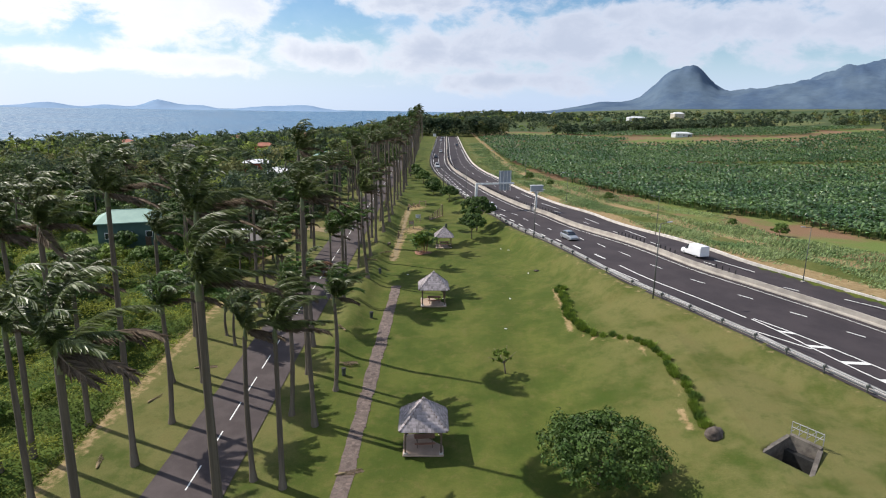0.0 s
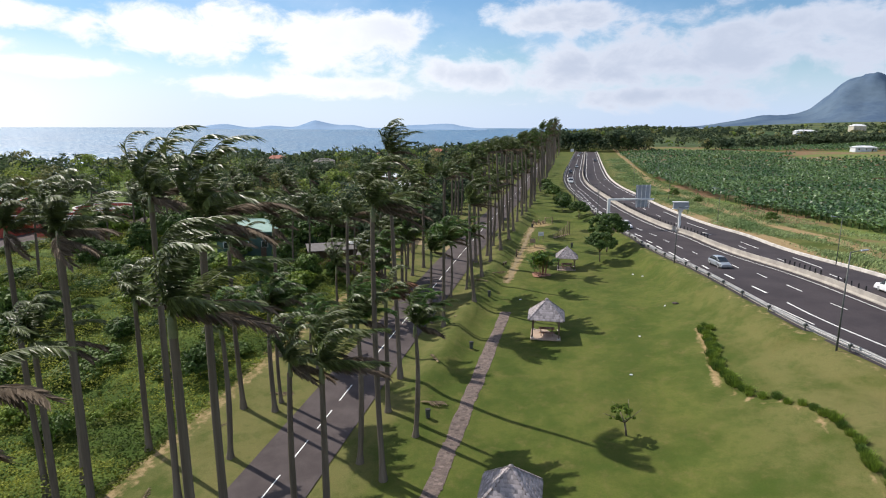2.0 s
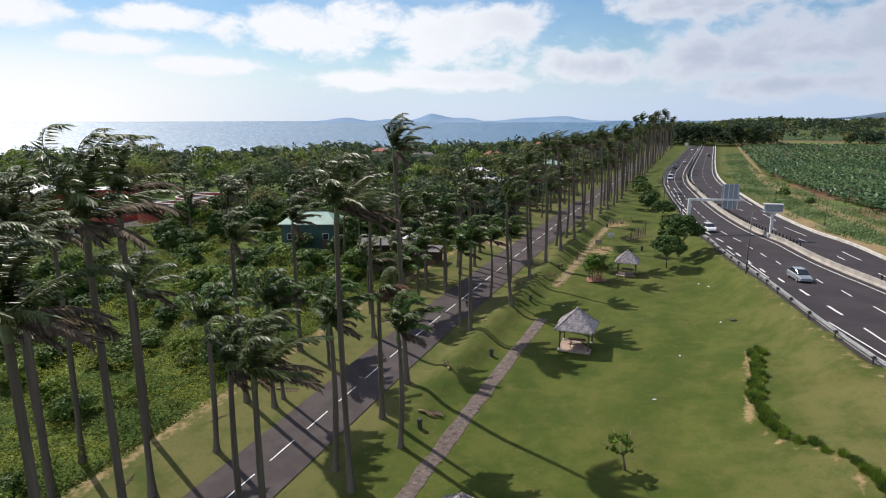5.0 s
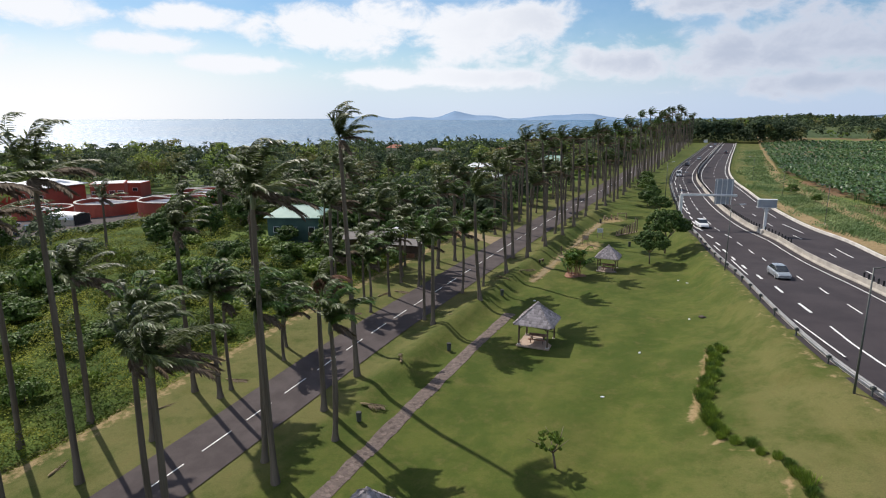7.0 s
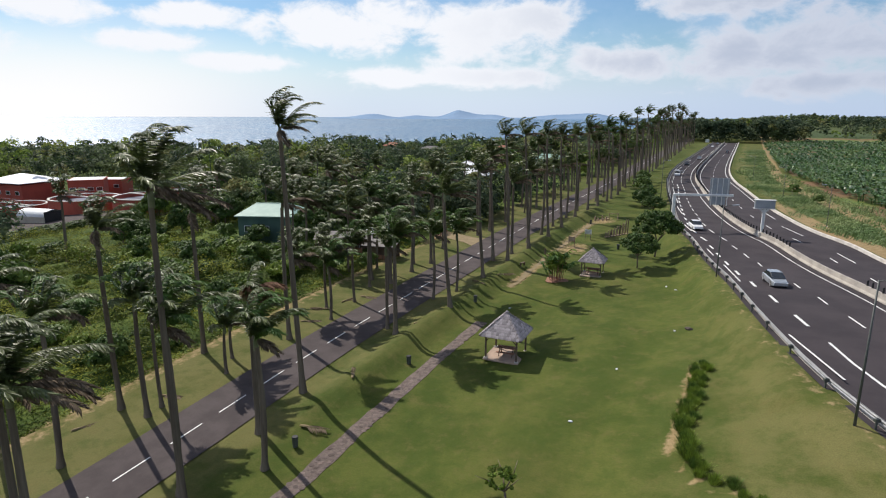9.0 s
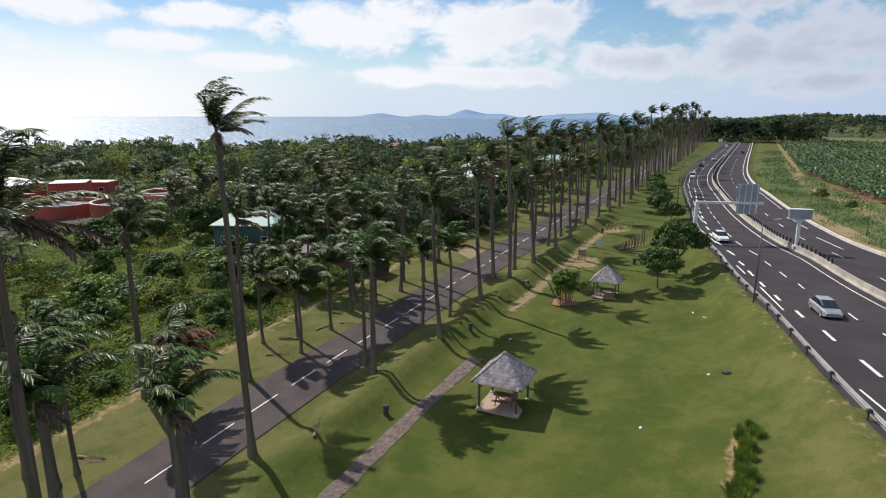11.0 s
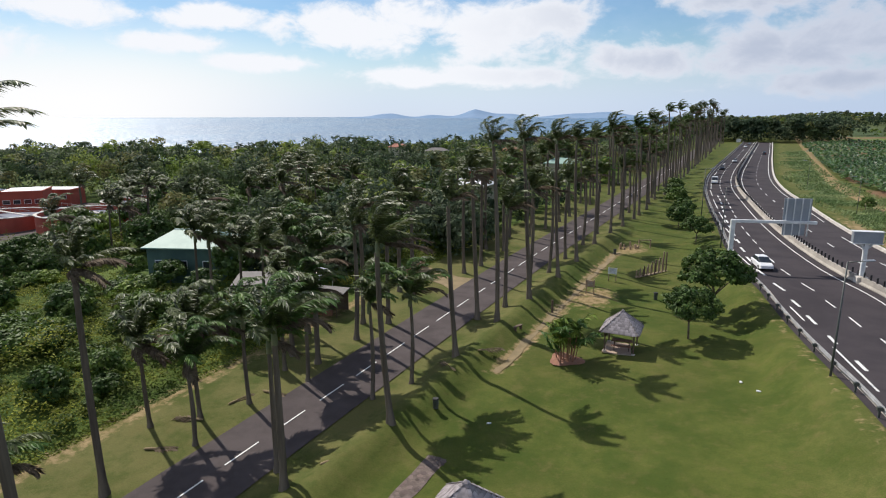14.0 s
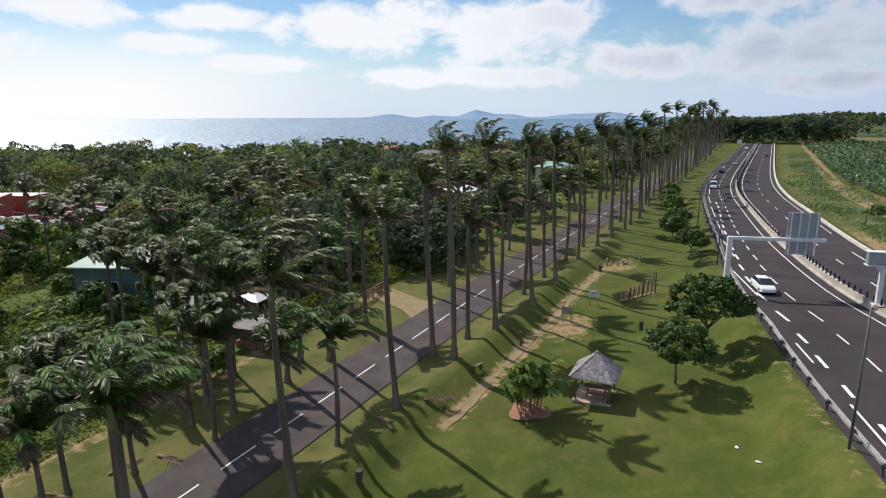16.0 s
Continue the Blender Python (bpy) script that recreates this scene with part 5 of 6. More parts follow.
tagged(new("far_palms", quads_of("far_palms", np.concatenate(pcards), WOOD_LEAVES[0])), "coconut palms rising out of the shore woods", "palms", kind="stuff")

# banana plantation
brng = np.random.default_rng(14)
bc = []
NEAR_EDGE = np.array([(91.7, 65.1), (78.2, 107.9), (74, 131), (60, 142), (48, 171), (37, 203), (25, 272), (21, 345), (17, 470), (40, 520), (70, 640)])


def plantation_x(y):
    return np.interp(y, NEAR_EDGE[:, 1], NEAR_EDGE[:, 0])


rows_y = []
y = 62.0
while y < 640:
    x = float(plantation_x(y)) + brng.uniform(0, 1)
    step = 1.75 if y < 200 else (2.2 if y < 340 else 3.4)
    wide = 1.0 if y < 200 else (1.05 if y < 340 else 1.5)
    end = 230 if y < 200 else 380
    while x < end:
        skip = (105 < x < 400 and 268 < y < 282) or (140 < x and 190 < y < 236 and x > 150 + (236 - y)) or (85 < x < 96 and 118 < y < 126) or abs(y - 420) < 5 or (y > 430 and noise.noise(Vector((x * 0.008, y * 0.012, 1.0))) > 0.1)
        if not skip and brng.random() > 0.06:
            px, py = x + brng.normal() * 0.5, y + brng.normal() * 0.5
            z = ground_z(px, py)
            k = 8
            hh = brng.uniform(0.7, 1.7)
            a = brng.uniform(0, 2 * np.pi) + np.arange(k) * 2.4
            el = brng.uniform(0.15, 1.3, k)
            d = np.stack([np.cos(a) * np.cos(el), np.sin(a) * np.cos(el), np.sin(el)], 1)
            side = np.stack([-np.sin(a), np.cos(a), np.zeros(k)], 1)
            ln = brng.uniform(1.5, 2.5, (k, 1)) * (0.7 + 0.3 * wide)
            o = np.array([px, py, z + hh])
            w = 0.34 * wide
            m1 = o + d * ln * 0.55
            m2 = m1 + (d * [1, 1, 0.1] + [0.25, 0, -0.15]) * ln * 0.5
            bc.append(np.stack([np.repeat(o[None], k, 0) - side * 0.06, np.repeat(o[None], k, 0) + side * 0.06, m1 + side * w, m1 - side * w], 1))
            bc.append(np.stack([m1 - side * w, m1 + side * w, m2 + side * 0.1, m2 - side * 0.1], 1))
            if y < 200:
                bc.append(np.array([[[px - 0.12, py, z], [px + 0.12, py, z], [px + 0.1, py, z + hh], [px - 0.1, py, z + hh]], [[px, py - 0.12, z], [px, py + 0.12, z], [px, py + 0.1, z + hh], [px, py - 0.1, z + hh]]]))
        x += step
    y += step
tagged(new("banana_plantation", quads_of("banana_plantation", np.concatenate(bc), leaf_banana)), "dense rows of green banana plants on red soil", "plantation", kind="stuff")

# roadside reeds and scrub between highway and plantation
rc = []
rrng = np.random.default_rng(3)
for (px, py), (qx, qy) in zip(HWY, HWY_N):
    if not 40 < py < 420:
        continue
    m = 2000 if py < 150 else 1300 if py < 230 else 600
    o = -rrng.uniform(12.2, 37, m) - 1.2 * math.sin(py * 0.11)
    t = rrng.uniform(-1.6, 1.6, m)
    x, y = px + qx * o + qy * t, py + qy * o - qx * t
    thick = np.sin(x * 0.23 + 2 * np.sin(y * 0.09)) * np.sin(y * 0.19 + 1.5 * np.sin(x * 0.13))
    ok = (x < plantation_x(y) - 1.4) & (thick > -0.8 + 0.5 * rrng.random(m)) & (((o < -14.5) & (o > -21.5)) | (rrng.random(m) < 0.3))
    x, y, thick = x[ok], y[ok], thick[ok]
    m = len(x)
    z = land(x, y)
    h = rrng.uniform(0.15, 0.6, m) * (0.6 + 0.9 * np.clip(thick, 0, 1))
    a = rrng.uniform(0, 3.14, m)
    w = 0.05 if py < 230 else 0.1
    dx, dy = w * np.cos(a), w * np.sin(a)
    lx, ly = rrng.uniform(0, 0.35, m), rrng.uniform(-0.2, 0.2, m)
    rc.append(np.stack([np.stack([x - dx, y - dy, z], 1), np.stack([x + dx, y + dy, z], 1), np.stack([x + dx * 1.6 + lx, y + dy * 1.6 + ly, z + h], 1), np.stack([x - dx + lx, y - dy + ly, z + h * 0.9], 1)], 1))
tagged(new("roadside_reeds", quads_of("roadside_reeds", np.concatenate(rc), leaf_reed)), "tall pale green grass on the highway verge", "grass", kind="stuff")
for x, y, sc in [(25.5, 205, 0.55), (41, 158, 0.45), (62, 113, 0.5), (91, 117, 1.3), (58, 124, 0.3), (30, 188, 0.4)]:
    tree(x, y, "mid" if sc < 1 else "tall", sc, 1.4 * sc + 0.6, "leafy bush on the highway verge" if sc < 1 else "dark tree at the edge of the plantation", "bush" if sc < 1 else "tree")
# dark grass tufts along the ditch
tufts = []
for sd in range(3):
    g = np.random.default_rng(40 + sd)
    m = 260
    a, r = g.uniform(0, 6.28, m), 0.5 * np.sqrt(g.random(m))
    base = np.stack([r * np.cos(a), r * np.sin(a), np.zeros(m)], 1)
    tip = base * 1.5 + np.stack([g.normal(size=m) * 0.12 + 0.1, g.normal(size=m) * 0.12, (1 - 0.9 * r) * g.uniform(0.55, 0.95, m)], 1)
    s = np.stack([-np.sin(a), np.cos(a), np.zeros(m)], 1) * 0.028
    tufts.append(quads_of("blades", np.stack([base - s, base + s, tip + s * 0.4, tip - s * 0.4], 1), leaf_light if sd else leaf_mid))
hrng = random.Random(4)
for i in range(0, len(hedge_line)):
    (hx, hy), (hn, hm) = hedge_line[i], hedge_n[i]
    if hy < 66 and i % 2:
        continue
    o = hrng.uniform(-0.25, 0.3) - (0.5 if hy > 70 and i % 2 else 0)
    ob = new("grass_tuft", tufts[i % 3])
    sc = hrng.uniform(0.6, 1.0)
    x, y = hx + 0.5 + hn * o, hy + hm * o
    ob.matrix_basis = on_ground(x, y, hrng.uniform(0, 360), -0.05) @ Matrix.Diagonal((sc, sc, sc, 1))
    tagged(ob, "dark green grass tuft along the lawn ditch", "grass tuft", "tufts along the ditch")

# ---- picnic shelters ----
def pyramid(name, half, z0, z1, material, thick=0.06):
    v = [(-half, -half, z0), (half, -half, z0), (half, half, z0), (-half, half, z0), (0, 0, z1), (-half, -half, z0 - thick), (half, -half, z0 - thick), (half, half, z0 - thick), (-half, half, z0 - thick), (0, 0, z1 - thick)]
    f = [(0, 1, 4), (1, 2, 4), (2, 3, 4), (3, 0, 4), (6, 5, 9), (7, 6, 9), (8, 7, 9), (5, 8, 9), (0, 5, 6, 1), (1, 6, 7, 2), (2, 7, 8, 3), (3, 8, 5, 0)]
    return mesh_of(name, v, f, material, flat=True)


HALF, EAVE, APEX = 2.05, 2.45, 4.45
ROOF_SHELL = pyramid("roof", HALF, EAVE, APEX, timber_dark)
SLAB = box_mesh("slab", 3.5, 3.5, 0.16, slab_stone, 0.03)
POST = box_mesh("post", 0.15, 0.15, 2.42, timber_dark, 0.015)
BEAM = box_mesh("beam", 3.3, 0.1, 0.18, timber_dark, 0.01)
bm = bmesh.new()
add_rod(bm, (0, 0, 1.75), (0.55, 0, 2.3), 0.045, 0.045, 5)
BRACE = bm_mesh("brace", bm, timber_dark)
FOOT = box_mesh("post_foot", 0.34, 0.34, 0.14, concrete_pale, 0.03)
SHINGLE = box_mesh("shingle", 0.26, 0.36, 0.022, shingle_grey, 0.004)
HIP = box_mesh("hip_cap", 0.2, 0.34, 0.03, shingle_grey, 0.006)
FINIAL = pyramid("finial", 0.16, 0, 0.16, shingle_grey, 0.05)


def gazebo(x, y, turn):
    ob = thing("picnic_shelter", on_ground(x, y, turn), "open timber picnic shelter with grey shingled pyramid roof", "shelter", "picnic shelters on the lawn")
    part("slab", SLAB, ob, "pale reddish floor slab", Matrix.Translation((0, 0, -0.06)))
    for sx, sy in ((-1, -1), (1, -1), (1, 1), (-1, 1)):
        part("post", POST, ob, "", Matrix.Translation((sx * 1.52, sy * 1.52, 0.08)))
        part("post_foot", FOOT, ob, "", Matrix.Translation((sx * 1.52, sy * 1.52, 0.08)))
        for a in ((0 if sx < 0 else 180), (90 if sy < 0 else -90)):
            part("brace", BRACE, ob, "", Matrix.Translation((sx * 1.52, sy * 1.52, 0.06)) @ pose(0, 0, 0, 0, 0, a))
    for a in range(4):
        part("beam", BEAM, ob, "", pose(0, 0, 0, 0, 0, 90 * a) @ Matrix.Translation((0, 1.52, 2.32)))
    roof = part("roof", ROOF_SHELL, ob, "pyramid roof of weathered wooden shingles")
    slope = math.atan2(APEX - EAVE, HALF)
    run = math.hypot(HALF, APEX - EAVE)
    rng = random.Random(int(y))
    for a in range(4):
        face = pose(0, 0, 0, 0, 0, 90 * a)
        rows = 10
        for r in range(rows):
            s0 = (r + 0.35) / rows
            halfw = HALF * (1 - s0) + 0.02
            count = max(1, int(round(2 * halfw / 0.27)))
            for c in range(count):
                u = (c + 0.5) / count * 2 - 1
                yy = -HALF * (1 - s0) - 0.02
                zz = EAVE + (APEX - EAVE) * s0 + 0.035
                m = face @ Matrix.Translation((u * (halfw - 0.13 if count > 1 else 0), yy, zz)) @ Matrix.Rotation(slope, 4, "X") @ pose(0, 0, 0.012 * (c % 2), 2.5 + rng.uniform(-1, 1), 0, rng.uniform(-2, 2))
                part("shingle", SHINGLE, roof, "", m)
        for r in range(9):
            s0 = (r + 0.5) / 9
            p = Vector((-HALF * (1 - s0), -HALF * (1 - s0), EAVE + (APEX - EAVE) * s0 + 0.06))
            hip_slope = math.atan2(APEX - EAVE, HALF * math.sqrt(2))
            part("hip_cap", HIP, roof, "", face @ Matrix.Translation(p) @ Matrix.Rotation(radians(-45), 4, "Z") @ Matrix.Rotation(hip_slope + 0.04, 4, "X"))
    part("finial", FINIAL, roof, "", Matrix.Translation((0, 0, APEX + 0.03)))
    return ob


PLANK = box_mesh("plank", 1.8, 0.14, 0.05, timber_red, 0.008)
bm = bmesh.new()
for sg in (-1, 1):
    add_rod(bm, (0, sg * 0.18, 0.72), (0, sg * 0.62, 0.0), 0.045, 0.045, 6)
add_rod(bm, (0, -0.72, 0.40), (0, 0.72, 0.40), 0.04, 0.04, 6)
TRESTLE = bm_mesh("trestle", bm, timber_dark)


def picnic_table(x, y, turn, base):
    ob = thing("picnic_table", pose(x, y, base, 0, 0, turn), "reddish timber picnic table with fixed benches under a shelter", "picnic table", "picnic tables")
    top = part("tabletop", box_mesh("tabletop", 1.5, 0.1, 0.05, timber_dark, 0.005), ob, "", Matrix.Translation((0, 0, 0.7)))
    for k in range(5):
        part("plank", PLANK, top, "", Matrix.Translation((0, (k - 2) * 0.155, 0.055)))
    for sg in (-1, 1):
        for k in range(2):
            part("bench_plank", PLANK, ob, "", Matrix.Translation((0, sg * (0.62 + 0.15 * k), 0.44)))
        part("trestle", TRESTLE, ob, "", Matrix.Translation((sg * 0.65, 0, 0)))


for gx0, gy0, ga, gs in ((-1.2, 48.6, 3, 1.0), (-1.7, 80.6, 4, 1.0), (-1.0, 110.2, 5, 0.84)):
    hut = gazebo(gx0, gy0, ga)
    hut.matrix_basis = hut.matrix_basis @ Matrix.Diagonal((gs, gs, gs, 1))
    picnic_table(gx0 + 0.1, gy0, ga + 4, ground_z(gx0, gy0) + 0.1)

# ---- street furniture along the highway ----
def street_lamp(x, y, h, turn, label, arm=0.0, r=0.085):
    ob = thing("street_lamp", on_ground(x, y, turn, -0.1), label, "street lamp", "street lamps along the highway")
    bm = bmesh.new()
    add_rod(bm, (0, 0, -0.8), (0, 0, h), r * 1.15, r * 0.6, 10)
    part("pole", bm_mesh("pole", bm, dark_metal, True), ob)
    part("base_plate", box_mesh("base_plate", 0.4, 0.4, 0.12, concrete_pale, 0.03), ob, "", Matrix.Translation((0, 0, 0.06)))
    bm = bmesh.new()
    add_rod(bm, (0, 0, h - 0.05), (1.1 + arm, 0, h + 0.12), 0.04, 0.035, 6)
    part("arm", bm_mesh("arm", bm, dark_metal, True), ob)
    bm = bmesh.new()
    add_box(bm, pose(1.3 + arm, 0, h + 0.06, 0, -6, 0), 0.75, 0.26, 0.12, 0.05)
    part("lamp_head", bm_mesh("lamp_head", bm, grey_panel), ob)


for lx, ly in ((25.0, 70.6), (14.9, 104.6), (-2.9, 181.5), (3.5, 150.0)):
    street_lamp(lx, ly, 10.0, 20, "tall dark street lamp between lawn and guardrail")
for lx, ly in ((36.2, 107.9), (28.2, 154.0), (46.9, 79.6), (22.0, 195.0), (14.5, 240.0)):
    street_lamp(lx + 1.2, ly + 0.6, 7.5, 195, "slim dark street lamp on the far verge", 0.0, 0.06)

sign = thing("overhead_sign", pose(5.6, 137.0, ground_z(5.6, 137.0), 0, 0, 20), "cantilever gantry with grey back of a direction sign", "road sign")
bm = bmesh.new()
add_box(bm, pose(0, 0, 0), 0.5, 0.5, 7.4, 0.04)
part("post", bm_mesh("post", bm, white_metal), sign, "white steel post")
part("arm", box_mesh("arm", 9.6, 0.36, 0.36, white_metal, 0.03), sign, "white steel arm", Matrix.Translation((4.6, 0, 7.05)))
part("sign_panel", box_mesh("sign_panel", 3.1, 0.14, 3.0, grey_panel, 0.03), sign, "grey metal back of the sign", Matrix.Translation((7.2, 0.3, 7.1)))
part("lower_panel", box_mesh("lower_panel", 2.5, 0.14, 1.6, grey_panel, 0.03), sign, "", Matrix.Translation((7.0, 0.3, 5.6)))
RIB = box_mesh("rib", 0.12, 0.1, 4.6, white_metal, 0.01)
for k in range(4):
    part("rib", RIB, sign, "", Matrix.Translation((5.95 + k * 0.85, 0.16, 5.5)))
part("concrete_footing", box_mesh("concrete_footing", 1.0, 1.0, 0.4, concrete_pale, 0.05), sign)

sign2 = thing("median_sign", pose(19.2, 136.6, ground_z(19.2, 136.6), 0, 0, 15), "sign cabinet on a forked white post in the median", "road sign")
bm = bmesh.new()
add_box(bm, pose(0, 0, 0.2), 0.42, 0.42, 4.7, 0.04)
part("post", bm_mesh("post", bm, white_metal), sign2, "white steel post")
bm = bmesh.new()
for sg in (-1, 1):
    add_rod(bm, (0, 0, 4.1), (sg * 0.8, 0, 4.95), 0.16, 0.12, 6)
part("fork", bm_mesh("fork", bm, white_metal), sign2)
part("cabinet", box_mesh("cabinet", 2.9, 0.7, 1.25, grey_panel, 0.04), sign2, "grey metal sign cabinet", Matrix.Translation((0, 0, 4.9)))
LIP = box_mesh("cabinet_edge", 3.1, 0.9, 0.08, white_metal, 0.01)
part("cabinet_top", LIP, sign2, "", Matrix.Translation((0, 0, 6.15)))
part("cabinet_bottom", LIP, sign2, "", Matrix.Translation((0, 0, 4.81)))
part("footing", box_mesh("footing", 1.1, 1.1, 1.05, concrete_pale, 0.08), sign2, "pale concrete footing")

small = thing("roadside_sign", pose(*hwy_point(s_at(470), 10.5)[:3], 0, 0, 5), "small white sign beside the highway", "road sign")
part("panel", box_mesh("panel", 2.4, 0.1, 2.0, white_metal, 0.02), small, "", Matrix.Translation((0, 0, 1.6)))
part("post", box_mesh("post", 0.12, 0.12, 1.7, dark_metal), small)

# ---- cars ----
def loft(name, sections, material, bevel=0.0):
    """A closed skin over cross-sections: each (y, half width low, half width high, z low, z high)."""
    v, f = [], []
    for y, wl, wh, z0, z1 in sections:
        r = 0.25 * (z1 - z0)
        v += [(-wl, y, z0 + r * 0.5), (-wl * 0.96, y, z0), (wl * 0.96, y, z0), (wl, y, z0 + r * 0.5), (wh, y, z1 - r * 0.6), (wh * 0.88, y, z1), (-wh * 0.88, y, z1), (-wh, y, z1 - r * 0.6)]
    n = 8
    for i in range(len(sections) - 1):
        for k in range(n):
            f.append((n * i + k, n * i + (k + 1) % n, n * i + n + (k + 1) % n, n * i + n + k))
    f += [tuple(reversed(range(n))), tuple(range(n * (len(sections) - 1), n * len(sections)))]
    return mesh_of(name, v, f, material, flat=True)


def wheel_meshes():
    bm = bmesh.new()
    bmesh.ops.create_cone(bm, cap_ends=True, segments=18, radius1=0.31, radius2=0.31, depth=0.2, matrix=Matrix.Rotation(radians(90), 4, "Y"))
    bmesh.ops.bevel(bm, geom=[e for e in bm.edges if len(e.link_faces) == 2 and e.calc_face_angle(0) > 1.0], offset=0.03, segments=1, affect="EDGES")
    tyre = bm_mesh("tyre", bm, rubber_and_shade)
    bm = bmesh.new()
    bmesh.ops.create_cone(bm, cap_ends=True, segments=14, radius1=0.19, radius2=0.19, depth=0.22, matrix=Matrix.Rotation(radians(90), 4, "Y"))
    return tyre, bm_mesh("rim", bm, galvanised)


TYRE, RIM = wheel_meshes()


def car(s, d, paint, label, van=False, back=False):
    x, y, z, a = hwy_point(s, d, 0.0)
    ob = thing("van" if van else "car", pose(x, y, z, 0, 0, a + (180 if back else 0)), label, "van" if van else "car", "vehicles on the highway")
    if van:
        part("body", loft("body", [(-2.15, 0.86, 0.80, 0.3, 1.72), (-2.1, 0.88, 0.84, 0.28, 1.8), (0.4, 0.88, 0.82, 0.25, 1.8), (0.55, 0.88, 0.85, 0.25, 1.05), (1.9, 0.86, 0.8, 0.25, 0.92), (2.15, 0.78, 0.7, 0.3, 0.7)], paint), ob)
        part("cabin", loft("cabin", [(0.2, 0.83, 0.72, 0.95, 1.78), (0.7, 0.83, 0.70, 0.95, 1.7), (1.3, 0.82, 0.66, 0.92, 1.0)], glass_dark), ob, "dark windscreen and side glass")
    else:
        part("body", loft("body", [(-2.05, 0.74, 0.7, 0.35, 0.82), (-1.9, 0.84, 0.8, 0.28, 0.92), (-0.6, 0.86, 0.84, 0.25, 0.93), (0.7, 0.86, 0.84, 0.25, 0.93), (1.8, 0.82, 0.76, 0.27, 0.8), (2.05, 0.7, 0.64, 0.35, 0.66)], paint), ob)
        part("cabin", loft("cabin", [(-1.75, 0.74, 0.62, 0.9, 1.0), (-1.15, 0.76, 0.62, 0.9, 1.38), (0.2, 0.76, 0.64, 0.9, 1.42), (1.05, 0.76, 0.66, 0.9, 0.96)], glass_dark), ob, "dark window glass")
        part("roof", loft("roof", [(-1.2, 0.6, 0.5, 1.36, 1.42), (-0.5, 0.63, 0.55, 1.4, 1.46), (0.25, 0.62, 0.54, 1.4, 1.455)], paint), ob)
    for sx in (-1, 1):
        for yy in (-1.3, 1.3):
            w = part("wheel", TYRE, ob, "", Matrix.Translation((sx * 0.76, yy, 0.31)))
            part("rim", RIM, w, "")
        part("headlight", box_mesh("headlight", 0.3, 0.12, 0.14, white_metal, 0.03), ob, "", Matrix.Translation((sx * 0.55, 1.98, 0.55)))
        part("tail_light", box_mesh("tail_light", 0.2, 0.1, 0.22, lamp_red, 0.02), ob, "", Matrix.Translation((sx * 0.6, -2.06, 0.6)))
    part("number_plate", box_mesh("number_plate", 0.5, 0.03, 0.11, white_metal), ob, "", Matrix.Translation((0, -2.16 if van else -2.08, 0.45)))


car(s_at(143), 9.5, car_white, "white compact car driving on the highway", back=True)
car(s_at(112), 9.8, car_silver, "silver car driving on the highway", back=True)
car(s_at(99), -4.0, car_white, "small white panel van on the far carriageway", van=True)
car(s_at(243), 7.0, car_white, "white panel van further along the highway", van=True, back=True)
car(s_at(290), 6.8, car_dark, "dark car further along the highway", back=True)
car(s_at(325), 4.6, car_silver, "grey car far along the highway", back=True)
car(s_at(380), -5.0, car_dark, "dark car far along the other carriageway")
car(s_at(440), 5.5, car_white, "white car far along the highway", back=True)
car(s_at(475), 4.5, car_silver, "grey car far along the highway", back=True)

# ---- things on the lawn ----
def bin_on_post(x, y):
    ob = thing("litter_bin", on_ground(x, y, 10), "small dark litter bin standing on the lawn", "litter bin", "litter bins")
    bm = bmesh.new()
    add_rod(bm, (0, 0, 0.05), (0, 0, 0.8), 0.2, 0.24, 10)
    part("barrel", bm_mesh("barrel", bm, dark_metal, False), ob)
    bm = bmesh.new()
    add_rod(bm, (0, 0, 0.8), (0, 0, 0.88), 0.26, 0.22, 10)
    part("lid", bm_mesh("lid", bm, rubber_and_shade), ob)


for x, y in ((-10.7, 92.8), (-9.6, 75.5), (-0.9, 126.0), (-10.4, 60.4), (-10.6, 146)):
    bin_on_post(x, y)
bench = thing("low_bench", on_ground(-11.2, 110.0, 75), "low dark timber bench beside the path", "bench")
part("seat", box_mesh("seat", 1.2, 0.32, 0.08, timber_dark, 0.02), bench, "", Matrix.Translation((0, 0, 0.42)))
for sg in (-1, 1):
    part("leg", box_mesh("leg", 0.12, 0.28, 0.44, timber_dark, 0.01), bench, "", Matrix.Translation((sg * 0.45, 0, 0)))


def board(x, y, turn, mat_panel, label, w=0.9):
    ob = thing("notice_board", on_ground(x, y, turn), label, "notice board", "boards beside the path")
    for sg in (-1, 1):
        part("post", box_mesh("post", 0.1, 0.1, 1.9, timber_pale, 0.01), ob, "", Matrix.Translation((sg * w / 2, 0, 0)))
    part("panel", box_mesh("panel", w + 0.2, 0.06, 0.8, mat_panel, 0.01), ob, "", Matrix.Translation((0, -0.06, 0.95)))
    for k in range(4):
        part("text_line", box_mesh("text_line", w * 0.8, 0.008, 0.04, grey_panel), ob, "", Matrix.Translation((0, -0.096, 1.1 + 0.14 * k)))


board(-8.2, 124.8, 5, timber_pale, "timber notice board with plain panel on two posts")
board(-7.2, 131.2, 8, white_metal, "white information board on two timber posts")
post1 = thing("path_post", on_ground(-10.2, 117.3), "dark timber marker post beside the path", "post")
part("post", box_mesh("post", 0.2, 0.2, 1.5, timber_dark, 0.03), post1)
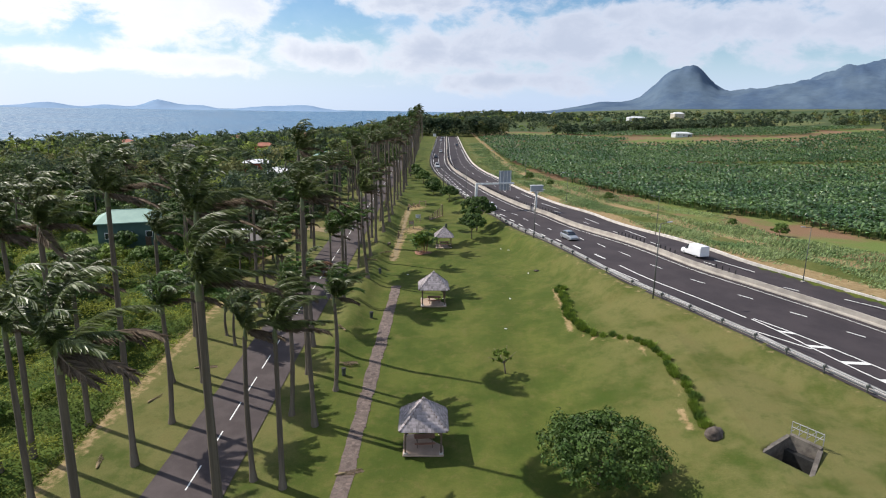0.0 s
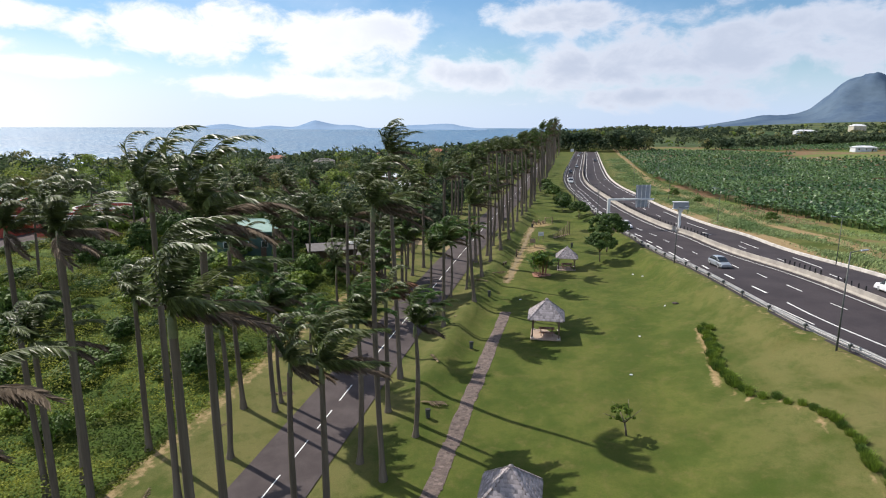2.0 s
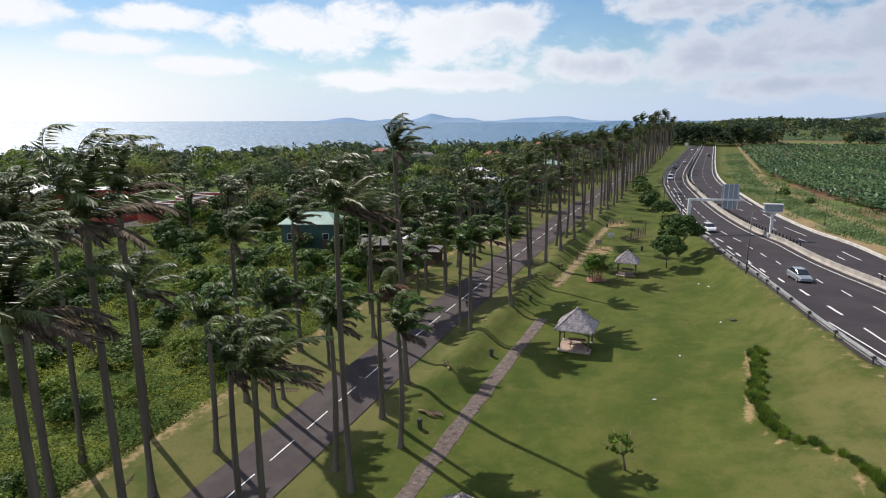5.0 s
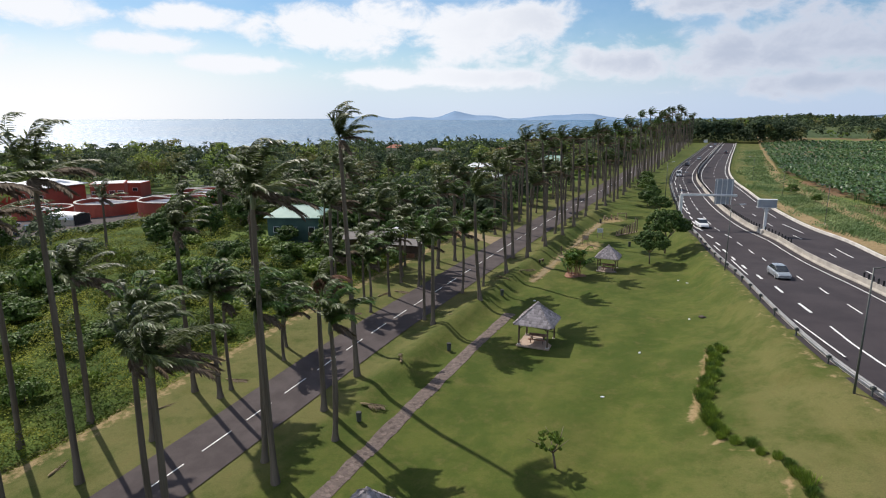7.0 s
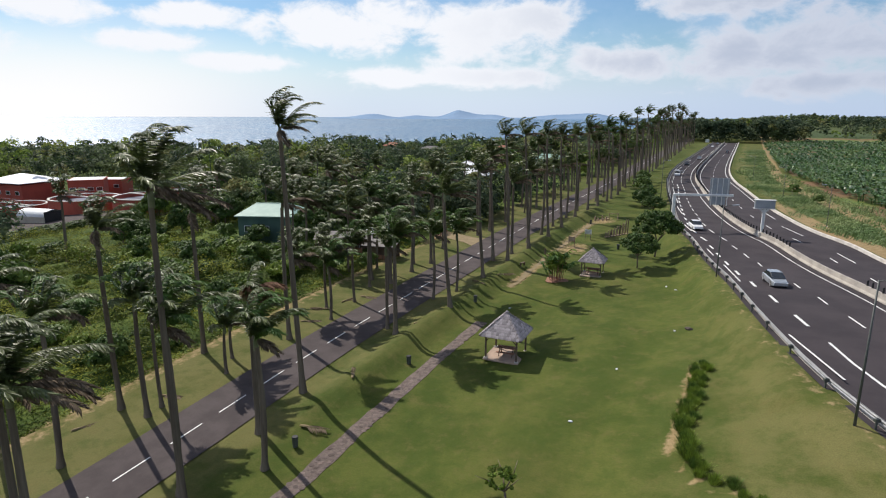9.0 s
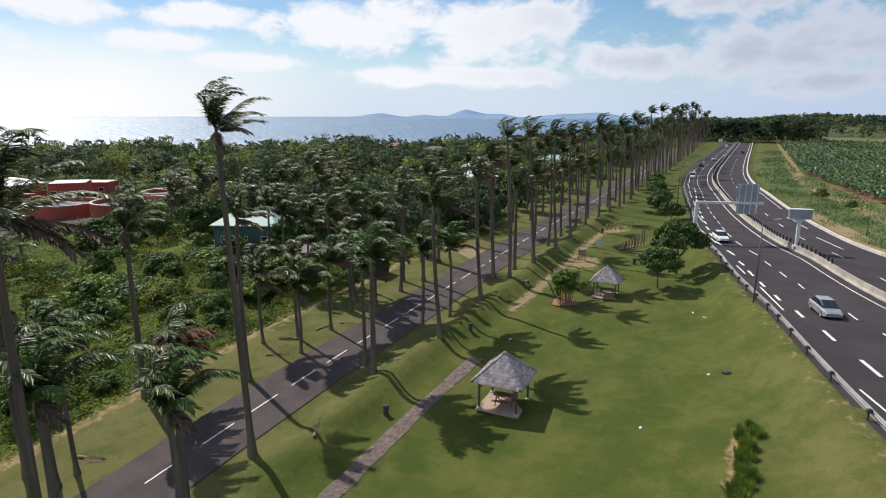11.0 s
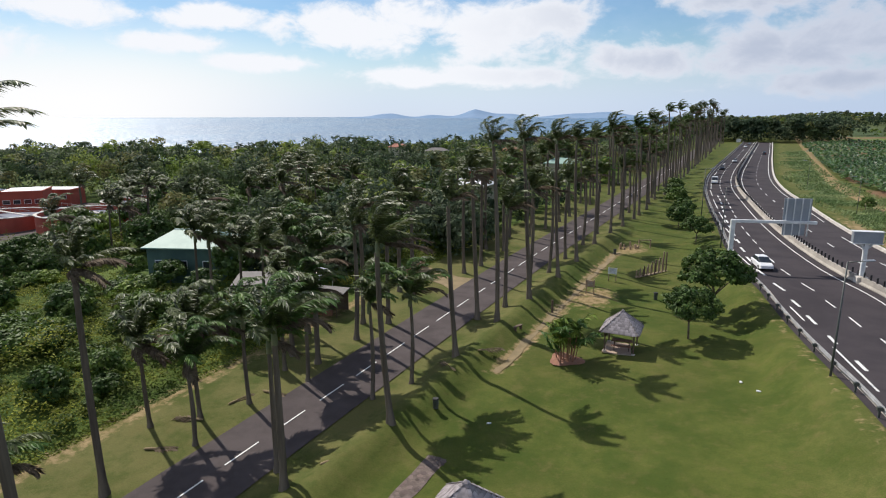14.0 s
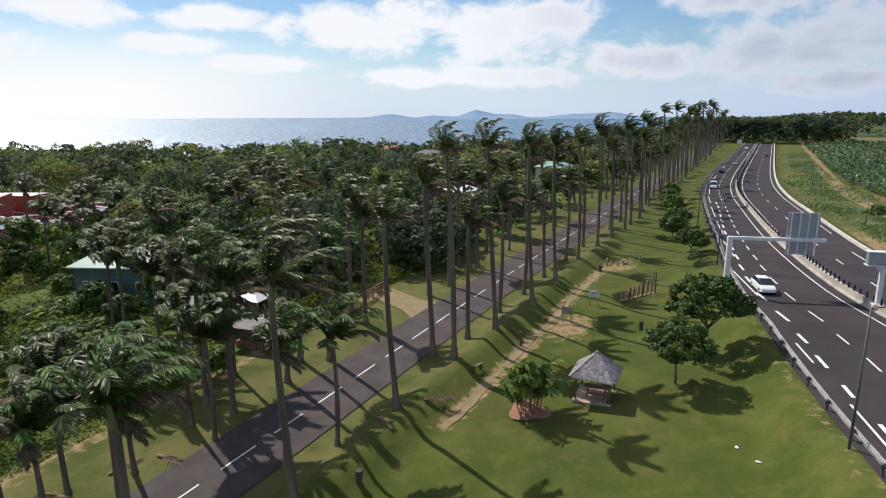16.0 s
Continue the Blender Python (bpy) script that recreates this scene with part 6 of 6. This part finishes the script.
# fitness trail: a rising row of stakes on a beam
stakes = thing("stake_climber", on_ground(-3.4, 136.6, 62), "climbing row of timber stakes rising in height", "play equipment")
part("base_beam", box_mesh("base_beam", 6.0, 0.5, 0.16, timber_pale, 0.03), stakes)
for k in range(8):
    hgt = 0.75 + 0.2 * k + (0.5 if k == 7 else 0)
    for sg in (-1, 1):
        bm = bmesh.new()
        add_rod(bm, (0, 0, 0), (0, 0, hgt), 0.1, 0.09, 8)
        part("stake", bm_mesh("stake", bm, timber_pale if (k + sg) % 3 else timber_dark), stakes, "", Matrix.Translation((-2.7 + 0.75 * k, sg * 0.22, 0.1)))
ring_play = thing("stepping_posts", on_ground(-9.6, 150.5, 15), "ring of short timber stepping posts on bare ground", "play equipment")
for k in range(9):
    a = k * 0.7
    bm = bmesh.new()
    add_rod(bm, (0, 0, -0.1), (0, 0, 0.35 + 0.25 * (k % 3)), 0.16, 0.15, 8)
    part("stepping_post", bm_mesh("stepping_post", bm, timber_pale), ring_play, "", Matrix.Translation((1.3 * math.cos(a), 1.0 * math.sin(a), 0)))
bars = thing("balance_frame", on_ground(-7.4, 151.5, 30), "low timber balance frame on two posts", "play equipment")
for sg in (-1, 1):
    part("post", box_mesh("post", 0.16, 0.16, 1.4, timber_pale, 0.02), bars, "", Matrix.Translation((sg * 0.9, 0, 0)))
part("rail", box_mesh("rail", 2.0, 0.12, 0.12, timber_pale, 0.02), bars, "", Matrix.Translation((0, 0, 1.2)))

# fallen fronds, litter
FALLEN = frond_mesh("fallen_frond", 0, 4, 2.2, 900, frond_brown, 0.12, 0.1, 22, True)
SHEATH_V, SHEATH_F = [], []
for i in range(7):
    s = i / 6
    for k in range(5):
        a = math.pi * (k / 4)
        r = 0.22 * math.sin(math.pi * (0.15 + 0.8 * s)) + 0.02
        SHEATH_V.append((1.3 * s, r * math.cos(a), 0.04 + 0.5 * r * math.sin(a)))
for i in range(6):
    for k in range(4):
        SHEATH_F.append((5 * i + k, 5 * i + k + 1, 5 * i + k + 6, 5 * i + k + 5))
SHEATH = mesh_of("frond_sheath", SHEATH_V, SHEATH_F, path_sand)
for x, y, a in ((-26.1, 78.9, 30), (-25.5, 83.4, 200), (-25.7, 85.9, 80), (-11.9, 69.6, 120), (-11.7, 62.4, 10), (-13.4, 82.7, 60), (-12.0, 102.5, 40), (-11.8, 98.0, 150), (-26.8, 61.0, 15), (-28.5, 54.2, 70), (-27.8, 44.5, 110), (-8.2, 44.6, 20), (-24.9, 88.8, 5)):
    fz = thing("fallen_frond", on_ground(x, y, a, 0.04), "dry pale palm frond fallen on the grass", "palm frond", "fallen fronds")
    part("blade", FALLEN, fz, "withered brown leaflets", Matrix.Translation((0.5, 0, 0.08)) @ Matrix.Diagonal((0.8, 0.7, 0.6, 1)))
    part("sheath", SHEATH, fz, "pale curled leaf sheath", Matrix.Diagonal((0.8, 0.6, 1, 1)))
bm = bmesh.new()
bmesh.ops.create_icosphere(bm, subdivisions=1, radius=0.16, matrix=Matrix.Diagonal((1.3, 0.8, 0.4, 1)))
SCRAP = bm_mesh("scrap", bm, white_metal)
for x, y in ((9.3, 106.3), (10.6, 104.9), (12.4, 89.9), (7.6, 70.8), (8.9, 80.5), (-6.3, 93), (9.2, 117)):
    ob = new("litter", SCRAP)
    ob.matrix_basis = on_ground(x, y, x * 50, 0.05)
    tagged(ob, "scrap of white litter on the lawn", "litter", "scraps of litter")

# culvert mouth cut into the slope
cul = thing("culvert", pose(0, 0, 0), "concrete culvert mouth with wing walls and railing in the slope", "culvert")


def wall_between(name, p, q, z0, zp, zq, w, parent, material, label=""):
    p, q = Vector((*p, 0)), Vector((*q, 0))
    s = (q - p).cross(Vector((0, 0, 1))).normalized() * (w / 2)
    v = []
    for a, zt in ((p, zp), (q, zq)):
        for sg in (-1, 1):
            v += [(a.x + s.x * sg, a.y + s.y * sg, z0), (a.x + s.x * sg, a.y + s.y * sg, zt)]
    f = [(0, 1, 3, 2), (4, 6, 7, 5), (0, 4, 5, 1), (2, 3, 7, 6), (1, 5, 7, 3), (0, 2, 6, 4)]
    return part(name, mesh_of(name, v, f, material, flat=True), parent, label)


ca, cb, cc, cd = CULVERT
gz = [ground_z(*c) for c in CULVERT]
wall_between("wing_wall", ca, cd, gz[3] - 2.4, gz[0] + 0.3, gz[3] - 0.12, 0.32, cul, rock_grey, "sloping concrete wing wall")
wall_between("wing_wall", cb, cc, gz[2] - 2.4, gz[1] + 0.3, gz[2] - 0.12, 0.32, cul, rock_grey, "sloping concrete wing wall")
wall_between("lintel", (ca[0] + 0.1, ca[1]), (cb[0], cb[1] - 0.1), gz[0] - 0.75, gz[0] + 0.42, gz[1] + 0.42, 0.42, cul, rock_grey, "concrete lintel over the opening")
# no pipe behind: a solid black panel paints the shade of its mouth
wall_between("opening", (ca[0] - 0.3, ca[1] - 0.25), (cb[0] - 0.3, cb[1] - 0.25), gz[0] - 2.8, gz[0] - 0.7, gz[1] - 0.7, 0.5, cul, rubber_and_shade, "black panel painting the shade in the pipe's mouth")
A3, B3 = Vector((ca[0] + 0.25, ca[1] + 0.2, gz[0] + 0.4)), Vector((cb[0] + 0.25, cb[1] + 0.2, gz[1] + 0.4))
railing = part("railing", None, cul, "rusty pale metal railing")
for k in range(5):
    p = A3.lerp(B3, k / 4)
    bm = bmesh.new()
    add_rod(bm, p, p + Vector((0, 0, 0.95)), 0.035, 0.035, 5)
    part("rail_post", bm_mesh("rail_post", bm, galvanised), railing)
for hgt in (0.95, 0.5):
    bm = bmesh.new()
    add_rod(bm, A3 + Vector((0, 0, hgt)), B3 + Vector((0, 0, hgt)), 0.04, 0.04, 5)
    part("rail", bm_mesh("rail", bm, galvanised), railing)
for k in range(4):
    p, q = A3.lerp(B3, k / 4), A3.lerp(B3, (k + 1) / 4)
    bm = bmesh.new()
    add_rod(bm, p + Vector((0, 0, 0.05)), q + Vector((0, 0, 0.92)), 0.025, 0.025, 5)
    part("brace", bm_mesh("brace", bm, galvanised), railing)

def boulder(x, y, sx, sy, sz, seed, label):
    bm = bmesh.new()
    bmesh.ops.create_icosphere(bm, subdivisions=3, radius=1.0)
    for v in bm.verts:
        v.co *= 1 + 0.28 * noise.noise(v.co * 1.4 + Vector((seed, 0, 0))) + 0.1 * noise.noise(v.co * 4)
        v.co.x, v.co.y, v.co.z = v.co.x * sx, v.co.y * sy, max(v.co.z, -0.4) * sz
    ob = new("boulder", bm_mesh("boulder", bm, rock_dark, True))
    ob.matrix_basis = on_ground(x, y, seed * 40, sz * 0.25)
    return tagged(ob, label, "rock")


boulder(22.3, 45.4, 0.95, 0.6, 0.5, 1, "dark brown boulder at the end of the ditch")
boulder(13.7, 90.2, 0.4, 0.3, 0.18, 4, "small dark stone in the grass beside the guardrail")

# ---- houses on the seaward side ----
def hip_roof(name, w, d, z0, rise_h, ridge_len, material, over=0.5):
    a, b = w / 2 + over, d / 2 + over
    r = ridge_len / 2
    v = [(-a, -b, z0), (a, -b, z0), (a, b, z0), (-a, b, z0), (-r, 0, z0 + rise_h), (r, 0, z0 + rise_h), (-a, -b, z0 - 0.16), (a, -b, z0 - 0.16), (a, b, z0 - 0.16), (-a, b, z0 - 0.16)]
    f = [(0, 1, 5, 4), (1, 2, 5), (2, 3, 4, 5), (3, 0, 4), (0, 6, 7, 1), (1, 7, 8, 2), (2, 8, 9, 3), (3, 9, 6, 0), (6, 9, 8, 7)]
    return mesh_of(name, v, f, material, flat=True)


def house(x, y, turn, w, d, h, rise_h, wall_m, roof_m, label, ridge=None, windows=3, base=0.0):
    ob = thing("house", on_ground(x, y, turn, base), label, "house")
    part("wall", box_mesh("wall", w, d, h + 0.6, wall_m), ob, "", Matrix.Translation((0, 0, -0.6)))
    part("roof", hip_roof("roof", w, d, h, rise_h, w * 0.45 if ridge is None else ridge, roof_m), ob)
    for face in (-1, 1):
        for k in range(windows):
            win = part("window", box_mesh("window_frame", 1.2, 0.1, 1.2, white_metal, 0.02), ob, "", Matrix.Translation((w * ((k + 0.5) / windows - 0.5), face * (d / 2 + 0.02), h * 0.38)))
            part("pane", box_mesh("pane", 1.0, 0.12, 1.0, glass_dark), win, "", Matrix.Translation((0, 0, 0.1)))
    part("door", box_mesh("door", 0.95, 0.1, 2.05, timber_dark, 0.01), ob, "", Matrix.Translation((w * 0.25 + 0.6, -d / 2 - 0.02, 0)))
    for sg in (-1, 1):
        part("ridge_cap", box_mesh("ridge_cap", (w * 0.45 if ridge is None else ridge) + 0.2, 0.25, 0.06, roof_m), ob, "", Matrix.Translation((0, 0, h + rise_h - 0.02))) if sg > 0 else None
    return ob


house(-60.3, 110.8, 25, 10.0, 8.5, 4.8, 1.7, wall_teal, roof_green, "low house with pale green metal hip roof among trees", 6)
house(-51.5, 178.5, 5, 8.5, 6.5, 5.2, 1.5, wall_cream, roof_white, "pale two-storey house with light roof among palms", 4)
house(-49.8, 237, 5, 9.5, 7, 5.4, 1.5, wall_cream, roof_green, "pale house with grey-green roof far along the avenue", 5)
house(-76, 231, 12, 10, 6.5, 3.4, 1.3, wall_red, roof_white, "low pinkish-red house with pale metal roof among trees", 6)
house(-150, 330, 25, 12, 8, 4.2, 1.6, wall_cream, roof_grey, "pale house with grey roof among the trees", 5, base=1)
house(-218, 395, 20, 12, 9, 5.5, 2.2, wall_cream, roof_red, "distant house with orange tiled roof in the woods", 5, base=2)
house(-205, 560, 0, 14, 10, 5.5, 2.2, wall_cream, roof_red, "distant house with orange tiled roof in the woods", 5, base=3)
house(-120, 470, 30, 12, 9, 5.5, 2.2, wall_cream, roof_red, "distant house with orange tiled roof in the woods", 5, base=2)
house(-300, 330, 10, 12, 8, 4.5, 1.6, wall_cream, roof_grey, "distant pale house in the shore woods", 5, base=2)
house(-95, 300, 15, 9, 7, 4.6, 1.6, wall_red, roof_red, "red-roofed house among the trees", 4, base=1)
house(190, 520, 10, 15, 7, 3.2, 1.2, roof_white, roof_white, "white shed beyond the plantation", 8)
house(260, 900, 10, 26, 10, 5, 2, roof_white, roof_white, "long white farm building far across the plain", 14)
house(330, 930, 10, 16, 12, 7, 2.5, wall_cream, roof_white, "pale farmhouse far across the plain", 8)

# timber sheds and awning near the avenue
shed = thing("shed", on_ground(-40.5, 106.0, 32) @ Matrix.Diagonal((0.72, 0.8, 0.95, 1)), "long open shed with weathered brown-grey roof", "shed")
part("roof", mesh_of("roof", [(-6.5, -2.6, 2.7), (6.5, -2.6, 2.7), (6.5, 2.6, 3.3), (-6.5, 2.6, 3.3), (-6.5, -2.6, 2.6), (6.5, -2.6, 2.6), (6.5, 2.6, 3.2), (-6.5, 2.6, 3.2)], [(0, 1, 2, 3), (7, 6, 5, 4), (0, 4, 5, 1), (1, 5, 6, 2), (2, 6, 7, 3), (3, 7, 4, 0)], roof_grey, True), shed)
for sx in (-6, -2, 2, 6):
    for sy, hh in ((-2.3, 2.65), (2.3, 3.2)):
        part("post", box_mesh("post", 0.15, 0.15, hh, timber_dark), shed, "", Matrix.Translation((sx, sy, 0)))
part("back_wall", box_mesh("back_wall", 12.4, 0.15, 2.9, timber_dark), shed, "", Matrix.Translation((0, 2.2, 0)))
part("counter", box_mesh("counter", 8.0, 0.7, 0.95, timber_red, 0.02), shed, "", Matrix.Translation((0, -1.5, 0)))
shed2 = copy_thing(shed, on_ground(-33.0, 105.5, 12, -0.2))
shed2.scale = (0.42, 0.6, 0.85)
awning = thing("awning", on_ground(-37.6, 109.6, 10), "small white fabric awning on thin posts", "awning")
part("canopy", pyramid("canopy", 1.6, 2.9, 3.7, roof_white, 0.04), awning)
for sx in (-1.5, 1.5):
    for sy in (-1.5, 1.5):
        part("post", box_mesh("post", 0.06, 0.06, 2.9, white_metal), awning, "", Matrix.Translation((sx, sy, 0)))
gate = thing("fence", on_ground(-31.5, 122.8, 100), "reddish timber rail fence beside the driveway", "fence")
for k in range(6):
    part("post", box_mesh("post", 0.14, 0.14, 1.35, timber_red, 0.01), gate, "", Matrix.Translation((-3 + 1.2 * k, 0, 0)))
for hgt in (0.4, 0.8, 1.15):
    part("rail", box_mesh("rail", 6.2, 0.06, 0.14, timber_red), gate, "", Matrix.Translation((0, -0.1, hgt)))

# walled red works yard with tanks, seaward of the scrub
def drum_mesh(name, r, h, t, material, seg=36, z0=0.0):
    v, f = [], []
    for k in range(seg):
        a = 2 * math.pi * k / seg
        c, s = math.cos(a), math.sin(a)
        v += [(r * c, r * s, z0), (r * c, r * s, z0 + h), ((r - t) * c, (r - t) * s, z0 + h), ((r - t) * c, (r - t) * s, z0)]
    for k in range(seg):
        m = 4 * ((k + 1) % seg)
        for e in range(3):
            f.append((4 * k + e, m + e, m + e + 1, 4 * k + e + 1))
    return mesh_of(name, v, f, material, flat=True)


def disc_mesh(name, r, z, material, seg=36):
    return mesh_of(name, [(r * math.cos(2 * math.pi * k / seg), r * math.sin(2 * math.pi * k / seg), z) for k in range(seg)], [tuple(range(seg))], material, True)


def tank(x, y, r, h, label):
    ob = thing("round_tank", on_ground(x, y, 0, -0.3), label, "tank", "round tanks of the works")
    part("wall", drum_mesh("wall", r, h, 0.35, wall_red), ob, "orange-red rendered wall")
    part("rim", drum_mesh("rim", r + 0.12, 0.14, 0.6, concrete_pale, z0=h), ob, "pale concrete rim")
    part("water", disc_mesh("water", r - 0.3, h - 0.9, pool_water), ob, "pale still water")
    bm = bmesh.new()
    add_box(bm, pose(0, 0, h + 0.15), 2 * r, 0.7, 0.12)
    part("walkway", bm_mesh("walkway", bm, concrete_pale), ob)
    bm = bmesh.new()
    for k in range(9):
        p = -r + 2 * r * k / 8
        add_rod(bm, (p, 0.33, h + 0.2), (p, 0.33, h + 1.2), 0.03, 0.03, 4)
    add_rod(bm, (-r, 0.33, h + 1.2), (r, 0.33, h + 1.2), 0.03, 0.03, 4)
    part("handrail", bm_mesh("handrail", bm, galvanised), ob)


tank(-135, 121, 8.2, 3.6, "round orange-red water tank with walkway")
tank(-117, 127, 8.8, 3.8, "round orange-red water tank with walkway")
tank(-125, 144, 7.5, 3.6, "wide orange-red water tank, partly hidden")
tank(-150, 112, 7.0, 2.6, "low orange-red water tank, partly hidden")


def works_block(x, y, turn, w, d, h, label, roof=None):
    ob = thing("works_building", on_ground(x, y, turn), label, "building", "works buildings")
    part("wall", box_mesh("wall", w, d, h + 0.5, wall_red), ob, "", Matrix.Translation((0, 0, -0.5)))
    if roof:
        part("roof", hip_roof("roof", w, d, h + 0.6, 2.0, w * 0.2, roof_white, 0.9), ob, "white metal hip roof")
    else:
        part("parapet", box_mesh("parapet", w + 0.3, d + 0.3, 0.25, wall_red), ob, "", Matrix.Translation((0, 0, h)))
        part("flat_roof", box_mesh("flat_roof", w - 0.4, d - 0.4, 0.1, roof_white), ob, "pale flat roof", Matrix.Translation((0, 0, h + 0.22)))
    for k in range(4):
        win = part("window", box_mesh("window_frame", 1.6, 0.12, 1.1, white_metal), ob, "", Matrix.Translation((w * ((k + 0.5) / 4 - 0.5), -d / 2 - 0.02, h * 0.5)))
        part("pane", box_mesh("pane", 1.4, 0.14, 0.9, glass_dark), win, "", Matrix.Translation((0, 0, 0.1)))


works_block(-173, 126.5, 8, 15, 13, 5.6, "orange-red works building with white hip roof", True)
works_block(-156, 135, 50, 9, 9, 5.8, "orange-red block with parapet", False)
works_block(-193, 118, 12, 16, 10, 6.2, "orange-red wing with white hip roof", True)
works_block(-164, 145, 30, 14, 7, 4.6, "low orange-red annex with pale flat roof", False)
vault = thing("vaulted_shed", on_ground(-129.3, 106.6, 102) @ Matrix.Diagonal((0.8, 0.9, 0.95, 1)), "white barrel-vaulted shed at the yard's edge", "shed")
vv, vf = [], []
for i in range(11):
    a = math.pi * i / 10
    for yy in (-4.5, 4.5):
        vv.append((3.2 * math.cos(a), yy, 1.6 + 1.6 * math.sin(a)))
for i in range(10):
    vf.append((2 * i, 2 * i + 1, 2 * i + 3, 2 * i + 2))
part("vault", mesh_of("vault", vv, vf, roof_white), vault, "white curved roof")
part("wall", box_mesh("wall", 6.2, 8.8, 1.6, wall_cream), vault)
# the open end is closed by a black panel that paints the shade inside
part("end_wall", box_mesh("end_wall", 5.6, 0.2, 2.6, rubber_and_shade), vault, "black panel painting the shade inside the open end", Matrix.Translation((0, -4.4, 0.2)))
yard_pts = [(-190, 84), (-116, 86), (-114, 104), (-106, 118), (-106, 136), (-118, 152), (-185, 150)]
tagged(new("yard", mesh_of("yard", [(x, y, ground_z(x, y) + 0.25) for x, y in yard_pts], [tuple(range(len(yard_pts)))], asphalt_old)), "grey paved works yard", "yard", kind="structure")
# hedge-topped wall that bounds the yard
for k in range(14):
    t = k / 13
    x, y = -112.5 - 2.0 * math.sin(3.1 * t) + 5 * t ** 2, 80 + 36 * t
    hedge = new("hedge", CROWN_MESHES["dark"])
    hedge.matrix_basis = on_ground(x, y, k * 50, 0.6) @ Matrix.Diagonal((1.0, 0.65, 0.42, 1))
    tagged(hedge, "dark trimmed hedge along the works yard", "hedge", "hedge round the works yard")
for x, y, a, m in ((-127, 93, 70, car_dark), (-129, 97, 72, car_dark), (-124, 90, 60, car_white), (-140, 99, 10, car_white)):
    ob = thing("parked_car", on_ground(x, y, a, 0.3), "car parked in the works yard", "car", "parked cars")
    part("body", loft("body", [(-2.05, 0.74, 0.7, 0.35, 0.82), (-0.6, 0.86, 0.84, 0.25, 0.93), (0.7, 0.86, 0.84, 0.25, 0.93), (2.05, 0.7, 0.64, 0.35, 0.66)], m), ob)
    part("cabin", loft("cabin", [(-1.75, 0.74, 0.62, 0.9, 1.0), (-1.15, 0.76, 0.62, 0.9, 1.38), (0.2, 0.76, 0.64, 0.9, 1.42), (1.05, 0.76, 0.66, 0.9, 0.96)], glass_dark), ob)
    for sx in (-1, 1):
        for yy in (-1.3, 1.3):
            part("wheel", TYRE, ob, "", Matrix.Translation((sx * 0.76, yy, 0.31)))

# ---- stones of the footpath ----
path_bed = bpy.data.objects["path_stone"]
strng = random.Random(12)
STONES = []
for sd in range(6):
    q = random.Random(60 + sd)
    rim = []
    for k in range(7):
        a = 2 * math.pi * k / 7 + q.uniform(-0.2, 0.2)
        r = q.uniform(0.8, 1.1)
        rim.append((r * math.cos(a), r * math.sin(a)))
    v = [(x, y, -0.02) for x, y in rim] + [(x * 0.86, y * 0.86, 0.004) for x, y in rim]
    f = [tuple(range(7, 14))] + [(k, (k + 1) % 7, 7 + (k + 1) % 7, 7 + k) for k in range(7)]
    STONES.append(mesh_of("paving_stone", v, f, stone_pale if sd % 2 else stone_warm, True))
laid = 0
y = 42.0
while y < 88 and laid < 300:
    for lane in range(3):
        size = strng.uniform(0.14, 0.27)
        x = float(road_x(y)) + 11.6 + lane * 0.47 + strng.uniform(-0.08, 0.08)
        yy = y + strng.uniform(-0.12, 0.12)
        if strng.random() < 0.9 and laid < 300:
            part("paving_stone", STONES[strng.randrange(6)], path_bed, "", pose(x, yy, ground_z(x, yy) + 0.035, strng.uniform(-2, 2), strng.uniform(-2, 2), strng.uniform(0, 360)) @ Matrix.Diagonal((size, size * strng.uniform(0.8, 1.1), 1, 1)))
            laid += 1
    y += 0.43
